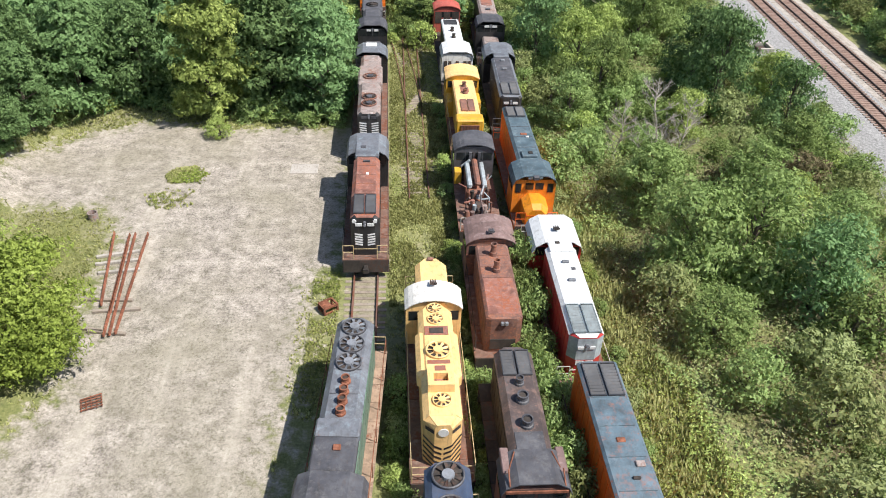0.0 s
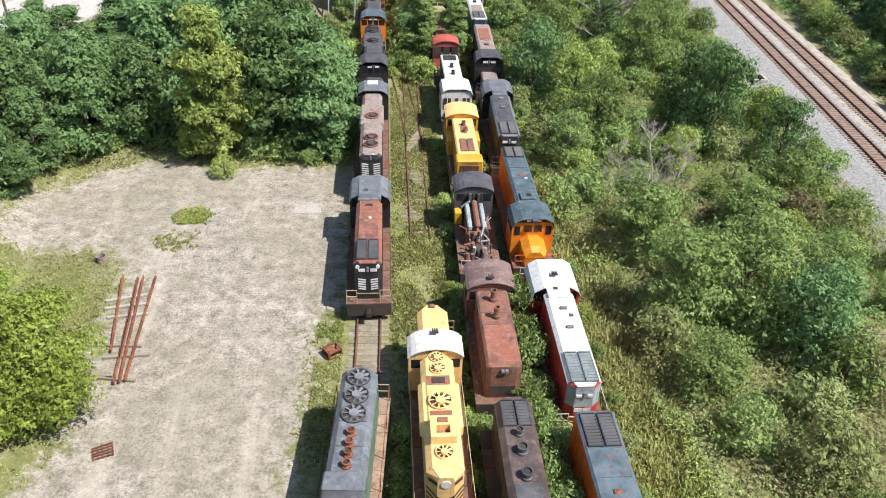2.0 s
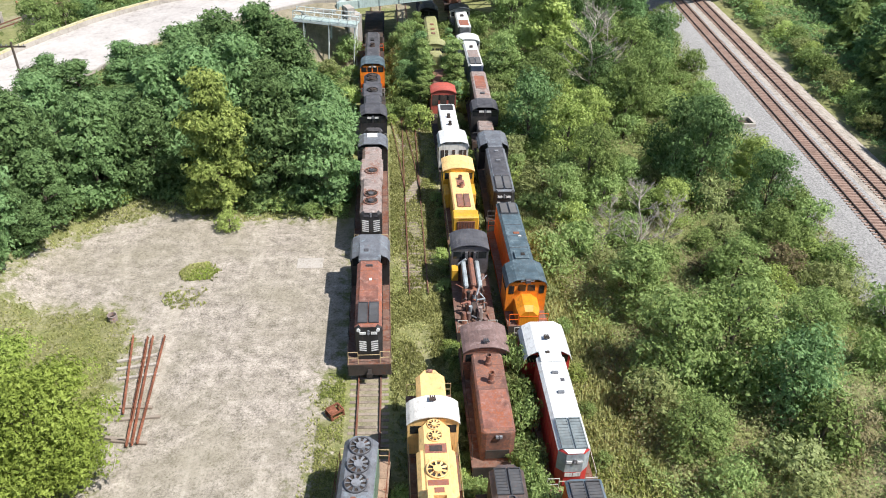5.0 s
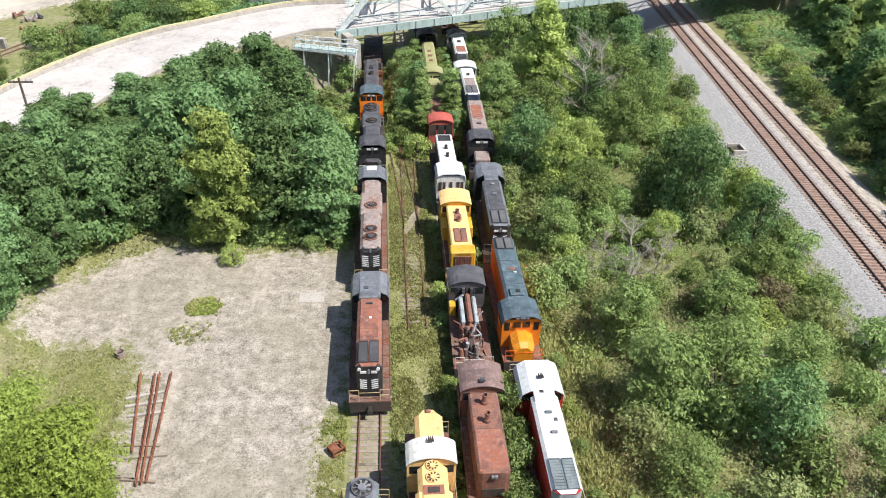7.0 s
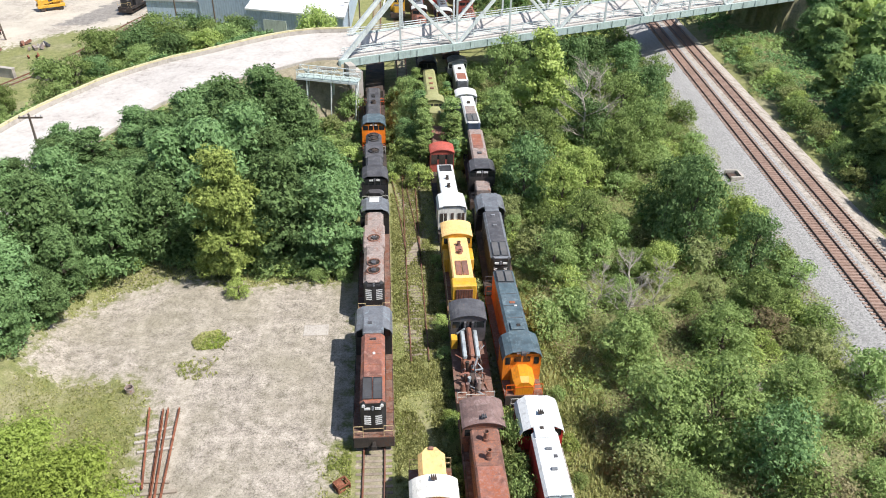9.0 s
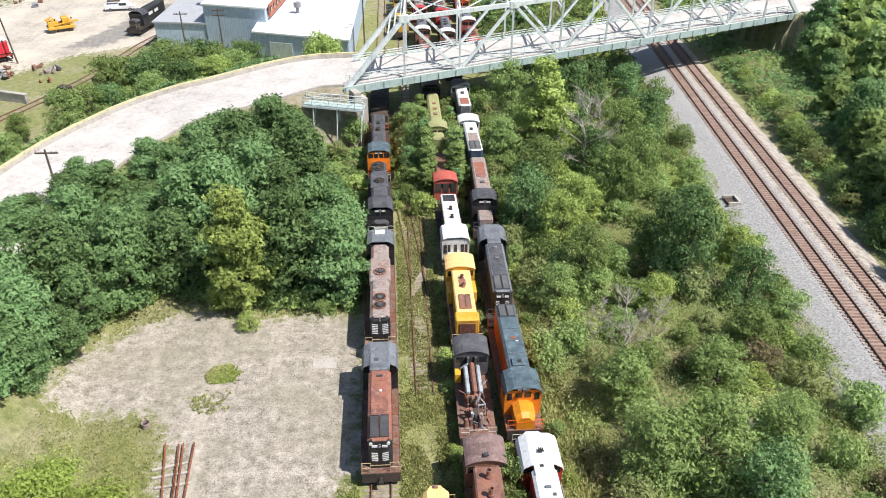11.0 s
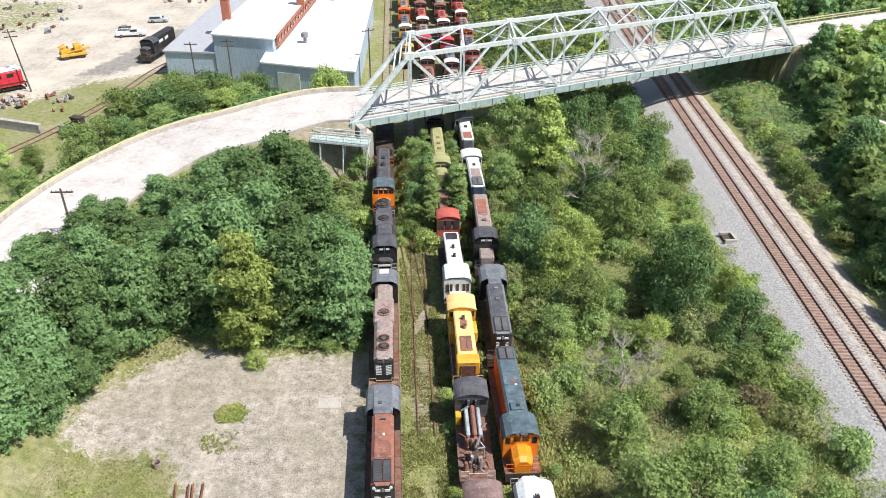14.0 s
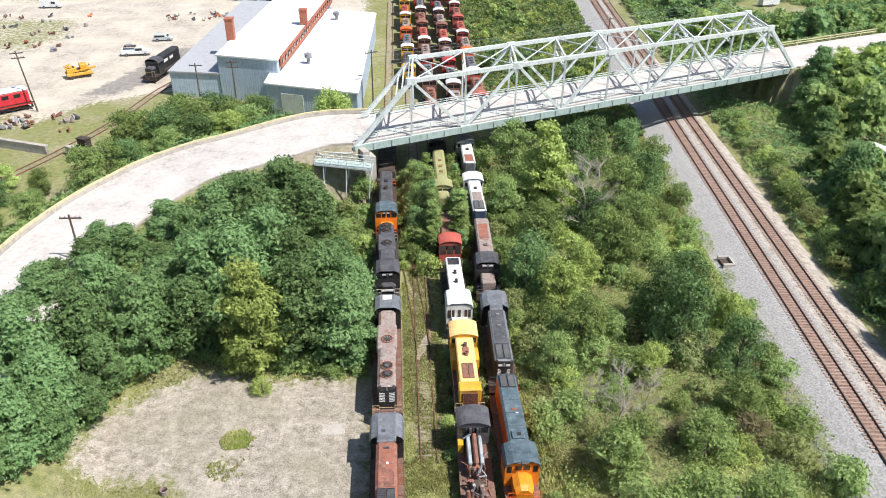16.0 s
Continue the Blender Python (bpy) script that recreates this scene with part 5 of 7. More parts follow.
v = Loco(3, 92.0, 110.0, "olive-yellow locomotive with an arched cab roof", OLIVE, UNDER)
v.hood(92.9, 95.4, OLIVE, OLIVE, 1.8, 3.6, doors=False, name="short_hood")
v.cab(95.4, 97.6, OLIVE, OLIVE, 2.9, 4.5, "arch", low=0.45)
v.hood(97.6, 109.0, OLIVE, OLIVE, 1.8, 4.2)
for yy in (100.5, 102.5, 104.6):
    v.hatch(yy, 0.05, 0.55, 0.6, 4.2, 0.12, RUSTROOF)
vv = Loco(3, 111.0, 127.0, "dark locomotive in the shade of the bridge", BLACK, UNDER)
vv.cab(112.0, 114.5, BLACK, DARKROOF, 2.9, 4.5, "angled")
vv.hood(114.5, 126.0, BLACK, DARKROOF, 1.8, 4.4)

# track 4 ------------------------------------------------------------
q = Loco(4, 7.0, 25.0, "orange road locomotive with peeling blue-grey roof", ORANGE, DECK)
q.hood(8.0, 24.3, ORANGE, BLUEROOF, 1.95, 4.6, 0.12, 0.12)
q.radiator(21.95, 24.05, SLAT, 1.7, 4.6)
q.hatch(19.4, -0.05, 0.4, 0.26, 4.6, 0.06, STACKRUST)
q.hatch(18.1, 0.45, 0.4, 0.3, 4.6, 0.1, TANROOF)
q.hatch(17.4, 0.1, 0.34, 0.14, 4.6, 0.1, UNDER)
q.seams(10, 21.9, 4.6, 1.6, BLUEROOF2, 1.6)
q.hatch(16.0, 0.5, 0.2, 0.5, 4.6, 0.1, STEEL)
q.side_rail(9, 24, UNDER, (-1,))

p = Loco(4, 25.3, 39.7, "white-roofed road locomotive with red sides", RED, DECK, RAILWHT)
p.hood(26.1, 34.3, RED, WHITE, 1.8, 4.5, 0.2, 0.35, ef=0.55)
p.radiator(26.35, 28.6, SLATBLUE, 1.55, 4.5)
for m in (-1, 1):
    bm = bmesh.new()
    quad(bm, [(m * 0.5, p.loc(26.085), 2.9), (m * 0.91, p.loc(26.45), 2.9), (m * 0.91, p.loc(26.45), 4.32), (m * 0.5, p.loc(26.085), 4.36)])
    part("end_panel", bm, PALEGREY, p.e, "blue-grey hood end panel")
bm = bmesh.new()
quad(bm, [(-0.5, p.loc(26.085), 2.9), (0.5, p.loc(26.085), 2.9), (0.5, p.loc(26.085), 4.36), (-0.5, p.loc(26.085), 4.36)])
part("end_panel", bm, PALEGREY, p.e, "blue-grey hood end panel")
p.end_bars(26.07, -1, 2.85, 1, STRIPE, 0.9, 0.1, 0.3, 0.1, 0.02)
p.boards(26.06, -1, 3.75, STRIPE, 0.3, 0.16, 0.3)
p.cab(34.6, 37.0, RED, WHITE, 3.0, 4.6, "angled", low=0.35, over=0.3)
p.slab("roof_box", -0.72, 0.72, 33.4, 34.9, 4.48, 4.62, WHITE, "white roof box", 0.04)
p.hatch(34.2, -0.15, 0.28, 0.24, 4.62, 0.06, UNDER)
for yy, xx in ((32.4, 0.0), (30.7, 0.05)):
    p.hatch(yy, xx, 0.42, 0.2, 4.5, 0.14, GREYROOF)
p.hatch(31.8, 0.35, 0.28, 0.3, 4.5, 0.01, DARKROOF)
p.horn(35.6, 4.6)
p.hood(37.0, 38.9, RED, WHITE, 1.8, 3.2, doors=False, name="short_hood")
p.side_rail(26.3, 34.2, RAILWHT, (1,))
p.side_rail(26.3, 34.2, UNDER, (-1,))

oo = Loco(4, 40.0, 54.2, "orange road locomotive with slate roof and yellow nose", ORANGE, DECK, ORANGE)
bm = bmesh.new()
hn = 0.85
prof = [(-hn, 1.55), (hn, 1.55), (hn, 2.75), (0.35, 3.15), (-0.35, 3.15), (-hn, 2.75)]
a0 = [bm.verts.new((x * 0.8, oo.loc(40.6), z if z < 2 else z - 0.35)) for x, z in prof]
a1 = [bm.verts.new((x, oo.loc(41.05), z - (0 if z < 2 else 0.08))) for x, z in prof]
a2 = [bm.verts.new((x, oo.loc(42.3), z)) for x, z in prof]
for m0, m1 in ((a0, a1), (a1, a2)):
    for i in range(6):
        bm.faces.new((m0[i], m0[(i + 1) % 6], m1[(i + 1) % 6], m1[i]))
bm.faces.new(a0)
bm.faces.new(a2[::-1])
part("nose", bm, ORANGE2, oo.e, "bright yellow-orange low nose")
oo.cab(42.3, 44.4, ORANGE3, BLUEROOF2, 3.0, 4.6, "angled", front=False, over=0.2)
for m in (-1, 1):
    oo.slab("front_window", m * 1.12 - 0.2, m * 1.12 + 0.2, 42.27, 42.31, 3.2, 3.9, GLASS, "", 0)
    oo.slab("centre_window", m * 0.35 - 0.28, m * 0.35 + 0.28, 42.27, 42.31, 3.45, 3.95, GLASS, "", 0)
oo.boards(42.2, -1, 4.4, STRIPE, 0.4, 0.16, 0.3, False)
oo.slab("headlamp_housing", -0.2, 0.2, 41.9, 42.2, 4.35, 4.65, DARKROOF, "", 0.04)
oo.hood(44.4, 53.6, ORANGE, BLUEROOF2, 1.8, 4.5, 0.2, 0.15)
oo.radiator(51.6, 53.3, SLAT, 1.5, 4.5)
oo.hatch(45.3, 0, 1.1, 0.9, 4.5, 0.18, BLUEROOF2)
oo.hatch(45.3, 0.1, 0.3, 0.3, 4.68, 0.08, UNDER)
oo.hatch(48.6, 0.1, 0.5, 0.3, 4.5, 0.05, STACKRUST)
oo.hatch(48.1, 0.3, 0.26, 0.14, 4.5, 0.1, STRIPE)
oo.seams(46.5, 51.5, 4.5, 1.4, DARKROOF, 1.3)

n_ = Loco(4, 54.6, 70.6, "dark grey road locomotive with long dusty roof", BLACK, UNDER, DARKROOF)
n_.hood(55.5, 64.3, BLACK, GREYROOF, 1.85, 4.5, 0.2, 0.2)
n_.radiator(55.8, 58.2, SLAT, 1.5, 4.5)
n_.slab("roof_sheet", -0.68, 0.68, 58.4, 64.2, 4.49, 4.52, DARKROOF, "", 0)
n_.hatch(61.2, 0, 0.4, 0.22, 4.52, 0.16, STEEL)
n_.hatch(63.2, 0, 0.4, 0.22, 4.52, 0.16, STEEL)
n_.slab("roof_box", -0.72, 0.72, 64.0, 65.6, 4.4, 4.64, GREYROOF, "", 0.05)
n_.cab(65.2, 67.6, BLACK, GREYROOF, 2.95, 4.6, "angled", over=0.25)
n_.hood(67.6, 69.6, BLACK, DARKROOF, 1.8, 3.2, doors=False, name="short_hood")
n_.end_bars(55.47, -1, 3.4, 5, STRIPE, 1.25, 0.18, 0.08)
n_.boards(55.46, -1, 3.9)

t_ = Loco(4, 71.0, 86.0, "dark cab-forward locomotive with rusty hood roof", BLACK, UNDER, DARKROOF)
t_.slab("nose", -0.85, 0.85, 71.8, 74.0, 1.56, 3.0, TANROOF, "faded tan low nose", 0.15)
t_.cab(74.0, 76.2, BLACK, DARKROOF, 3.0, 4.6, "angled", over=0.2)
t_.boards(73.9, -1, 4.05, STRIPE, 0.5, 0.22, 0.4)
t_.hood(76.2, 85.2, BLACK, TANROOF, 1.85, 4.5, 0.2, 0.2)
t_.slab("rust_sheet", -0.6, 0.6, 79.5, 83.5, 4.49, 4.525, REDRUST, "", 0)
t_.hatch(78.0, 0, 0.5, 0.4, 4.5, 0.15, DARKROOF)
x_ = Loco(4, 86.6, 102.0, "white and dark locomotive with arched white cab roof", BLACK, UNDER)
x_.hood(87.4, 97.0, BLUE, WHITE, 1.85, 4.4, 0.2, 0.2)
x_.radiator(87.8, 90.2, SLAT, 1.5, 4.4)
x_.slab("roof_patch", -0.66, 0.66, 90.4, 93.0, 4.39, 4.43, TANROOF, "", 0)
x_.hatch(94.2, 0, 0.4, 0.5, 4.4, 0.2, UNDER)
x_.cab(97.2, 99.6, CREAM, WHITE, 2.95, 4.6, "arch", low=0.45)
x_.hood(99.6, 101.2, CREAM, WHITE, 1.8, 3.2, doors=False, name="short_hood")
z_ = Loco(4, 102.6, 118.0, "white and maroon locomotive by the bridge", BLACK, UNDER)
z_.hood(103.4, 111.5, GREYROOF, WHITE, 1.85, 4.3, 0.2, 0.2)
z_.slab("maroon_roof", -0.66, 0.66, 104.0, 106.5, 4.29, 4.34, REDRUST, "", 0)
z_.hatch(108.5, 0, 0.5, 0.6, 4.3, 0.2, UNDER)
z_.cab(111.8, 114.2, CREAM, GREYROOF, 2.95, 4.6, "arch", low=0.45)
z_.hood(114.2, 117, BLACK, DARKROOF, 1.8, 3.2, doors=False, name="short_hood")

# rows beyond the bridge ----------------------------------------------
rowx = ((-0.2, 150, YELLOW2, DARKROOF), (4.9, 126, RUSTROOF, REDRUST), (9.6, 124, RUSTROOF, TANROOF), (13.8, 132, REDCAB, REDRUST))
LINES[5] = ((0, 14.0), (300, 14.6))
for (xx, ya, wallm, roofm), kk in zip(rowx, (2, 3, 4, 5)):
    yy, i = ya, 0
    while yy < 235:
        mats = ((wallm, roofm), (wallm, GREYROOF), (RED if kk in (3, 4) else ORANGE, TANROOF), (wallm, REDCAB))[i % 4]
        l = Loco(kk, yy, yy + 14.5, ("weathered yellow and orange locomotive" if kk == 2 else "rusting red and brown locomotive") + " in the far yard rows", mats[0], UNDER)
        l.cab(yy + 2.4, yy + 4.6, mats[0], CREAM if i % 2 else mats[0], 2.9, 4.5, "arch", low=0.4)
        l.hood(yy + 4.6, yy + 13.6, mats[0], mats[1], 1.85, 4.2)
        l.hood(yy + 1.0, yy + 2.4, mats[0], mats[1], 1.8, 2.9, doors=False, name="nose")
        for j in range(3):
            l.fan(yy + 8 + j * 1.6, 0.6, 4.2, mats[1], UNDER, UNDER)
        yy, i = yy + 15.2, i + 1

# ---- loose things in the gravel yard ----


def loose_rail(p, q, z, label="long rusty rail lying on the gravel"):
    ob = thing("loose_rail", label, "rail", None, "old rails on the gravel")
    d = Vector((q[0] - p[0], q[1] - p[1], 0))
    bm = bmesh.new()
    prism(bm, ((-0.07, 0), (0.07, 0), (0.07, 0.02), (0.015, 0.04), (0.015, 0.12), (0.04, 0.13), (0.04, 0.17), (-0.04, 0.17), (-0.04, 0.13), (-0.015, 0.12), (-0.015, 0.04), (-0.07, 0.02)), 0, d.length)
    part("rail", bm, STACKRUST, ob)
    ob.matrix_world = pose(p[0], p[1], z, 0, 0, -math.degrees(math.atan2(d.x, d.y)))


for p, q_ in (((-18.9, 34.2), (-20.4, 42.0)), ((-17.9, 31.4), (-19.3, 41.8)), ((-17.6, 31.5), (-18.95, 41.9)), ((-17.3, 31.6), (-18.1, 41.9)), ((-18.15, 33.5), (-19.1, 40.6))):
    loose_rail(p, q_, 0.2)
for i, (x, y, l, a, pale) in enumerate(((-19.5, 39.7, 2.7, 14, 1), (-19.3, 38.8, 2.7, 10, 1), (-18.9, 37.8, 2.6, 8, 1), (-18.7, 34.9, 3.0, -3, 0), (-17.9, 33.9, 2.8, 4, 0), (-17.9, 31.9, 2.3, -8, 0), (-18.9, 32.2, 1.6, -14, 0))):
    bm = bmesh.new()
    box(bm, -l / 2, l / 2, -0.11, 0.11, 0.0, 0.19)
    ob = new("timber", mesh_of(softened(bm, 0.02), "timber", CONC if pale else TIEWOOD))
    ob.matrix_world = pose(x, y, 0.0, 0, 0, a)
    tagged(ob, "bleached timber bearer under the old rails" if pale else "dark old sleeper under the rails", "timber", "timbers under the old rails")
drum = thing("drum", "open rusty steel drum standing on gravel", "drum", pose(-22.5, 44.1, 0))
bm = bmesh.new()
lathe(bm, 0, 0, ((0.33, 0), (0.33, 0.26), (0.35, 0.28), (0.33, 0.3), (0.33, 0.52), (0.36, 0.53), (0.36, 0.57), (0.29, 0.57), (0.29, 0.2)), 18)
part("shell", bm, TANROOF, drum)
bm = bmesh.new()
cyl(bm, 0, 0, 0.0, 0.3, 0.3, n=16)
part("fill", bm, UNDER, drum)
crate = thing("rusty_frame", "small rust-red steel box frame in the grass", "scrap", pose(-5.2, 33.75, 0, 0, 0, 35))
bm = bmesh.new()
for a_, b_ in (((-.45, -.35), (.45, -.35)), ((.45, -.35), (.45, .35)), ((.45, .35), (-.45, .35)), ((-.45, .35), (-.45, -.35))):
    for z in (0.08, 0.5):
        beam(bm, (*a_, z), (*b_, z), 0.1, 0.12)
    beam(bm, (*a_, 0.0), (*a_, 0.5), 0.1, 0.1)
part("frame", bm, STACKRUST, crate)
bm = bmesh.new()
box(bm, -0.42, 0.1, -0.32, 0.32, 0.5, 0.56)
part("plate", bm, STACKRUST, crate)
lat = thing("scrap_lattice", "rusty red lattice of scrap bars on gravel", "scrap", pose(-17.0, 26.4, 0, 0, 0, 20))
for i in range(5):
    bm = bmesh.new()
    tube(bm, (-0.55, -0.4 + i * 0.2, 0.12 + 0.05 * (i % 2)), (0.55, -0.42 + i * 0.21, 0.2), 0.035)
    part("bar", bm, STACKRUST, lat)
    bm = bmesh.new()
    tube(bm, (-0.5 + i * 0.25, -0.45, 0.1), (-0.5 + i * 0.25, 0.45, 0.05 + 0.08 * (i % 3)), 0.03)
    part("bar", bm, STACKRUST, lat)
bm = bmesh.new()
box(bm, -1.1, 1.1, -0.75, 0.75, -0.05, 0.05)
slab = new("concrete_slab", mesh_of(softened(bm, 0.03), "concrete_slab", CONC))
slab.location = (-8.3, 51.3, 0.0)
tagged(slab, "pale concrete slab flush with the gravel", "slab")

# ---- poles ----


def pole(x, y, h, arms=1, label="weathered timber utility pole with a cross-arm", lean=0, rz=0):
    t = thing("utility_pole", label, "utility pole", pose(x, y, ground_z(x, y) - 0.1, 0, lean, rz), "utility poles")
    bm = bmesh.new()
    tube(bm, (0, 0, 0), (0, 0, h), 0.17, 0.11, 10)
    part("shaft", bm, BARK, t)
    for i in range(arms):
        bm = bmesh.new()
        box(bm, -1.25, 1.25, 0.1, 0.24, h - 0.6 - i * 0.9, h - 0.44 - i * 0.9)
        part("cross_arm", bm, BARK, t)
        for xx in (-1.1, -0.6, 0.6, 1.1):
            bm = bmesh.new()
            cyl(bm, xx, 0.17, h - 0.44 - i * 0.9, h - 0.24 - i * 0.9, 0.06, 0.04, 8)
            part("insulator", bm, STEEL, t)


pole(-39.6, 75.5, 11.2 - ground_z(-39.6, 75.5), 1)
pole(-71.5, 139.0, 12.0, 2, lean=-5)
pole(-40.5, 140.5, 9.0, 1)
pole(-33.2, 139.0, 10.0, 2, "utility pole with transformers by the blue hall")

WIREPOLES = ((-6.5, 136.3), (46.0, 164.3), (118.0, 202.7))
for x, y in WIREPOLES:
    pole(x, y, 12.6, rz=28)
for i, dz in enumerate((11.9, 11.5, 10.2, 9.8)):
    wire = new("overhead_wire", bpy.data.curves.new("overhead_wire", "CURVE"))
    cu = wire.data
    cu.dimensions, cu.bevel_depth = "3D", 0.025
    pts = []
    for (x0, y0), (x1, y1) in zip(WIREPOLES, WIREPOLES[1:]):
        for j in range(13):
            f = j / 12
            pts.append((x0 + (x1 - x0) * f + 0.45 * (i % 2), y0 + (y1 - y0) * f - 0.8 * (i % 2), dz - 3.2 * f * (1 - f)))
    sp = cu.splines.new("POLY")
    sp.points.add(len(pts) - 1)
    for q_, v_ in zip(sp.points, pts):
        q_.co = (*v_, 1)
    cu.materials.append(STEEL)
    tagged(wire, "thin grey overhead wire sagging between poles", "wire", "overhead wires")

# ---- vehicles and plant in the far yard ----
TYRE = paint("black_tyre", (0.02, 0.02, 0.02), 0.0, 0.8, 0.2)
CARWHITE = paint("white_car_paint", (0.75, 0.76, 0.76), 0.0, 0.3, 0.05, streak=False)
CARSILVER = paint("silver_car_paint", (0.5, 0.53, 0.54), 0.0, 0.3, 0.08, streak=False)


def vehicle(name, label, m, prof, width, mat, wheels, panes, extras=()):
    """A side profile (y, z) drawn across x, with wheels and dark panes."""
    t = thing(name, label, "vehicle", m)
    bm = bmesh.new()
    h = width / 2
    a = [bm.verts.new((-h * (0.86 if z > 1.25 else 1), y, z)) for y, z in prof]
    b = [bm.verts.new((h * (0.86 if z > 1.25 else 1), y, z)) for y, z in prof]
    n = len(prof)
    bm.faces.new(a)
    bm.faces.new(b[::-1])
    for i in range(n):
        bm.faces.new((a[i], a[(i + 1) % n], b[(i + 1) % n], b[i]))
    part("body", softened(bm, 0.05), mat, t)
    for y in wheels:
        for s in (-1, 1):
            bm = bmesh.new()
            cyl(bm, 0, 0, -0.11, 0.11, 0.37, n=16)
            bmesh.ops.rotate(bm, verts=bm.verts, matrix=Matrix.Rotation(radians(90), 3, "Y"))
            w = part("wheel", bm, TYRE, t)
            w.location = (s * (h - 0.06), y, 0.37)
            bm = bmesh.new()
            cyl(bm, 0, 0, -0.12, 0.12, 0.2, n=12)
            bmesh.ops.rotate(bm, verts=bm.verts, matrix=Matrix.Rotation(radians(90), 3, "Y"))
            part("rim", bm, STEEL, w)
    for x0, x1, y0, y1, z0, z1 in panes:
        bm = bmesh.new()
        box(bm, x0, x1, y0, y1, z0, z1)
        part("window", bm, GLASS, t)
    for nm, mt, (x0, x1, y0, y1, z0, z1) in extras:
        bm = bmesh.new()
        box(bm, x0, x1, y0, y1, z0, z1)
        part(nm, softened(bm, 0.03), mt, t)
    return t


suvp = ((-2.3, 0.35), (2.3, 0.35), (2.3, 0.85), (1.3, 1.05), (0.6, 1.65), (-2.0, 1.68), (-2.3, 1.0))
vehicle("suv", "silver sport utility car parked on dirt", pose(-60.6, 188.8, 0, 0, 0, -84), suvp, 1.85, CARSILVER, (-1.4, 1.4), ((-0.94, -0.78, -1.9, 0.5, 1.1, 1.5), (0.78, 0.94, -1.9, 0.5, 1.1, 1.5), (-0.7, 0.7, 0.62, 1.3, 1.07, 1.4)))
trp = ((-3.3, 0.5), (3.3, 0.5), (3.3, 1.05), (2.2, 1.2), (1.5, 1.95), (-0.2, 1.98), (-0.3, 1.5), (-3.3, 1.5))
vehicle("utility_truck", "white crew-cab utility truck with a ladder rack", pose(-63.6, 176.4, 0, 0, 0, -82), trp, 2.1, CARWHITE, (-2.1, 2.1), ((-1.06, -0.86, 0.0, 1.5, 1.3, 1.8), (0.86, 1.06, 0.0, 1.5, 1.3, 1.8)), (("rack", UNDER, (-0.9, 0.9, -2.6, 0.2, 2.15, 2.22)), ("tool_box", STEEL, (-0.6, 0.6, -2.0, -0.8, 2.23, 2.6)), ("rack_leg", UNDER, (-0.9, -0.82, -2.5, -2.42, 1.45, 2.16)), ("rack_leg", UNDER, (0.82, 0.9, -2.5, -2.42, 1.45, 2.16))))
vanp = ((-2.8, 0.4), (2.8, 0.4), (2.8, 1.0), (2.0, 1.25), (1.4, 2.2), (-2.8, 2.25))
vehicle("van", "white panel van parked in the far yard", pose(-101.6, 223.8, 0, 0, 0, -88), vanp, 2.0, CARWHITE, (-1.8, 1.8), ((-1.02, -0.85, 0.4, 1.5, 1.3, 1.9), (0.85, 1.02, 0.4, 1.5, 1.3, 1.9)))
campp = ((-3.0, 0.5), (3.0, 0.5), (3.0, 2.6), (-3.0, 2.7))
vehicle("camper_trailer", "white camper trailer beyond the bridge", pose(109, 219, ground_z(109, 219), 0, 0, -75), campp, 2.3, CARWHITE, (-0.4, 0.5), ((-1.0, 1.0, 2.98, 3.03, 1.5, 2.2),))
vehicle("camper_trailer", "white camper trailer among the trees", pose(79.4, 108.0, ground_z(79.4, 108), 0, 0, 20), campp, 2.3, CARWHITE, (-0.4, 0.5), ((-1.17, -1.0, -1.0, 0.6, 1.5, 2.2),))
for i in range(14):
    bm = bmesh.new()
    beam(bm, (0, 0, 0), (3.6, 0, 0), 0.22, 0.1)
    ob = new("plank", mesh_of(bm, "plank", WOODPALE))
    ob.matrix_world = pose(81.0 + (i % 5) * 0.5, 117.5 + (i // 5) * 0.5, ground_z(82, 118) + 0.5 + (i // 5) * 0.13, 0, random.uniform(-4, 4), random.uniform(-30, 40))
    tagged(ob, "pale sawn plank on a loose lumber pile", "plank", "lumber pile")
shop_l = Loco(2, 0, 15.0, "black locomotive with pale lettering bars by the annex", BLACK, UNDER, RAILYEL)
shop_l.hood(1.0, 10.0, BLACK, BLACK, 1.85, 4.4)
shop_l.cab(10.0, 12.4, BLACK, DARKROOF, 2.95, 4.6, "angled")
shop_l.hood(12.4, 14.2, BLACK, DARKROOF, 1.85, 3.2, doors=False, name="short_hood")
for y_, l_ in ((4.5, 1.6), (7.0, 1.8)):
    for sx in (-1, 1):
        shop_l.slab("lettering_bar", min(sx * 0.93, sx * 0.97), max(sx * 0.93, sx * 0.97), y_, y_ + l_, 2.9, 3.5, STRIPE, "plain white lettering bar", 0)
shop_l.e.matrix_world = pose(-53.3, 162.2, 0, 0, 0, 169)
coach = Loco(2, 0, 16.0, "bright red rail coach with a white roof", RED, UNDER, name="rail_coach")
coach.slab("body", -1.45, 1.45, 0.8, 15.2, 1.56, 3.9, paint("bright_red_coach", (0.65, 0.03, 0.05), 0.02, 0.45, 0.12), "bright red coach body", 0.12)
coach.slab("coach_roof", -1.5, 1.5, 0.7, 15.3, 3.9, 4.2, WHITE, "", 0.14)
for i in range(6):
    for sx in (-1, 1):
        coach.slab("window", min(sx * 1.43, sx * 1.465), max(sx * 1.43, sx * 1.465), 2.0 + i * 2.1, 3.2 + i * 2.1, 2.8, 3.5, GLASS, "", 0)
coach.e.matrix_world = pose(-79.5, 137.0, 0, 0, 0, -52)
mach = thing("track_machine", "yellow track maintenance machine on pale gravel", "machine", pose(-71, 160, 0, 0, 0, -60))
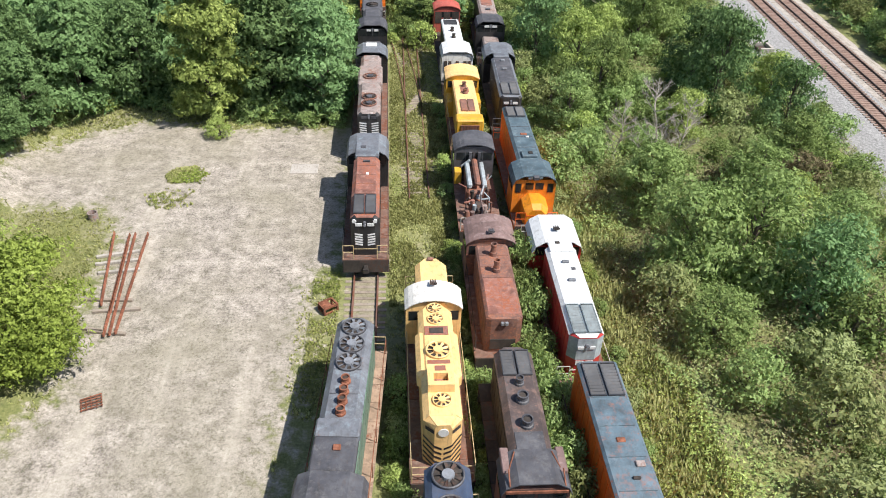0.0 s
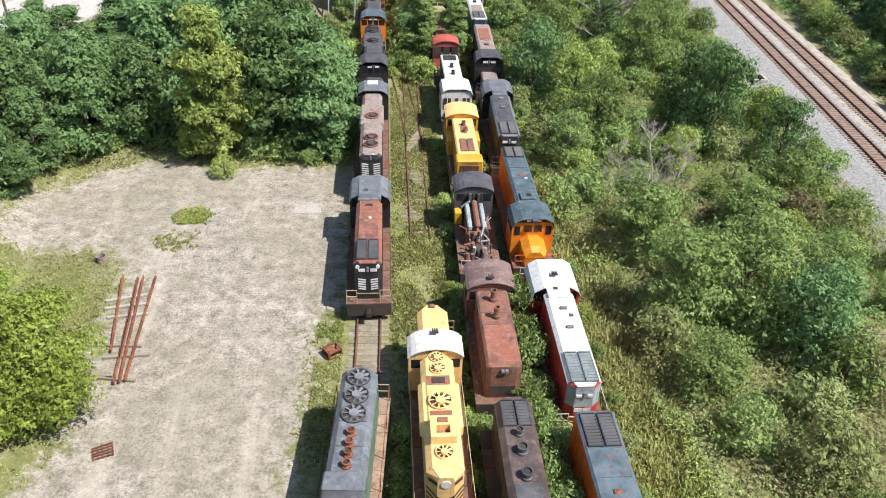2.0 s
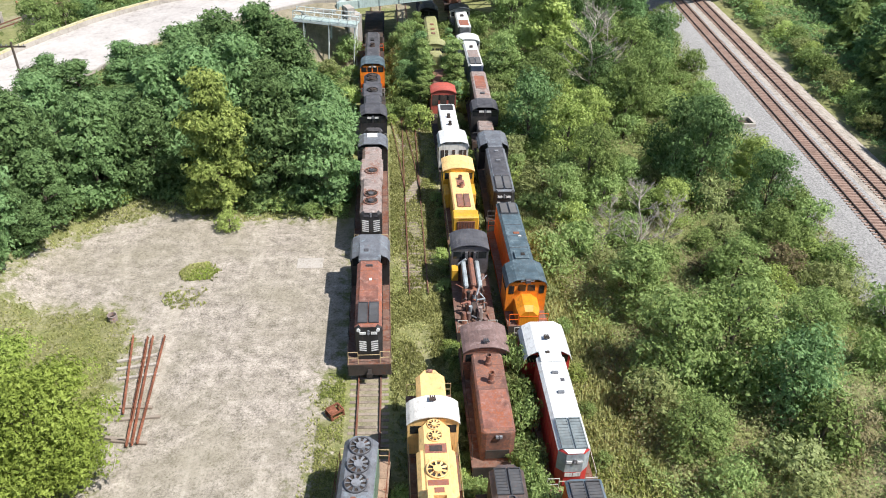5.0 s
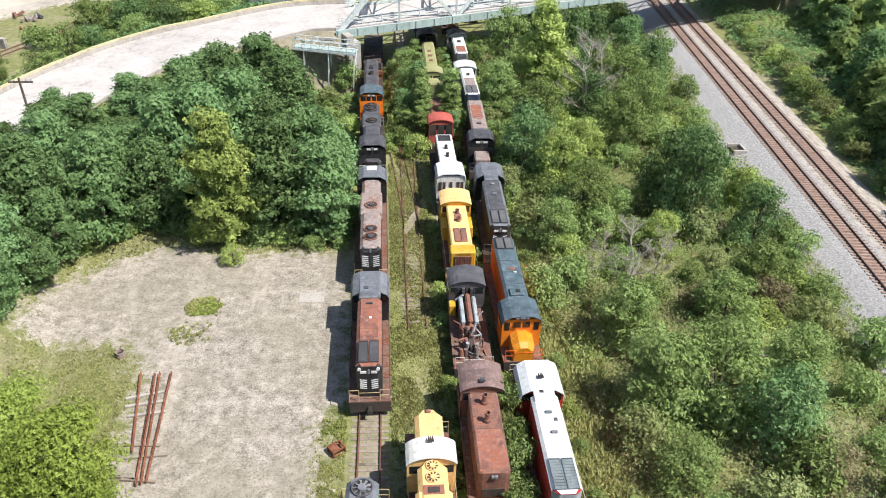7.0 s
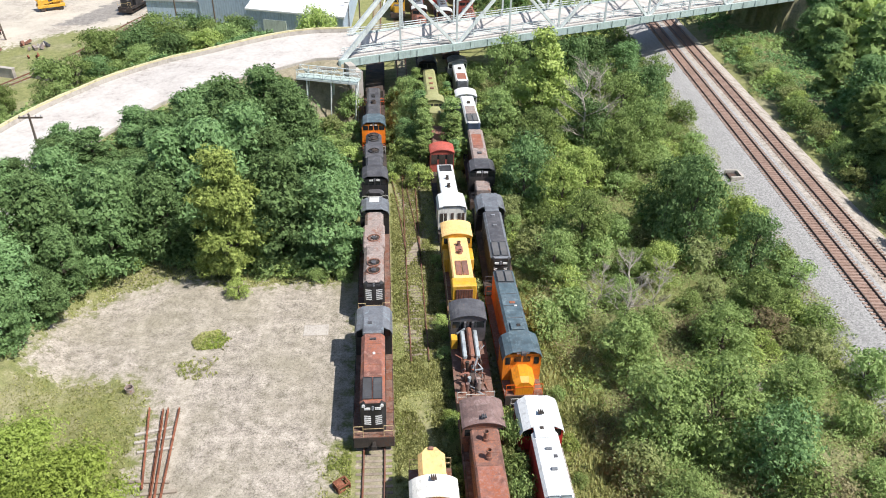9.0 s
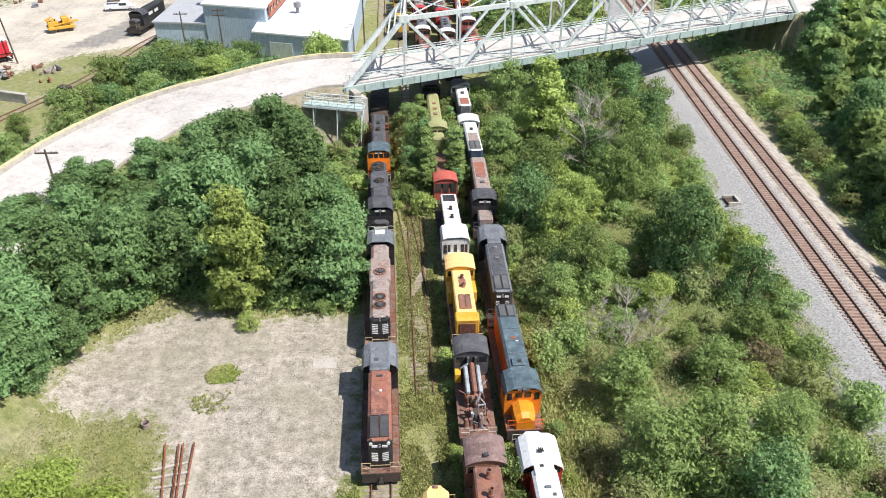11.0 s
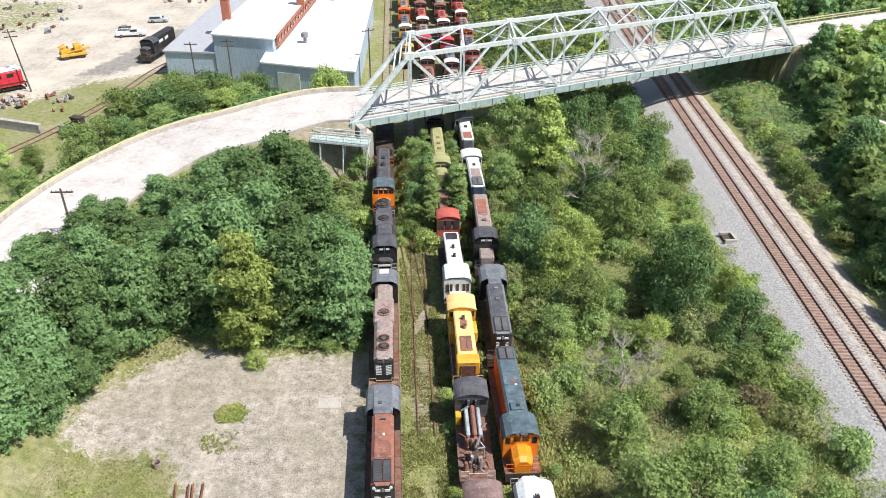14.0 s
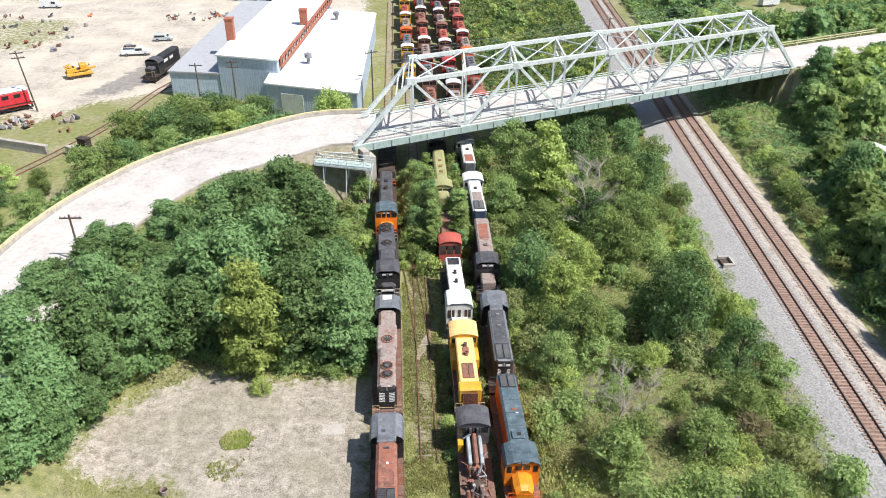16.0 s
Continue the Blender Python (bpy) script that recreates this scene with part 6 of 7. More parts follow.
for nm, mt, bx in (("chassis", YELLOW2, (-1.2, 1.2, -2.6, 2.6, 0.7, 1.3)), ("engine_box", YELLOW2, (-1.0, 1.0, -2.4, -0.4, 1.3, 2.3)), ("operator_cab", YELLOW2, (-0.9, 0.9, 0.4, 1.8, 1.3, 2.9)), ("boom", YELLOW2, (-0.25, 0.25, 1.8, 3.6, 1.6, 2.0)), ("tank", UNDER, (-0.6, 0.6, -0.4, 0.4, 1.3, 1.9))):
    bm = bmesh.new()
    box(bm, *bx)
    part(nm, softened(bm, 0.06), mt, mach)
for x_, y_, dx_, dy_, z_ in ((-1.1, -1.2, 0.5, 3.4, 1.5), (1.1, -1.2, 0.4, 3.2, 1.6), (-0.9, 2.4, 1.8, 0.1, 2.1), (0.7, -2.7, 0.2, 1.6, 2.4), (-0.7, -2.7, -0.3, 1.5, 2.4)):
    bm = bmesh.new()
    beam(bm, Vector((x_, y_, z_)), Vector((x_ + dx_ * 0.4, y_ + dy_, z_ + 0.5)), 0.22, 0.22)
    part("hydraulic_arm", bm, YELLOW2, mach)
for y_ in (-1.9, -0.9):
    bm = bmesh.new()
    cyl(bm, 0.3, y_, 2.3, 2.75, 0.14, 0.12, 10)
    part("exhaust_pipe", bm, UNDER, mach)
bm = bmesh.new()
box(bm, -0.75, 0.75, 1.79, 1.83, 1.9, 2.7)
part("window", bm, GLASS, mach)
for yy in (-1.7, 1.7):
    for sx in (-1.0, 1.0):
        w_ = part("wheel", WHEEL, None, mach)
        w_.location = (sx, yy, 0.5)
for p, q_ in (((-73.0, 122.6), (-61.4, 118.3)), ((-58.1, 118.2), (-49.7, 114.2))):
    d = Vector((q_[0] - p[0], q_[1] - p[1], 0))
    bm = bmesh.new()
    box(bm, 0, d.length, -0.3, 0.3, -0.3, 1.5)
    box(bm, -0.05, d.length + 0.05, -0.38, 0.38, 1.5, 1.65)
    wl = new("retaining_wall", mesh_of(bm, "retaining_wall", CONC))
    wl.matrix_world = pose(p[0], p[1], 0, 0, 0, math.degrees(math.atan2(d.y, d.x)))
    tagged(wl, "grey concrete retaining wall beside the spur", "wall", kind="structure")
bm = bmesh.new()
box(bm, -1.0, 1.0, -0.6, 0.6, 0, 1.9)
box(bm, -1.1, 1.1, -0.7, 0.7, 1.9, 2.05)
rb = new("relay_cabinet", mesh_of(softened(bm, 0.03), "relay_cabinet", UNDER))
rb.matrix_world = pose(-56.0, 120.6, 0, 0, 0, -25)
tagged(rb, "dark steel relay cabinet beside the spur", "cabinet")
# spur into the far yard
spur = thing("railway_track", "rusty spur curving into the far yard", "track", kind="structure")
sp = smooth_line(((-72, 96), (-66, 106), (-60, 118.5), (-55, 133), (-51, 152), (-44, 168)), 2.5)
for s_ in (-0.755, 0.755):
    bm = bmesh.new()
    ribbon(bm, sp, ((s_ - 0.05, 0.2), (s_ + 0.05, 0.2), (s_ + 0.06, 0.02), (s_ - 0.06, 0.02)), lambda x, y: max(0.0, ground_z(x, y)))
    part("rail", bm, RAILST, spur)
for a_, b_ in zip(sp, sp[1:]):
    for f in (0.1, 0.35, 0.6, 0.85):
        t = new("tie", TIE)
        t.parent = spur
        pp = a_ + (b_ - a_) * f
        t.location, t.rotation_euler = (pp[0], pp[1], max(0.0, ground_z(pp[0], pp[1]))), (0, 0, math.atan2(b_[1] - a_[1], b_[0] - a_[0]) - math.pi / 2)
# scrap about the far yard
rr = random.Random(9)
for i in range(70):
    x, y = (rr.uniform(-66, -40), rr.uniform(207, 216)) if i < 26 else (rr.uniform(-118, -84), rr.uniform(176, 216)) if i < 56 else (rr.uniform(-76, -62), rr.uniform(128, 136))
    l = rr.uniform(0.4, 1.3)
    k_ = i % 7
    ob = thing("scrap_heap", ("rusty heap of scrap iron", "pale heap of broken concrete", "dark heap of machine parts")[(0, 0, 2, 1, 2, 0, 0)[k_]] + " in the far yard", "scrap", pose(x, y, 0), "scrap in the far yard")
    for _ in range(3):
        bm = bmesh.new()
        p = Vector((rr.uniform(-l, l), rr.uniform(-l, l), rr.uniform(0.1, 0.3)))
        beam(bm, p, p + Vector((rr.uniform(-l, l), rr.uniform(-l, l), rr.uniform(0.0, 0.7))), rr.uniform(0.2, 0.7), rr.uniform(0.2, 0.6))
        part("scrap_piece", bm, (RUSTROOF, STACKRUST if i % 4 == 0 else DECK, DARKROOF, CONC, STEEL, ORANGE if i % 5 == 0 else DECK, TANROOF)[k_], ob)

# ---- vegetation ----
rng = np.random.default_rng(5)


def leaf_mesh(name, blobs, count, size, material, flat=0.0, droop=0.2):
    """Loose leaf sprays over the upper outsides of blobs (x, y, z, r)."""
    w = np.array([b[3] ** 2 for b in blobs])
    count = int(count * 1.3)
    which = rng.choice(len(blobs), count, p=w / w.sum())
    B = np.array(blobs)[which]
    d = rng.normal(size=(count, 3))
    d[:, 2] = np.where(d[:, 2] < 0, d[:, 2] * 0.45, d[:, 2])
    d /= np.linalg.norm(d, axis=1)[:, None]
    ripple = 1 + 0.28 * np.sin(d[:, 0] * 5 + B[:, 0] * 3) * np.sin(d[:, 1] * 5 + B[:, 1] * 3)
    rad = B[:, 3] * ripple * (0.42 + 0.86 * rng.random(count) ** 0.85)
    c = B[:, :3] + d * rad[:, None] * np.array([1.16, 1.16, 0.56])
    nrm = d * 0.95 + rng.normal(size=(count, 3)) * 0.55
    nrm[:, 2] += 0.5 + flat
    nrm /= np.linalg.norm(nrm, axis=1)[:, None]
    t = np.cross(nrm, rng.normal(size=(count, 3)))
    t /= np.linalg.norm(t, axis=1)[:, None]
    s = np.cross(nrm, t)
    L = size * (0.6 + 0.8 * rng.random(count))[:, None]
    W = L * (0.2 + 0.2 * rng.random(count))[:, None]
    dz = np.array([0, 0, -1.0]) * L * droop
    L, W = L * 1.15, W * 1.5
    v = np.stack([c - t * L * 0.45 + s * W, c + t * L * 0.75 + dz, c - t * L * 0.45 - s * W], 1).reshape(-1, 3)
    me = bpy.data.meshes.new(name)
    me.from_pydata(v.tolist(), [], np.arange(count * 3).reshape(-1, 3).tolist())
    me.materials.append(material)
    return me


def crown_blobs(r, h0, h1, n, shape="round"):
    out = []
    for i in range(n):
        f = (i + 0.5) / n
        z = h0 + (h1 - h0) * f
        lim = r * (math.sqrt(max(0.05, 1 - (2 * f - 0.75) ** 2 / 1.6)) if shape == "round" else min(1.0, 0.55 + 1.6 * f) * (1.0 - max(0.0, f - 0.35) * 1.25))
        a = i * 2.4 + rng.uniform(-0.5, 0.5)
        q = lim * (0.3 + 0.62 * rng.random() ** 0.7)
        out.append((q * math.cos(a), q * math.sin(a), z + rng.uniform(-0.04, 0.04) * (h1 - h0), r * (0.14 + 0.3 * rng.random() ** 1.6)))
    return out


def trunk_mesh(r, h, blobs):
    bm = bmesh.new()
    tube(bm, (0, 0, -0.3), (0.1, 0.05, h * 0.5), r, r * 0.7, 8)
    tube(bm, (0.1, 0.05, h * 0.5), (0.0, 0.1, h * 0.9), r * 0.7, r * 0.2, 8)
    for b in blobs[::2]:
        zs = min(h * 0.75, max(h * 0.2, b[2] - 1.5))
        tube(bm, (0.05, 0.05, zs), b[:3], r * 0.35, r * 0.08, 3)
    return mesh_of(bm, "trunk", BARK)


def tree_kind(r, h0, h1, n, leaves, size, mat_i, shape="round"):
    bl = crown_blobs(r, h0, h1, n, shape)
    return trunk_mesh(0.035 * h1 * 0.55 + 0.05, h1, bl), leaf_mesh("crown", bl, leaves, size, LEAF[mat_i])


FAR = [tree_kind(3.4, 0.6, 9.0, 32, 1150, 1.05, i) for i in (0, 2, 1)]
BIG = [tree_kind(3.6, 0.9, 10.5, 60, 6300, 0.37, 0, "tall") for _ in range(4)]
YEL = [tree_kind(2.6, 0.8, 9.0, 48, 7500, 0.3, 1, "tall") for _ in range(2)]
MID = [tree_kind(2.6, 0.6, 5.6, 40, 5400, 0.2, i) for i in (2, 0, 2, 1, 3)]
SLIM = [tree_kind(1.35, 0.3, 7.0, 30, 4000, 0.17, i, "tall") for i in (2, 0)]
SHRUB = [tree_kind(1.5, 0.2, 2.3, 22, 1600, 0.16, i) for i in (2, 3, 2, 1, 3, 4)]
placed = {"n": 0}
distant = []


def plant(kind, x, y, s=1.0, sz=1.0, label="", name="tree", group=""):
    tm, cm = kind
    t = thing(name, label, "tree" if name == "tree" else "bush", Matrix.LocRotScale((x, y, ground_z(x, y) - 0.05), Euler((rng.uniform(-.05, .05), rng.uniform(-.05, .05), rng.uniform(0, 6.28))), (s, s, s * sz)), group)
    part("trunk", tm, None, t)
    part("crown", cm, None, t)
    placed["n"] += 1
    return t


def rnd(a, b):
    return float(rng.uniform(a, b))


# wood behind the yard
wood = "broad green locust tree in dense summer leaf"
edge = [(-7.6, 61.5, 0.95), (-12.2, 63, 1.12), (-9.4, 67.5, 1.05), (-24.0, 64.5, 0.88), (-29, 62, 1.0), (-33, 58.5, 0.92), (-36.5, 54, 0.85), (-37, 48.5, 0.8), (-36, 43.5, 0.8), (-20.2, 68.5, 0.85), (-40.5, 50, 0.75), (-38, 58, 0.75), (-33.5, 66, 0.85), (-33.4, 50.3, 0.8), (-31.0, 56.2, 0.7), (-34.2, 45.0, 0.78), (-37.0, 39.5, 0.75), (-32.6, 47.2, 0.6), (-31.4, 52.0, 0.55), (-40.5, 42, 0.75), (-42, 36, 0.6)]
for x, y, s in edge:
    plant(BIG[placed["n"] % 4], x, y, s, 1.0, wood, group="wood behind the yard")
for gx in range(7):
    for gy in range(6):
        x, y = -8.5 - gx * 5.2 + rnd(-1.6, 1.6), 68 + gy * 5.2 + rnd(-1.6, 1.6)
        d, a = polyline_dist(x, y, ROADLINE)
        if d > 10.5 and y < 91 and ground_z(x, y) < 5.0 and not (x > -14 and y > 77):
            plant(BIG[placed["n"] % 4], x, y, rnd(0.85, 1.15), rnd(0.72, 1.14) * (1.0 if d > 18 else 0.75 if d > 14 else 0.5), wood, group="wood behind the yard")
plant(YEL[0], -17.0, 60.6, 1.3, 1.12, "tall yellow-green poplar at the wood's edge", group="wood behind the yard")
plant(YEL[1], -15.4, 64.5, 0.85, 0.95, "yellow-green young tree in the wood", group="wood behind the yard")
for i, (x, y) in enumerate(((-6.5, 59.5), (-9, 58.9), (-11.5, 59.8), (-13.8, 60.0), (-20.2, 61.2), (-26.5, 62.3), (-30.5, 59), (-33.4, 56.2), (-35.6, 52), (-36.6, 47.5), (-38, 44))):
    x, y = x + rnd(-0.5, 0.5), y + rnd(-0.4, 0.6)
    plant(SHRUB[(0, 2, 3)[i % 3]], x, y, rnd(0.6, 1.1), 0.9, "leafy green bush at the wood's edge", "bush", "bushes along the wood")
plant(SHRUB[3], -15.9, 56.9, 0.75, 1.1, "small bright green sapling at the yard's edge", "bush")
# big pale bush on the west side of the yard
LEAF.append(LIMEM)
LIME = tree_kind(3.2, 0.5, 6.4, 70, 15000, 0.18, 5)
plant(LIME, -21.5, 29.4, 1.12, 1.02, "large lime-green willow bush beside the gravel yard")
plant(LIME, -26.5, 33.5, 1.0, 0.9, "large lime-green willow bush beside the gravel yard")
plant(LIME, -25.0, 24.0, 0.9, 0.8, "large lime-green willow bush beside the gravel yard")

# thicket between the yard and the main line
scrub = "untidy green shrub in a dense thicket"
young = "young green tree rising from the thicket"
for x, y, k, s, sz in (
    (17.5, 44, 0, 1.0, 1.05), (22, 36.5, 2, 1.2, 1.1), (17.6, 36, 0, 1.15, 1.1), (28.5, 61, 1, 1.15, 1.5), (34.5, 58, 1, 0.95, 1.3), (28, 66, 1, 1.1, 1.3),
    (24.8, 33, 1, 1.0, 1.15), (18, 62, 2, 1.0, 1.3), (14.5, 58, 2, 0.85, 1.1), (24.5, 57.5, 3, 0.8, 0.9), (13.8, 73, 1, 1.1, 1.35), (17.5, 70, 3, 1.0, 1.2),
    (25, 103, 1, 1.2, 1.5), (17, 84, 2, 1.1, 1.2), (33.5, 72, 1, 1.0, 1.2), (36.5, 66, 3, 0.85, 1.1), (30, 84, 2, 1.1, 1.3),
    (26, 78, 0, 1.1, 1.3), (36, 100, 1, 1.1, 1.3), (31, 95, 2, 1.1, 1.2), (40, 108, 2, 1.0, 1.2), (17.6, 30.0, 2, 0.8, 0.85), (30, 40, 2, 0.85, 0.9),
    (16, 106, 2, 1.2, 1.4), (30, 112, 1, 1.2, 1.2), (38, 118, 1, 1.0, 1.1), (21, 75, 3, 0.9, 1.2), (25, 88, 1, 1.0, 1.2), (13.4, 92, 0, 1.0, 1.2),
    (26.5, 46, 2, 0.95, 0.9), (31.5, 51, 0, 0.9, 1.0)):
    plant(MID[k], x, y, s, sz, young, group="young trees in the thicket")
plant(YEL[1], 19.6, 94.6, 1.45, 1.03, "tall yellow-green tree in the thicket", group="young trees in the thicket")
n = 0
for gx in range(11):
    for gy in range(30):
        x, y = 12.6 + gx * 3.1 + rnd(-1.3, 1.3), 9 + gy * 3.6 + rnd(-1.4, 1.4)
        if x > mainline_x(y) - (4.4 if y < 72 else 6.0) or (x < 15.6 and y < 46) or rng.random() < 0.4 or n > 165:
            continue
        k = (0, 1, 2, 4, 1, 0, 2, 3, 5)[n % 9] if y < 55 else (0, 2, 1, 3, 0, 2)[n % 6]
        lab = "russet dry shrub in the thicket" if k == 5 else scrub
        plant(SHRUB[k], x, y, rnd(0.8, 1.5), rnd(0.8, 1.2), lab, "bush", "shrubs in the thicket")
        n += 1


def undergrowth(name, test, x0, x1, y0, y1, count, size, mats, label, top):
    """A rolling mass of leaf sprays, its height a sum of smooth noise."""
    count = int(count * 1.3)
    pts, tops = [], []
    while len(pts) < count:
        x, y = rnd(x0, x1), rnd(y0, y1)
        if not test(x, y):
            continue
        h = top * (0.5 + 0.75 * noise.noise((x * 0.33, y * 0.33, 7.0)) + 0.4 * noise.noise((x * 1.1, y * 1.1, 2.0)))
        pts.append((x, y, ground_z(x, y) + max(0.15, h) * rnd(0.4, 1.05)))
    c = np.array(pts)
    nrm = rng.normal(size=(count, 3)) * 0.6
    nrm[:, 2] += 0.9
    nrm /= np.linalg.norm(nrm, axis=1)[:, None]
    t = np.cross(nrm, rng.normal(size=(count, 3)))
    t /= np.linalg.norm(t, axis=1)[:, None]
    s = np.cross(nrm, t)
    L = size * (0.6 + 0.8 * rng.random(count))[:, None]
    W = L * (0.2 + 0.18 * rng.random(count))[:, None]
    L, W = L * 1.15, W * 1.45
    v = np.stack([c - t * L * 0.45 + s * W, c + t * L * 0.75, c - t * L * 0.45 - s * W], 1).reshape(-1, 3)
    me = bpy.data.meshes.new(name)
    me.from_pydata(v.tolist(), [], np.arange(count * 3).reshape(-1, 3).tolist())
    for mm in mats:
        me.materials.append(mm)
    pick = [min(len(mats) - 1, max(0, int((0.5 + 0.9 * noise.noise((p[0] * 0.12, p[1] * 0.12, 11.0)) + rnd(-0.15, 0.15)) * len(mats)))) for p in pts]
    me.polygons.foreach_set("material_index", pick)
    tagged(new(name, me), label, "undergrowth", kind="stuff")


undergrowth("undergrowth", lambda x, y: math.hypot(x - cx, y - cy) > 2.6 and x < mainline_x(y) - 4.6 + min(1.9, max(0.0, (72 - y) * 0.06)) + 1.4 * noise.noise((0, y * 0.2, 5)) and x > 12.2 + 1.3 * noise.noise((0, y * 0.3, 0)) + max(0.0, min(1.7, (46 - y) * 0.12)), 12, 50, 6, 122, 170000, 0.155, (LEAF[3], LEAF[2], LEAF[4], LEAF[3], LEAF[2], LEAF[1]), "tangled green undergrowth of the thicket", 1.9)
undergrowth("undergrowth", lambda x, y: mainline_x(y) + 9.4 + 1.6 * noise.noise((0, y * 0.15, 8)) < x and polyline_dist(x, y, ROADRIGHT)[0] > 7.2, 52, 112, 35, 150, 60000, 0.42, (LEAF[0], LEAF[0], LEAF[2]), "green scrub covering the slope beyond the main line", 1.8)
undergrowth("undergrowth", lambda x, y: polyline_dist(x, y, ROADLINE)[0] > 7.6 and x < -5.5 and inside(x, y, WOOD), -56, -5, 34, 100, 50000, 0.36, (LEAF[0], LEAF[2], LEAF[0]), "dark green undergrowth beneath the wood", 1.7)
undergrowth("undergrowth", lambda x, y: 7.4 < polyline_dist(x, y, ROADLINE)[0] < 14 + 4 * noise.noise((x * 0.1, 0, 0)) and y > 104 + 0.35 * x * 0, -56, -11, 104, 136, 14000, 0.5, (LEAF[2], LEAF[0]), "scrub below the road", 1.8)
undergrowth("undergrowth", lambda x, y: 17 < x < mainline_x(y) - 5.5, 16, 60, 124, 270, 20000, 0.8, (LEAF[2], LEAF[0], LEAF[1]), "green scrub beyond the bridge", 2.2)
undergrowth("undergrowth", lambda x, y: mainline_x(y) + 9 < x and polyline_dist(x, y, ROADRIGHT)[0] > 7.5 and abs(x - 109) + abs(y - 215) > 14, 60, 140, 150, 235, 20000, 0.95, (LEAF[0], LEAF[2], LEAF[0]), "green scrub beyond the bridge", 2.4)
# growth between the trains
lush = "lush weedy shrub growing between the parked trains"
for x0, y0, y1, step, s0 in ((2.9, 18, 40, 1.2, 0.5), (6.65, 18, 38.2, 1.0, 0.85), (-0.9, 16, 27, 1.2, 0.52), (3.1, 40, 62, 2.2, 0.45), (6.7, 52, 92, 2.0, 0.55), (11.2, 22, 60, 4.4, 0.45), (2.0, 78, 106, 2.2, 0.9), (0.2, 82, 106, 2.2, 1.0), (-1.4, 80, 104, 2.6, 0.6), (7.2, 84, 112, 2.0, 0.95), (11.7, 60, 110, 3.4, 0.95), (-6.6, 62, 104, 3.4, 0.9)):
    y = y0
    while y < y1:
        plant(SHRUB[(0, 2, 3, 0, 1)[placed["n"] % 5]], x0 + rnd(-0.25, 0.25), y, s0 * rnd(0.75, 1.25), rnd(0.9, 1.3) * (1.35 if x0 == 6.65 else 1.0), lush, "bush", "weeds between the trains")
        y += step * rnd(0.7, 1.3)
for x, y in ((3.7, 26.8), (5.8, 26.7), (5.0, 26.9), (-12.5, 97.0), (-15.5, 98.0), (-9.5, 95.5), (-7.5, 98.5)):
    plant(SHRUB[placed["n"] % 3], x, y, 0.6 if y < 50 else 1.0, 1.0, lush, "bush", "weeds between the trains")
for x, y, s, sz in ((1.4, 92, 0.9, 1.25), (0.8, 86.5, 0.75, 1.1), (2.0, 98, 0.8, 1.4), (0.4, 103, 0.7, 1.2)):
    plant(MID[placed["n"] % 3], x, y, s, sz, "slender young tree between the tracks")
for i, (x, y, s, sz) in enumerate(((2.3, 82.5, 0.9, 0.75), (2.95, 85.0, 1.3, 0.8), (2.5, 90.5, 1.1, 1.0), (2.7, 95.5, 1.0, 1.0), (2.4, 101.0, 1.0, 1.0), (6.5, 82.6, 0.85, 0.7), (6.2, 84.4, 1.3, 0.75), (6.3, 87.8, 1.35, 0.8), (6.6, 92.6, 0.95, 0.75), (2.95, 88.4, 1.3, 0.8), (0.9, 83.6, 0.9, 0.6), (0.6, 88, 1.0, 0.7), (-0.6, 93, 0.9, 0.6), (6.9, 98, 0.8, 0.7), (7.1, 104, 0.8, 0.7))):
    plant(SLIM[i % 3 // 2], x, y, s, sz, "slender upright young tree between the tracks", group="young trees between the tracks")
# trees east of the main line and round the embankments
bank = "leafy tree on the far side of the main line"
y = 52.0
while y < 134:
    x = mainline_x(y) + 15.0 + max(0.0, y - 82) * 0.25 + rnd(-1.6, 2.4)
    if abs(x - 80) + abs(y - 112) > 11:
        plant(BIG[placed["n"] % 4] if rng.random() < 0.6 else FAR[1], x, y, rnd(0.7, 1.05), rnd(0.75, 1.0), bank, group="trees beyond the main line")
    y += rnd(3.0, 5.2)
for i in range(125):
    x, y = rnd(64, 108), rnd(40, 146)
    if abs(x - 80) + abs(y - 112) < 11 or x < mainline_x(y) + 18 + max(0.0, y - 82) * 0.25 or polyline_dist(x, y, ROADRIGHT)[0] < 9:
        continue
    m_ = (FAR[(0, 0, 1, 0, 2)[i % 5]], x, y, rnd(0.55, 0.95), rnd(0.75, 1.05))
    if x < 84:
        plant(*m_, bank, group="trees beyond the main line")
    else:
        distant.append(m_)
y = 48.0
while y < 132:
    plant(SHRUB[(0, 2, 3, 1)[placed["n"] % 4]], mainline_x(y) + 11.6 + rnd(-1.0, 1.6), y, rnd(0.8, 1.5), rnd(0.8, 1.2), "low green shrub beside the main line", "bush", "shrubs beside the main line")
    y += rnd(1.8, 4.4)
for i, (x, y) in enumerate(((-48, 101), (-46.5, 104), (-44, 108), (-42, 111), (-40.5, 114), (-38, 112.5), (-36.5, 116), (-34, 115), (-32, 118), (-30.5, 116.5), (-28, 119.5), (-26.5, 118), (-24, 121), (-35, 120), (-41, 118), (-56, 103), (-54, 97), (-60, 99), (-58, 91), (-63, 104), (-52, 90))):
    plant(MID[(0, 2, 1, 0, 3)[i % 5]], x + rnd(-1, 1), y + rnd(-1, 1), rnd(0.8, 1.15) * (0.75 if x < -50 else 1.0), rnd(0.9, 1.15), "green bushy tree below the road", group="trees on the embankment")
for i in range(24):
    x, y = rnd(17, 52), rnd(135, 260)
    if x < mainline_x(y) - 6:
        distant.append((FAR[i % 3], x, y, rnd(0.35, 0.6), rnd(0.8, 1.1)))
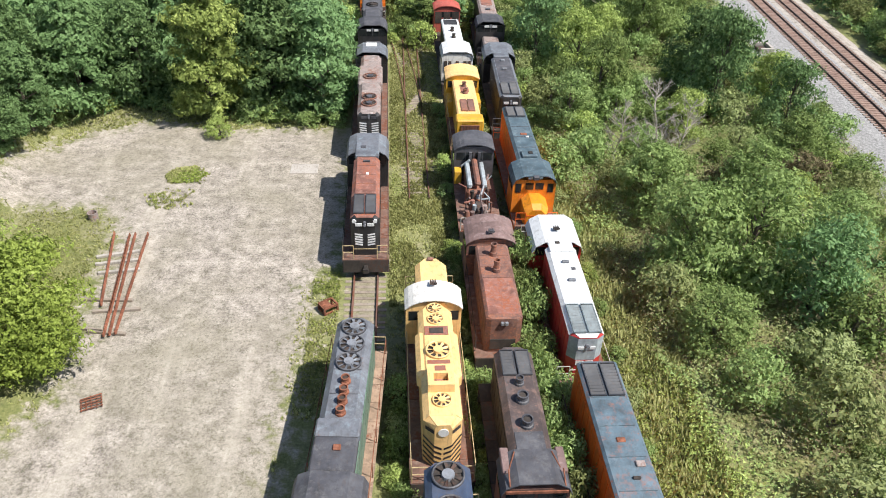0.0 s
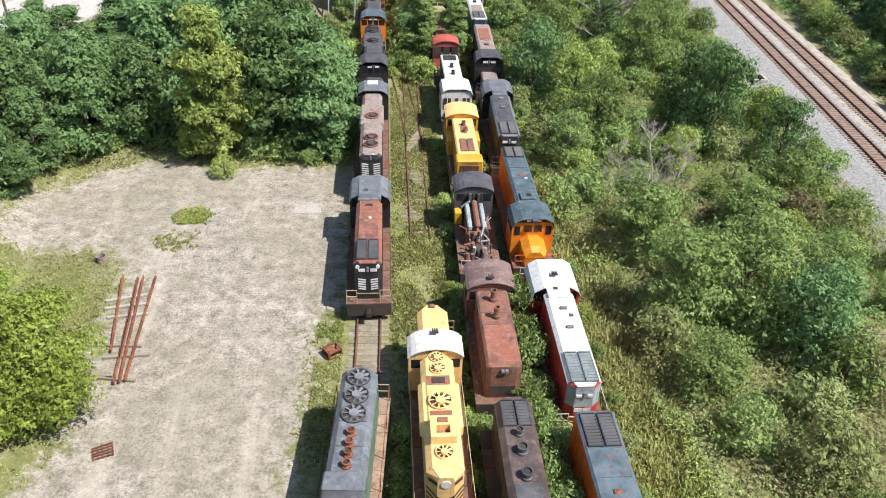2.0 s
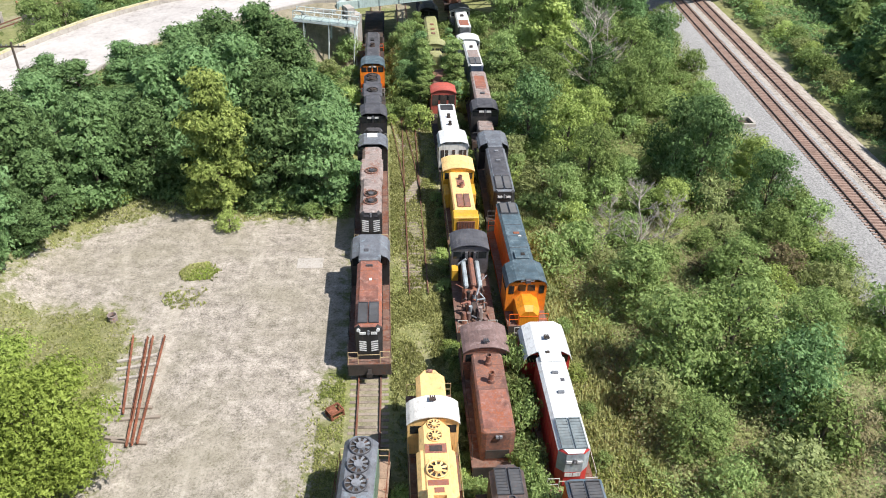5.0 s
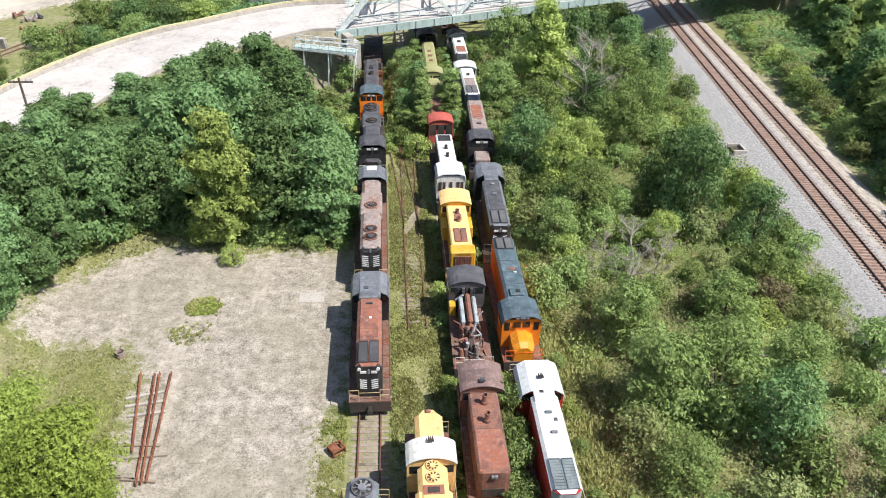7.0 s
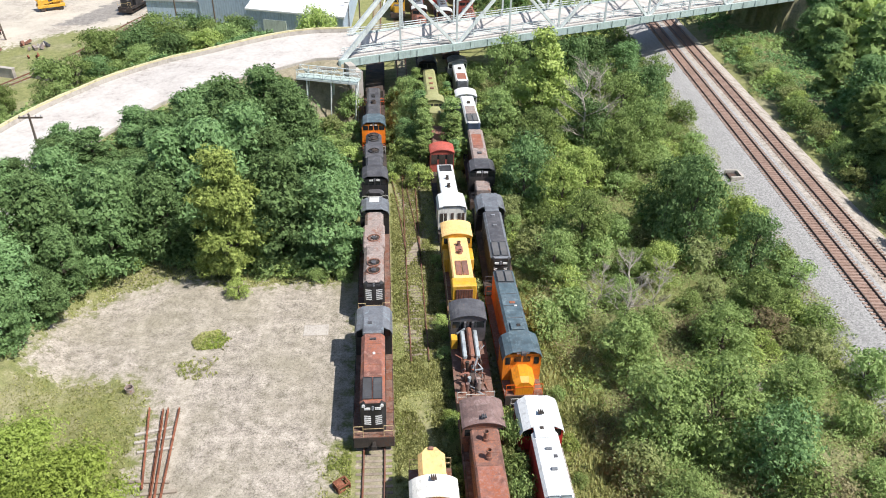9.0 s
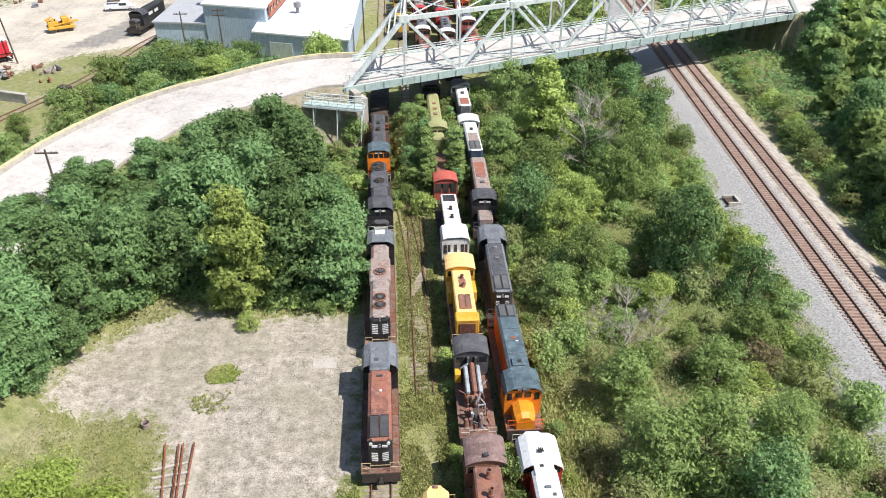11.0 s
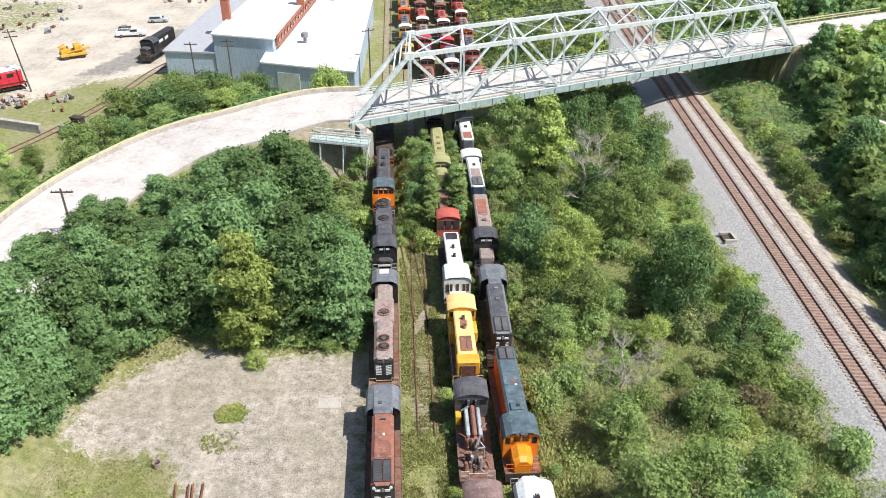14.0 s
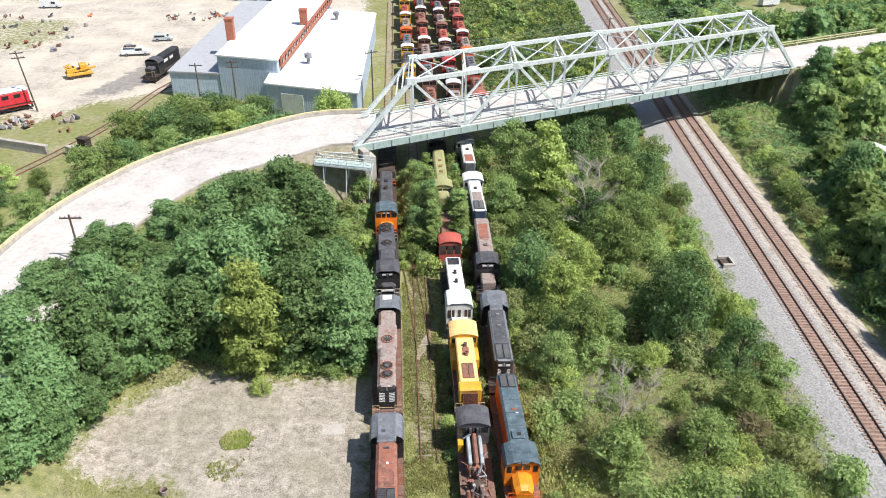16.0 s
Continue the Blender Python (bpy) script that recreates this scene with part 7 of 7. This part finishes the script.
for i in range(40):
    x, y = rnd(70, 150), rnd(160, 260)
    if polyline_dist(x, y, ROADRIGHT)[0] > 10 and abs(x - 109) + abs(y - 215) > 18:
        distant.append((FAR[i % 3], x, y, rnd(0.8, 1.0), rnd(0.7, 0.9)))
for i in range(16):
    distant.append((FAR[(0, 0, 1)[i % 3]], 92 + (i % 8) * 4.2 + rnd(-1.5, 1.5), 166 + (i % 8) * 1.6 + (i // 8) * 7 + rnd(-1.5, 1.5), rnd(0.85, 1.1), rnd(0.75, 0.95)))


for i in range(12):
    x, y = 80 + i * 2.6, 130 + i * 1.3 + rnd(-3, 1.5)
    plant(FAR[i % 2], x, y, rnd(0.6, 0.85), rnd(0.7, 0.9), "leafy tree on the road embankment", group="trees beyond the main line")


for x, y, top in ((-17.4, 91.0, 11.0), (-24.7, 84.4, 10.2), (-21.2, 86.8, 9.6), (-31.5, 83.6, 8.6), (-28.2, 80.5, 9.2), (-37.7, 73.6, 9.0), (-41.2, 68.8, 8.8), (-13.6, 88.0, 9.0), (-34.8, 77.6, 8.6)):
    s_ = (top - ground_z(x, y)) / 10.9
    plant(BIG[placed["n"] % 4], x, y, max(0.72, s_), s_ / max(0.72, s_), wood, group="wood behind the yard")
for i, (x, y) in enumerate(((-46.5, 115.5), (-44.5, 119.5), (-40.8, 117.5), (-39, 121.5), (-35.6, 119.4), (-33, 123), (-30.4, 120.6), (-26.8, 122.6))):
    plant(MID[(0, 2, 1)[i % 3]], x, y, rnd(1.3, 1.5), rnd(0.95, 1.1), "tall bushy green tree below the road", group="trees on the embankment")


# the woods far off, crowns and trunks joined
def far_woods():
    vs, fs, mi, mats = [], [], [], []
    for (tm, cm), x, y, sc, sz in distant:
        mtx = np.array(Matrix.LocRotScale((x, y, ground_z(x, y) - 0.05), Euler((0, 0, rnd(0, 6.28))), (sc, sc, sc * sz)))
        for me_ in (tm, cm):
            co_ = np.empty(len(me_.vertices) * 3)
            me_.vertices.foreach_get("co", co_)
            base = len(vs)
            vs += (co_.reshape(-1, 3) @ mtx[:3, :3].T + mtx[:3, 3]).tolist()
            if me_.materials[0] not in mats:
                mats.append(me_.materials[0])
            k = mats.index(me_.materials[0])
            for p in list(me_.polygons)[::1 if me_ is tm else 2]:
                fs.append([base + v for v in p.vertices])
                mi.append(k)
    me_ = bpy.data.meshes.new("woods")
    me_.from_pydata(vs, [], fs)
    for mm in mats:
        me_.materials.append(mm)
    me_.polygons.foreach_set("material_index", mi)
    tagged(new("woods", me_), "distant green trees and scrub in full leaf", "trees", kind="stuff")


far_woods()


plant(MID[3], -12.6, 119.4, 1.25, 1.5, "yellow-green bush behind the parapet", "bush")


# bare trees
def bare_tree(x, y, h, seed, spread=1.0):
    """A straight stem with rising limbs that fork into fine twigs."""
    r = random.Random(seed)
    bm = bmesh.new()

    def grow(p, d, length, rad, depth):
        bend = (d + Vector((r.uniform(-.16, .16), r.uniform(-.16, .16), r.uniform(-0.02, .14)))).normalized()
        mid = p + d * length * 0.5
        q = mid + bend * length * 0.5
        tube(bm, p, mid, rad, rad * 0.75, 4 if depth > 1 else 3)
        tube(bm, mid, q, rad * 0.75, rad * 0.4, 4 if depth > 1 else 3)
        if depth == 0:
            return
        for k in range(7 if depth == 2 else 6):
            f = r.uniform(0.25, 1.0)
            side = Vector((r.uniform(-1, 1), r.uniform(-1, 1), r.uniform(-0.2, 0.5)))
            nd = (bend * 0.75 + side * 0.62).normalized()
            grow(p.lerp(mid, f * 2) if f < 0.5 else mid.lerp(q, f * 2 - 1), nd, length * r.uniform(0.4, 0.62) * (1.15 - 0.4 * f), max(0.011, rad * 0.42), depth - 1)

    stem = 0.013 * h
    p = Vector((0, 0, -0.2))
    for k in range(6):
        q = p + Vector((r.uniform(-.05, .05) * h, r.uniform(-.05, .05) * h, h * 0.155))
        tube(bm, p, q, stem * (1 - k * 0.14), stem * (0.86 - k * 0.14), 6)
        if k > 0:
            for n_ in range(3 if k < 5 else 4):
                a = r.uniform(0, 6.28)
                grow(p.lerp(q, r.uniform(0.2, 1.0)), Vector((math.cos(a) * spread, math.sin(a) * spread, r.uniform(0.5, 1.1))).normalized(), h * r.uniform(0.2, 0.3) * (1.25 - 0.12 * k), stem * 0.4, 2)
        p = q
    me = mesh_of(bm, "bare_tree", DEADWOOD)
    ob = new("bare_tree", me)
    ob.location = (x, y, ground_z(x, y))
    tagged(ob, "leafless grey tree standing in the green thicket", "tree", "bare trees")


plant(BIG[1], -37.5, 77, 0.55, 0.8, wood, group="wood behind the yard")
plant(BIG[2], -40.0, 70, 0.55, 0.7, wood, group="wood behind the yard")
for i, (x, y, h) in enumerate(((18.9, 49.6, 8.6), (17.4, 52.4, 5.5), (22.4, 52.0, 6.0), (24.3, 87.4, 12.5), (27.4, 92.0, 10.0), (25.4, 38.6, 3.4), (33.5, 160, 8))):
    bare_tree(x, y, h, i)


def blades(name, spots, height, material, label):
    """Grass tufts as loose upright blades; spots are (x, y, scale)."""
    vs = []
    for x, y, s in spots:
        z = ground_z(x, y)
        for _ in range(4):
            a, l = random.uniform(0, 6.28), height * s * random.uniform(0.6, 1.3)
            dx, dy = math.cos(a), math.sin(a)
            px, py = x + random.uniform(-.12, .12), y + random.uniform(-.12, .12)
            w = 0.05 * s + 0.02
            vs += [(px - dy * w, py + dx * w, z - 0.02), (px + dy * w, py - dx * w, z - 0.02), (px + dx * l * 0.5, py + dy * l * 0.5, z + l)]
    me = bpy.data.meshes.new(name)
    me.from_pydata(vs, [], np.arange(len(vs)).reshape(-1, 3).tolist())
    me.materials.append(material)
    tagged(new(name, me), label, "grass", kind="stuff")


spots = []
while len(spots) < 14000:
    x, y = random.uniform(-7, 12.5), random.uniform(10, 90)
    g = noise.noise((x * 0.35, y * 0.35, 3.0))
    if g > -0.35 + (0.35 if y > 47 else 0.0) * max(0, 1 - abs(x - 0.75) / 1.3) and not (-4.6 < x < -1.4) and (x > -4.6 or 25 < y < 37):
        spots.append((x, y, random.uniform(0.6, 1.3)))
blades("grass", spots, 0.15, GRASSM, "dry green grass between the tracks")
spots = []
while len(spots) < 5000:
    x, y = random.uniform(-40, -5), random.uniform(12, 64)
    s = soft_in(x, y, YARD, 2.0)
    if s < 0.6 and x < -7 and -0.1 < ground_z(x, y) < 1.5 and (y > 46 or x > -9 or rng.random() < 0.3):
        spots.append((x, y, random.uniform(0.5, 1.2)))
for cx, cy, rx, ry, n in ((-17.5, 50.2, 1.5, 1.2, 90), (-17.9, 46.6, 1.6, 1.4, 60)):
    for _ in range(n):
        a, r = random.uniform(0, 6.28), math.sqrt(random.random())
        w_ = 1 + 0.7 * noise.noise((math.cos(a) * 1.5 + cx, math.sin(a) * 1.5, cy))
        spots.append((cx + rx * r * w_ * math.cos(a), cy + ry * r * w_ * math.sin(a), random.uniform(0.7, 1.5)))
blades("grass", spots, 0.17, GRASSM, "dry grass fringing the gravel yard")
undergrowth("weeds", lambda x, y: x > 10.9 + 0.5 * noise.noise((3, y * 0.4, 0)), 10.4, 15.5, 8, 92, 22000, 0.12, (WEEDM, GRASSM, WEEDM), "low bright weeds beside the trains", 0.6)
spots = [(random.uniform(10.2, 15.2 if yy < 46 else 13.2), yy, random.uniform(0.5, 1.5)) for yy in [random.uniform(8, 92) for _ in range(13000)]]
blades("grass", spots, 0.42, GRASSM, "tall yellow-green grass beside the trains")
undergrowth("weeds", lambda x, y: abs(x - line_x(2, y)) > 1.6 or noise.noise((x * 0.5, y * 0.5, 1)) > 0.1, -1.3, 3.2, 34, 84, 7000, 0.075, (GRASSM, GRASSM, WEEDM), "low green weeds over the open track", 0.3)
spots = [(random.uniform(-1.4, 2.9), random.uniform(34, 80), random.uniform(0.5, 1.4)) for _ in range(14000)]
spots = [q_ for q_ in spots if noise.noise((q_[0] * 0.6, q_[1] * 0.25, 6.0)) > -0.25]
blades("grass", spots, 0.16, GRASSM, "short dry grass over the open track")
undergrowth("weeds", lambda x, y: noise.noise((x * 0.6, y * 0.6, 9)) > -0.2, -6.3, -4.6, 25, 37.5, 2500, 0.09, (GRASSM, GRASSM, WEEDM), "short weeds beside the gravel yard", 0.25)
undergrowth("weeds", lambda x, y: soft_in(x, y, YARD, 2.0) < 0.4 and x > -31, -31, -18.5, 33, 46.5, 9000, 0.075, (GRASSM, GRASSM, WEEDM), "short green turf at the yard's west side", 0.25)
spots = [(mainline_x(y) - 6.5 + min(2.2, max(0.0, (72 - y) * 0.07)) + random.uniform(-5, 0.8), y, random.uniform(0.6, 1.3)) for y in [random.uniform(30, 130) for _ in range(6000)]]
blades("weeds", spots, 0.35, WEEDM, "weeds at the foot of the ballast")
undergrowth("weeds", lambda x, y: ((x + 17.5) / 1.5) ** 2 + ((y - 50.2) / 1.2) ** 2 < 1 + 0.9 * noise.noise((x * 0.9, y * 0.9, 4)), -20, -15, 48, 52.5, 1500, 0.13, (GRASSM, LIMEM, GRASSM), "bright green weed patch in the gravel yard", 0.16)
undergrowth("weeds", lambda x, y: ((x + 17.9) / 1.6) ** 2 + ((y - 46.6) / 1.4) ** 2 < 1 and noise.noise((x * 1.2, y * 1.2, 4)) > 0.05, -20, -15.5, 45, 48.2, 350, 0.1, (WEEDM, GRASSM), "sparse weeds in the gravel yard", 0.12)
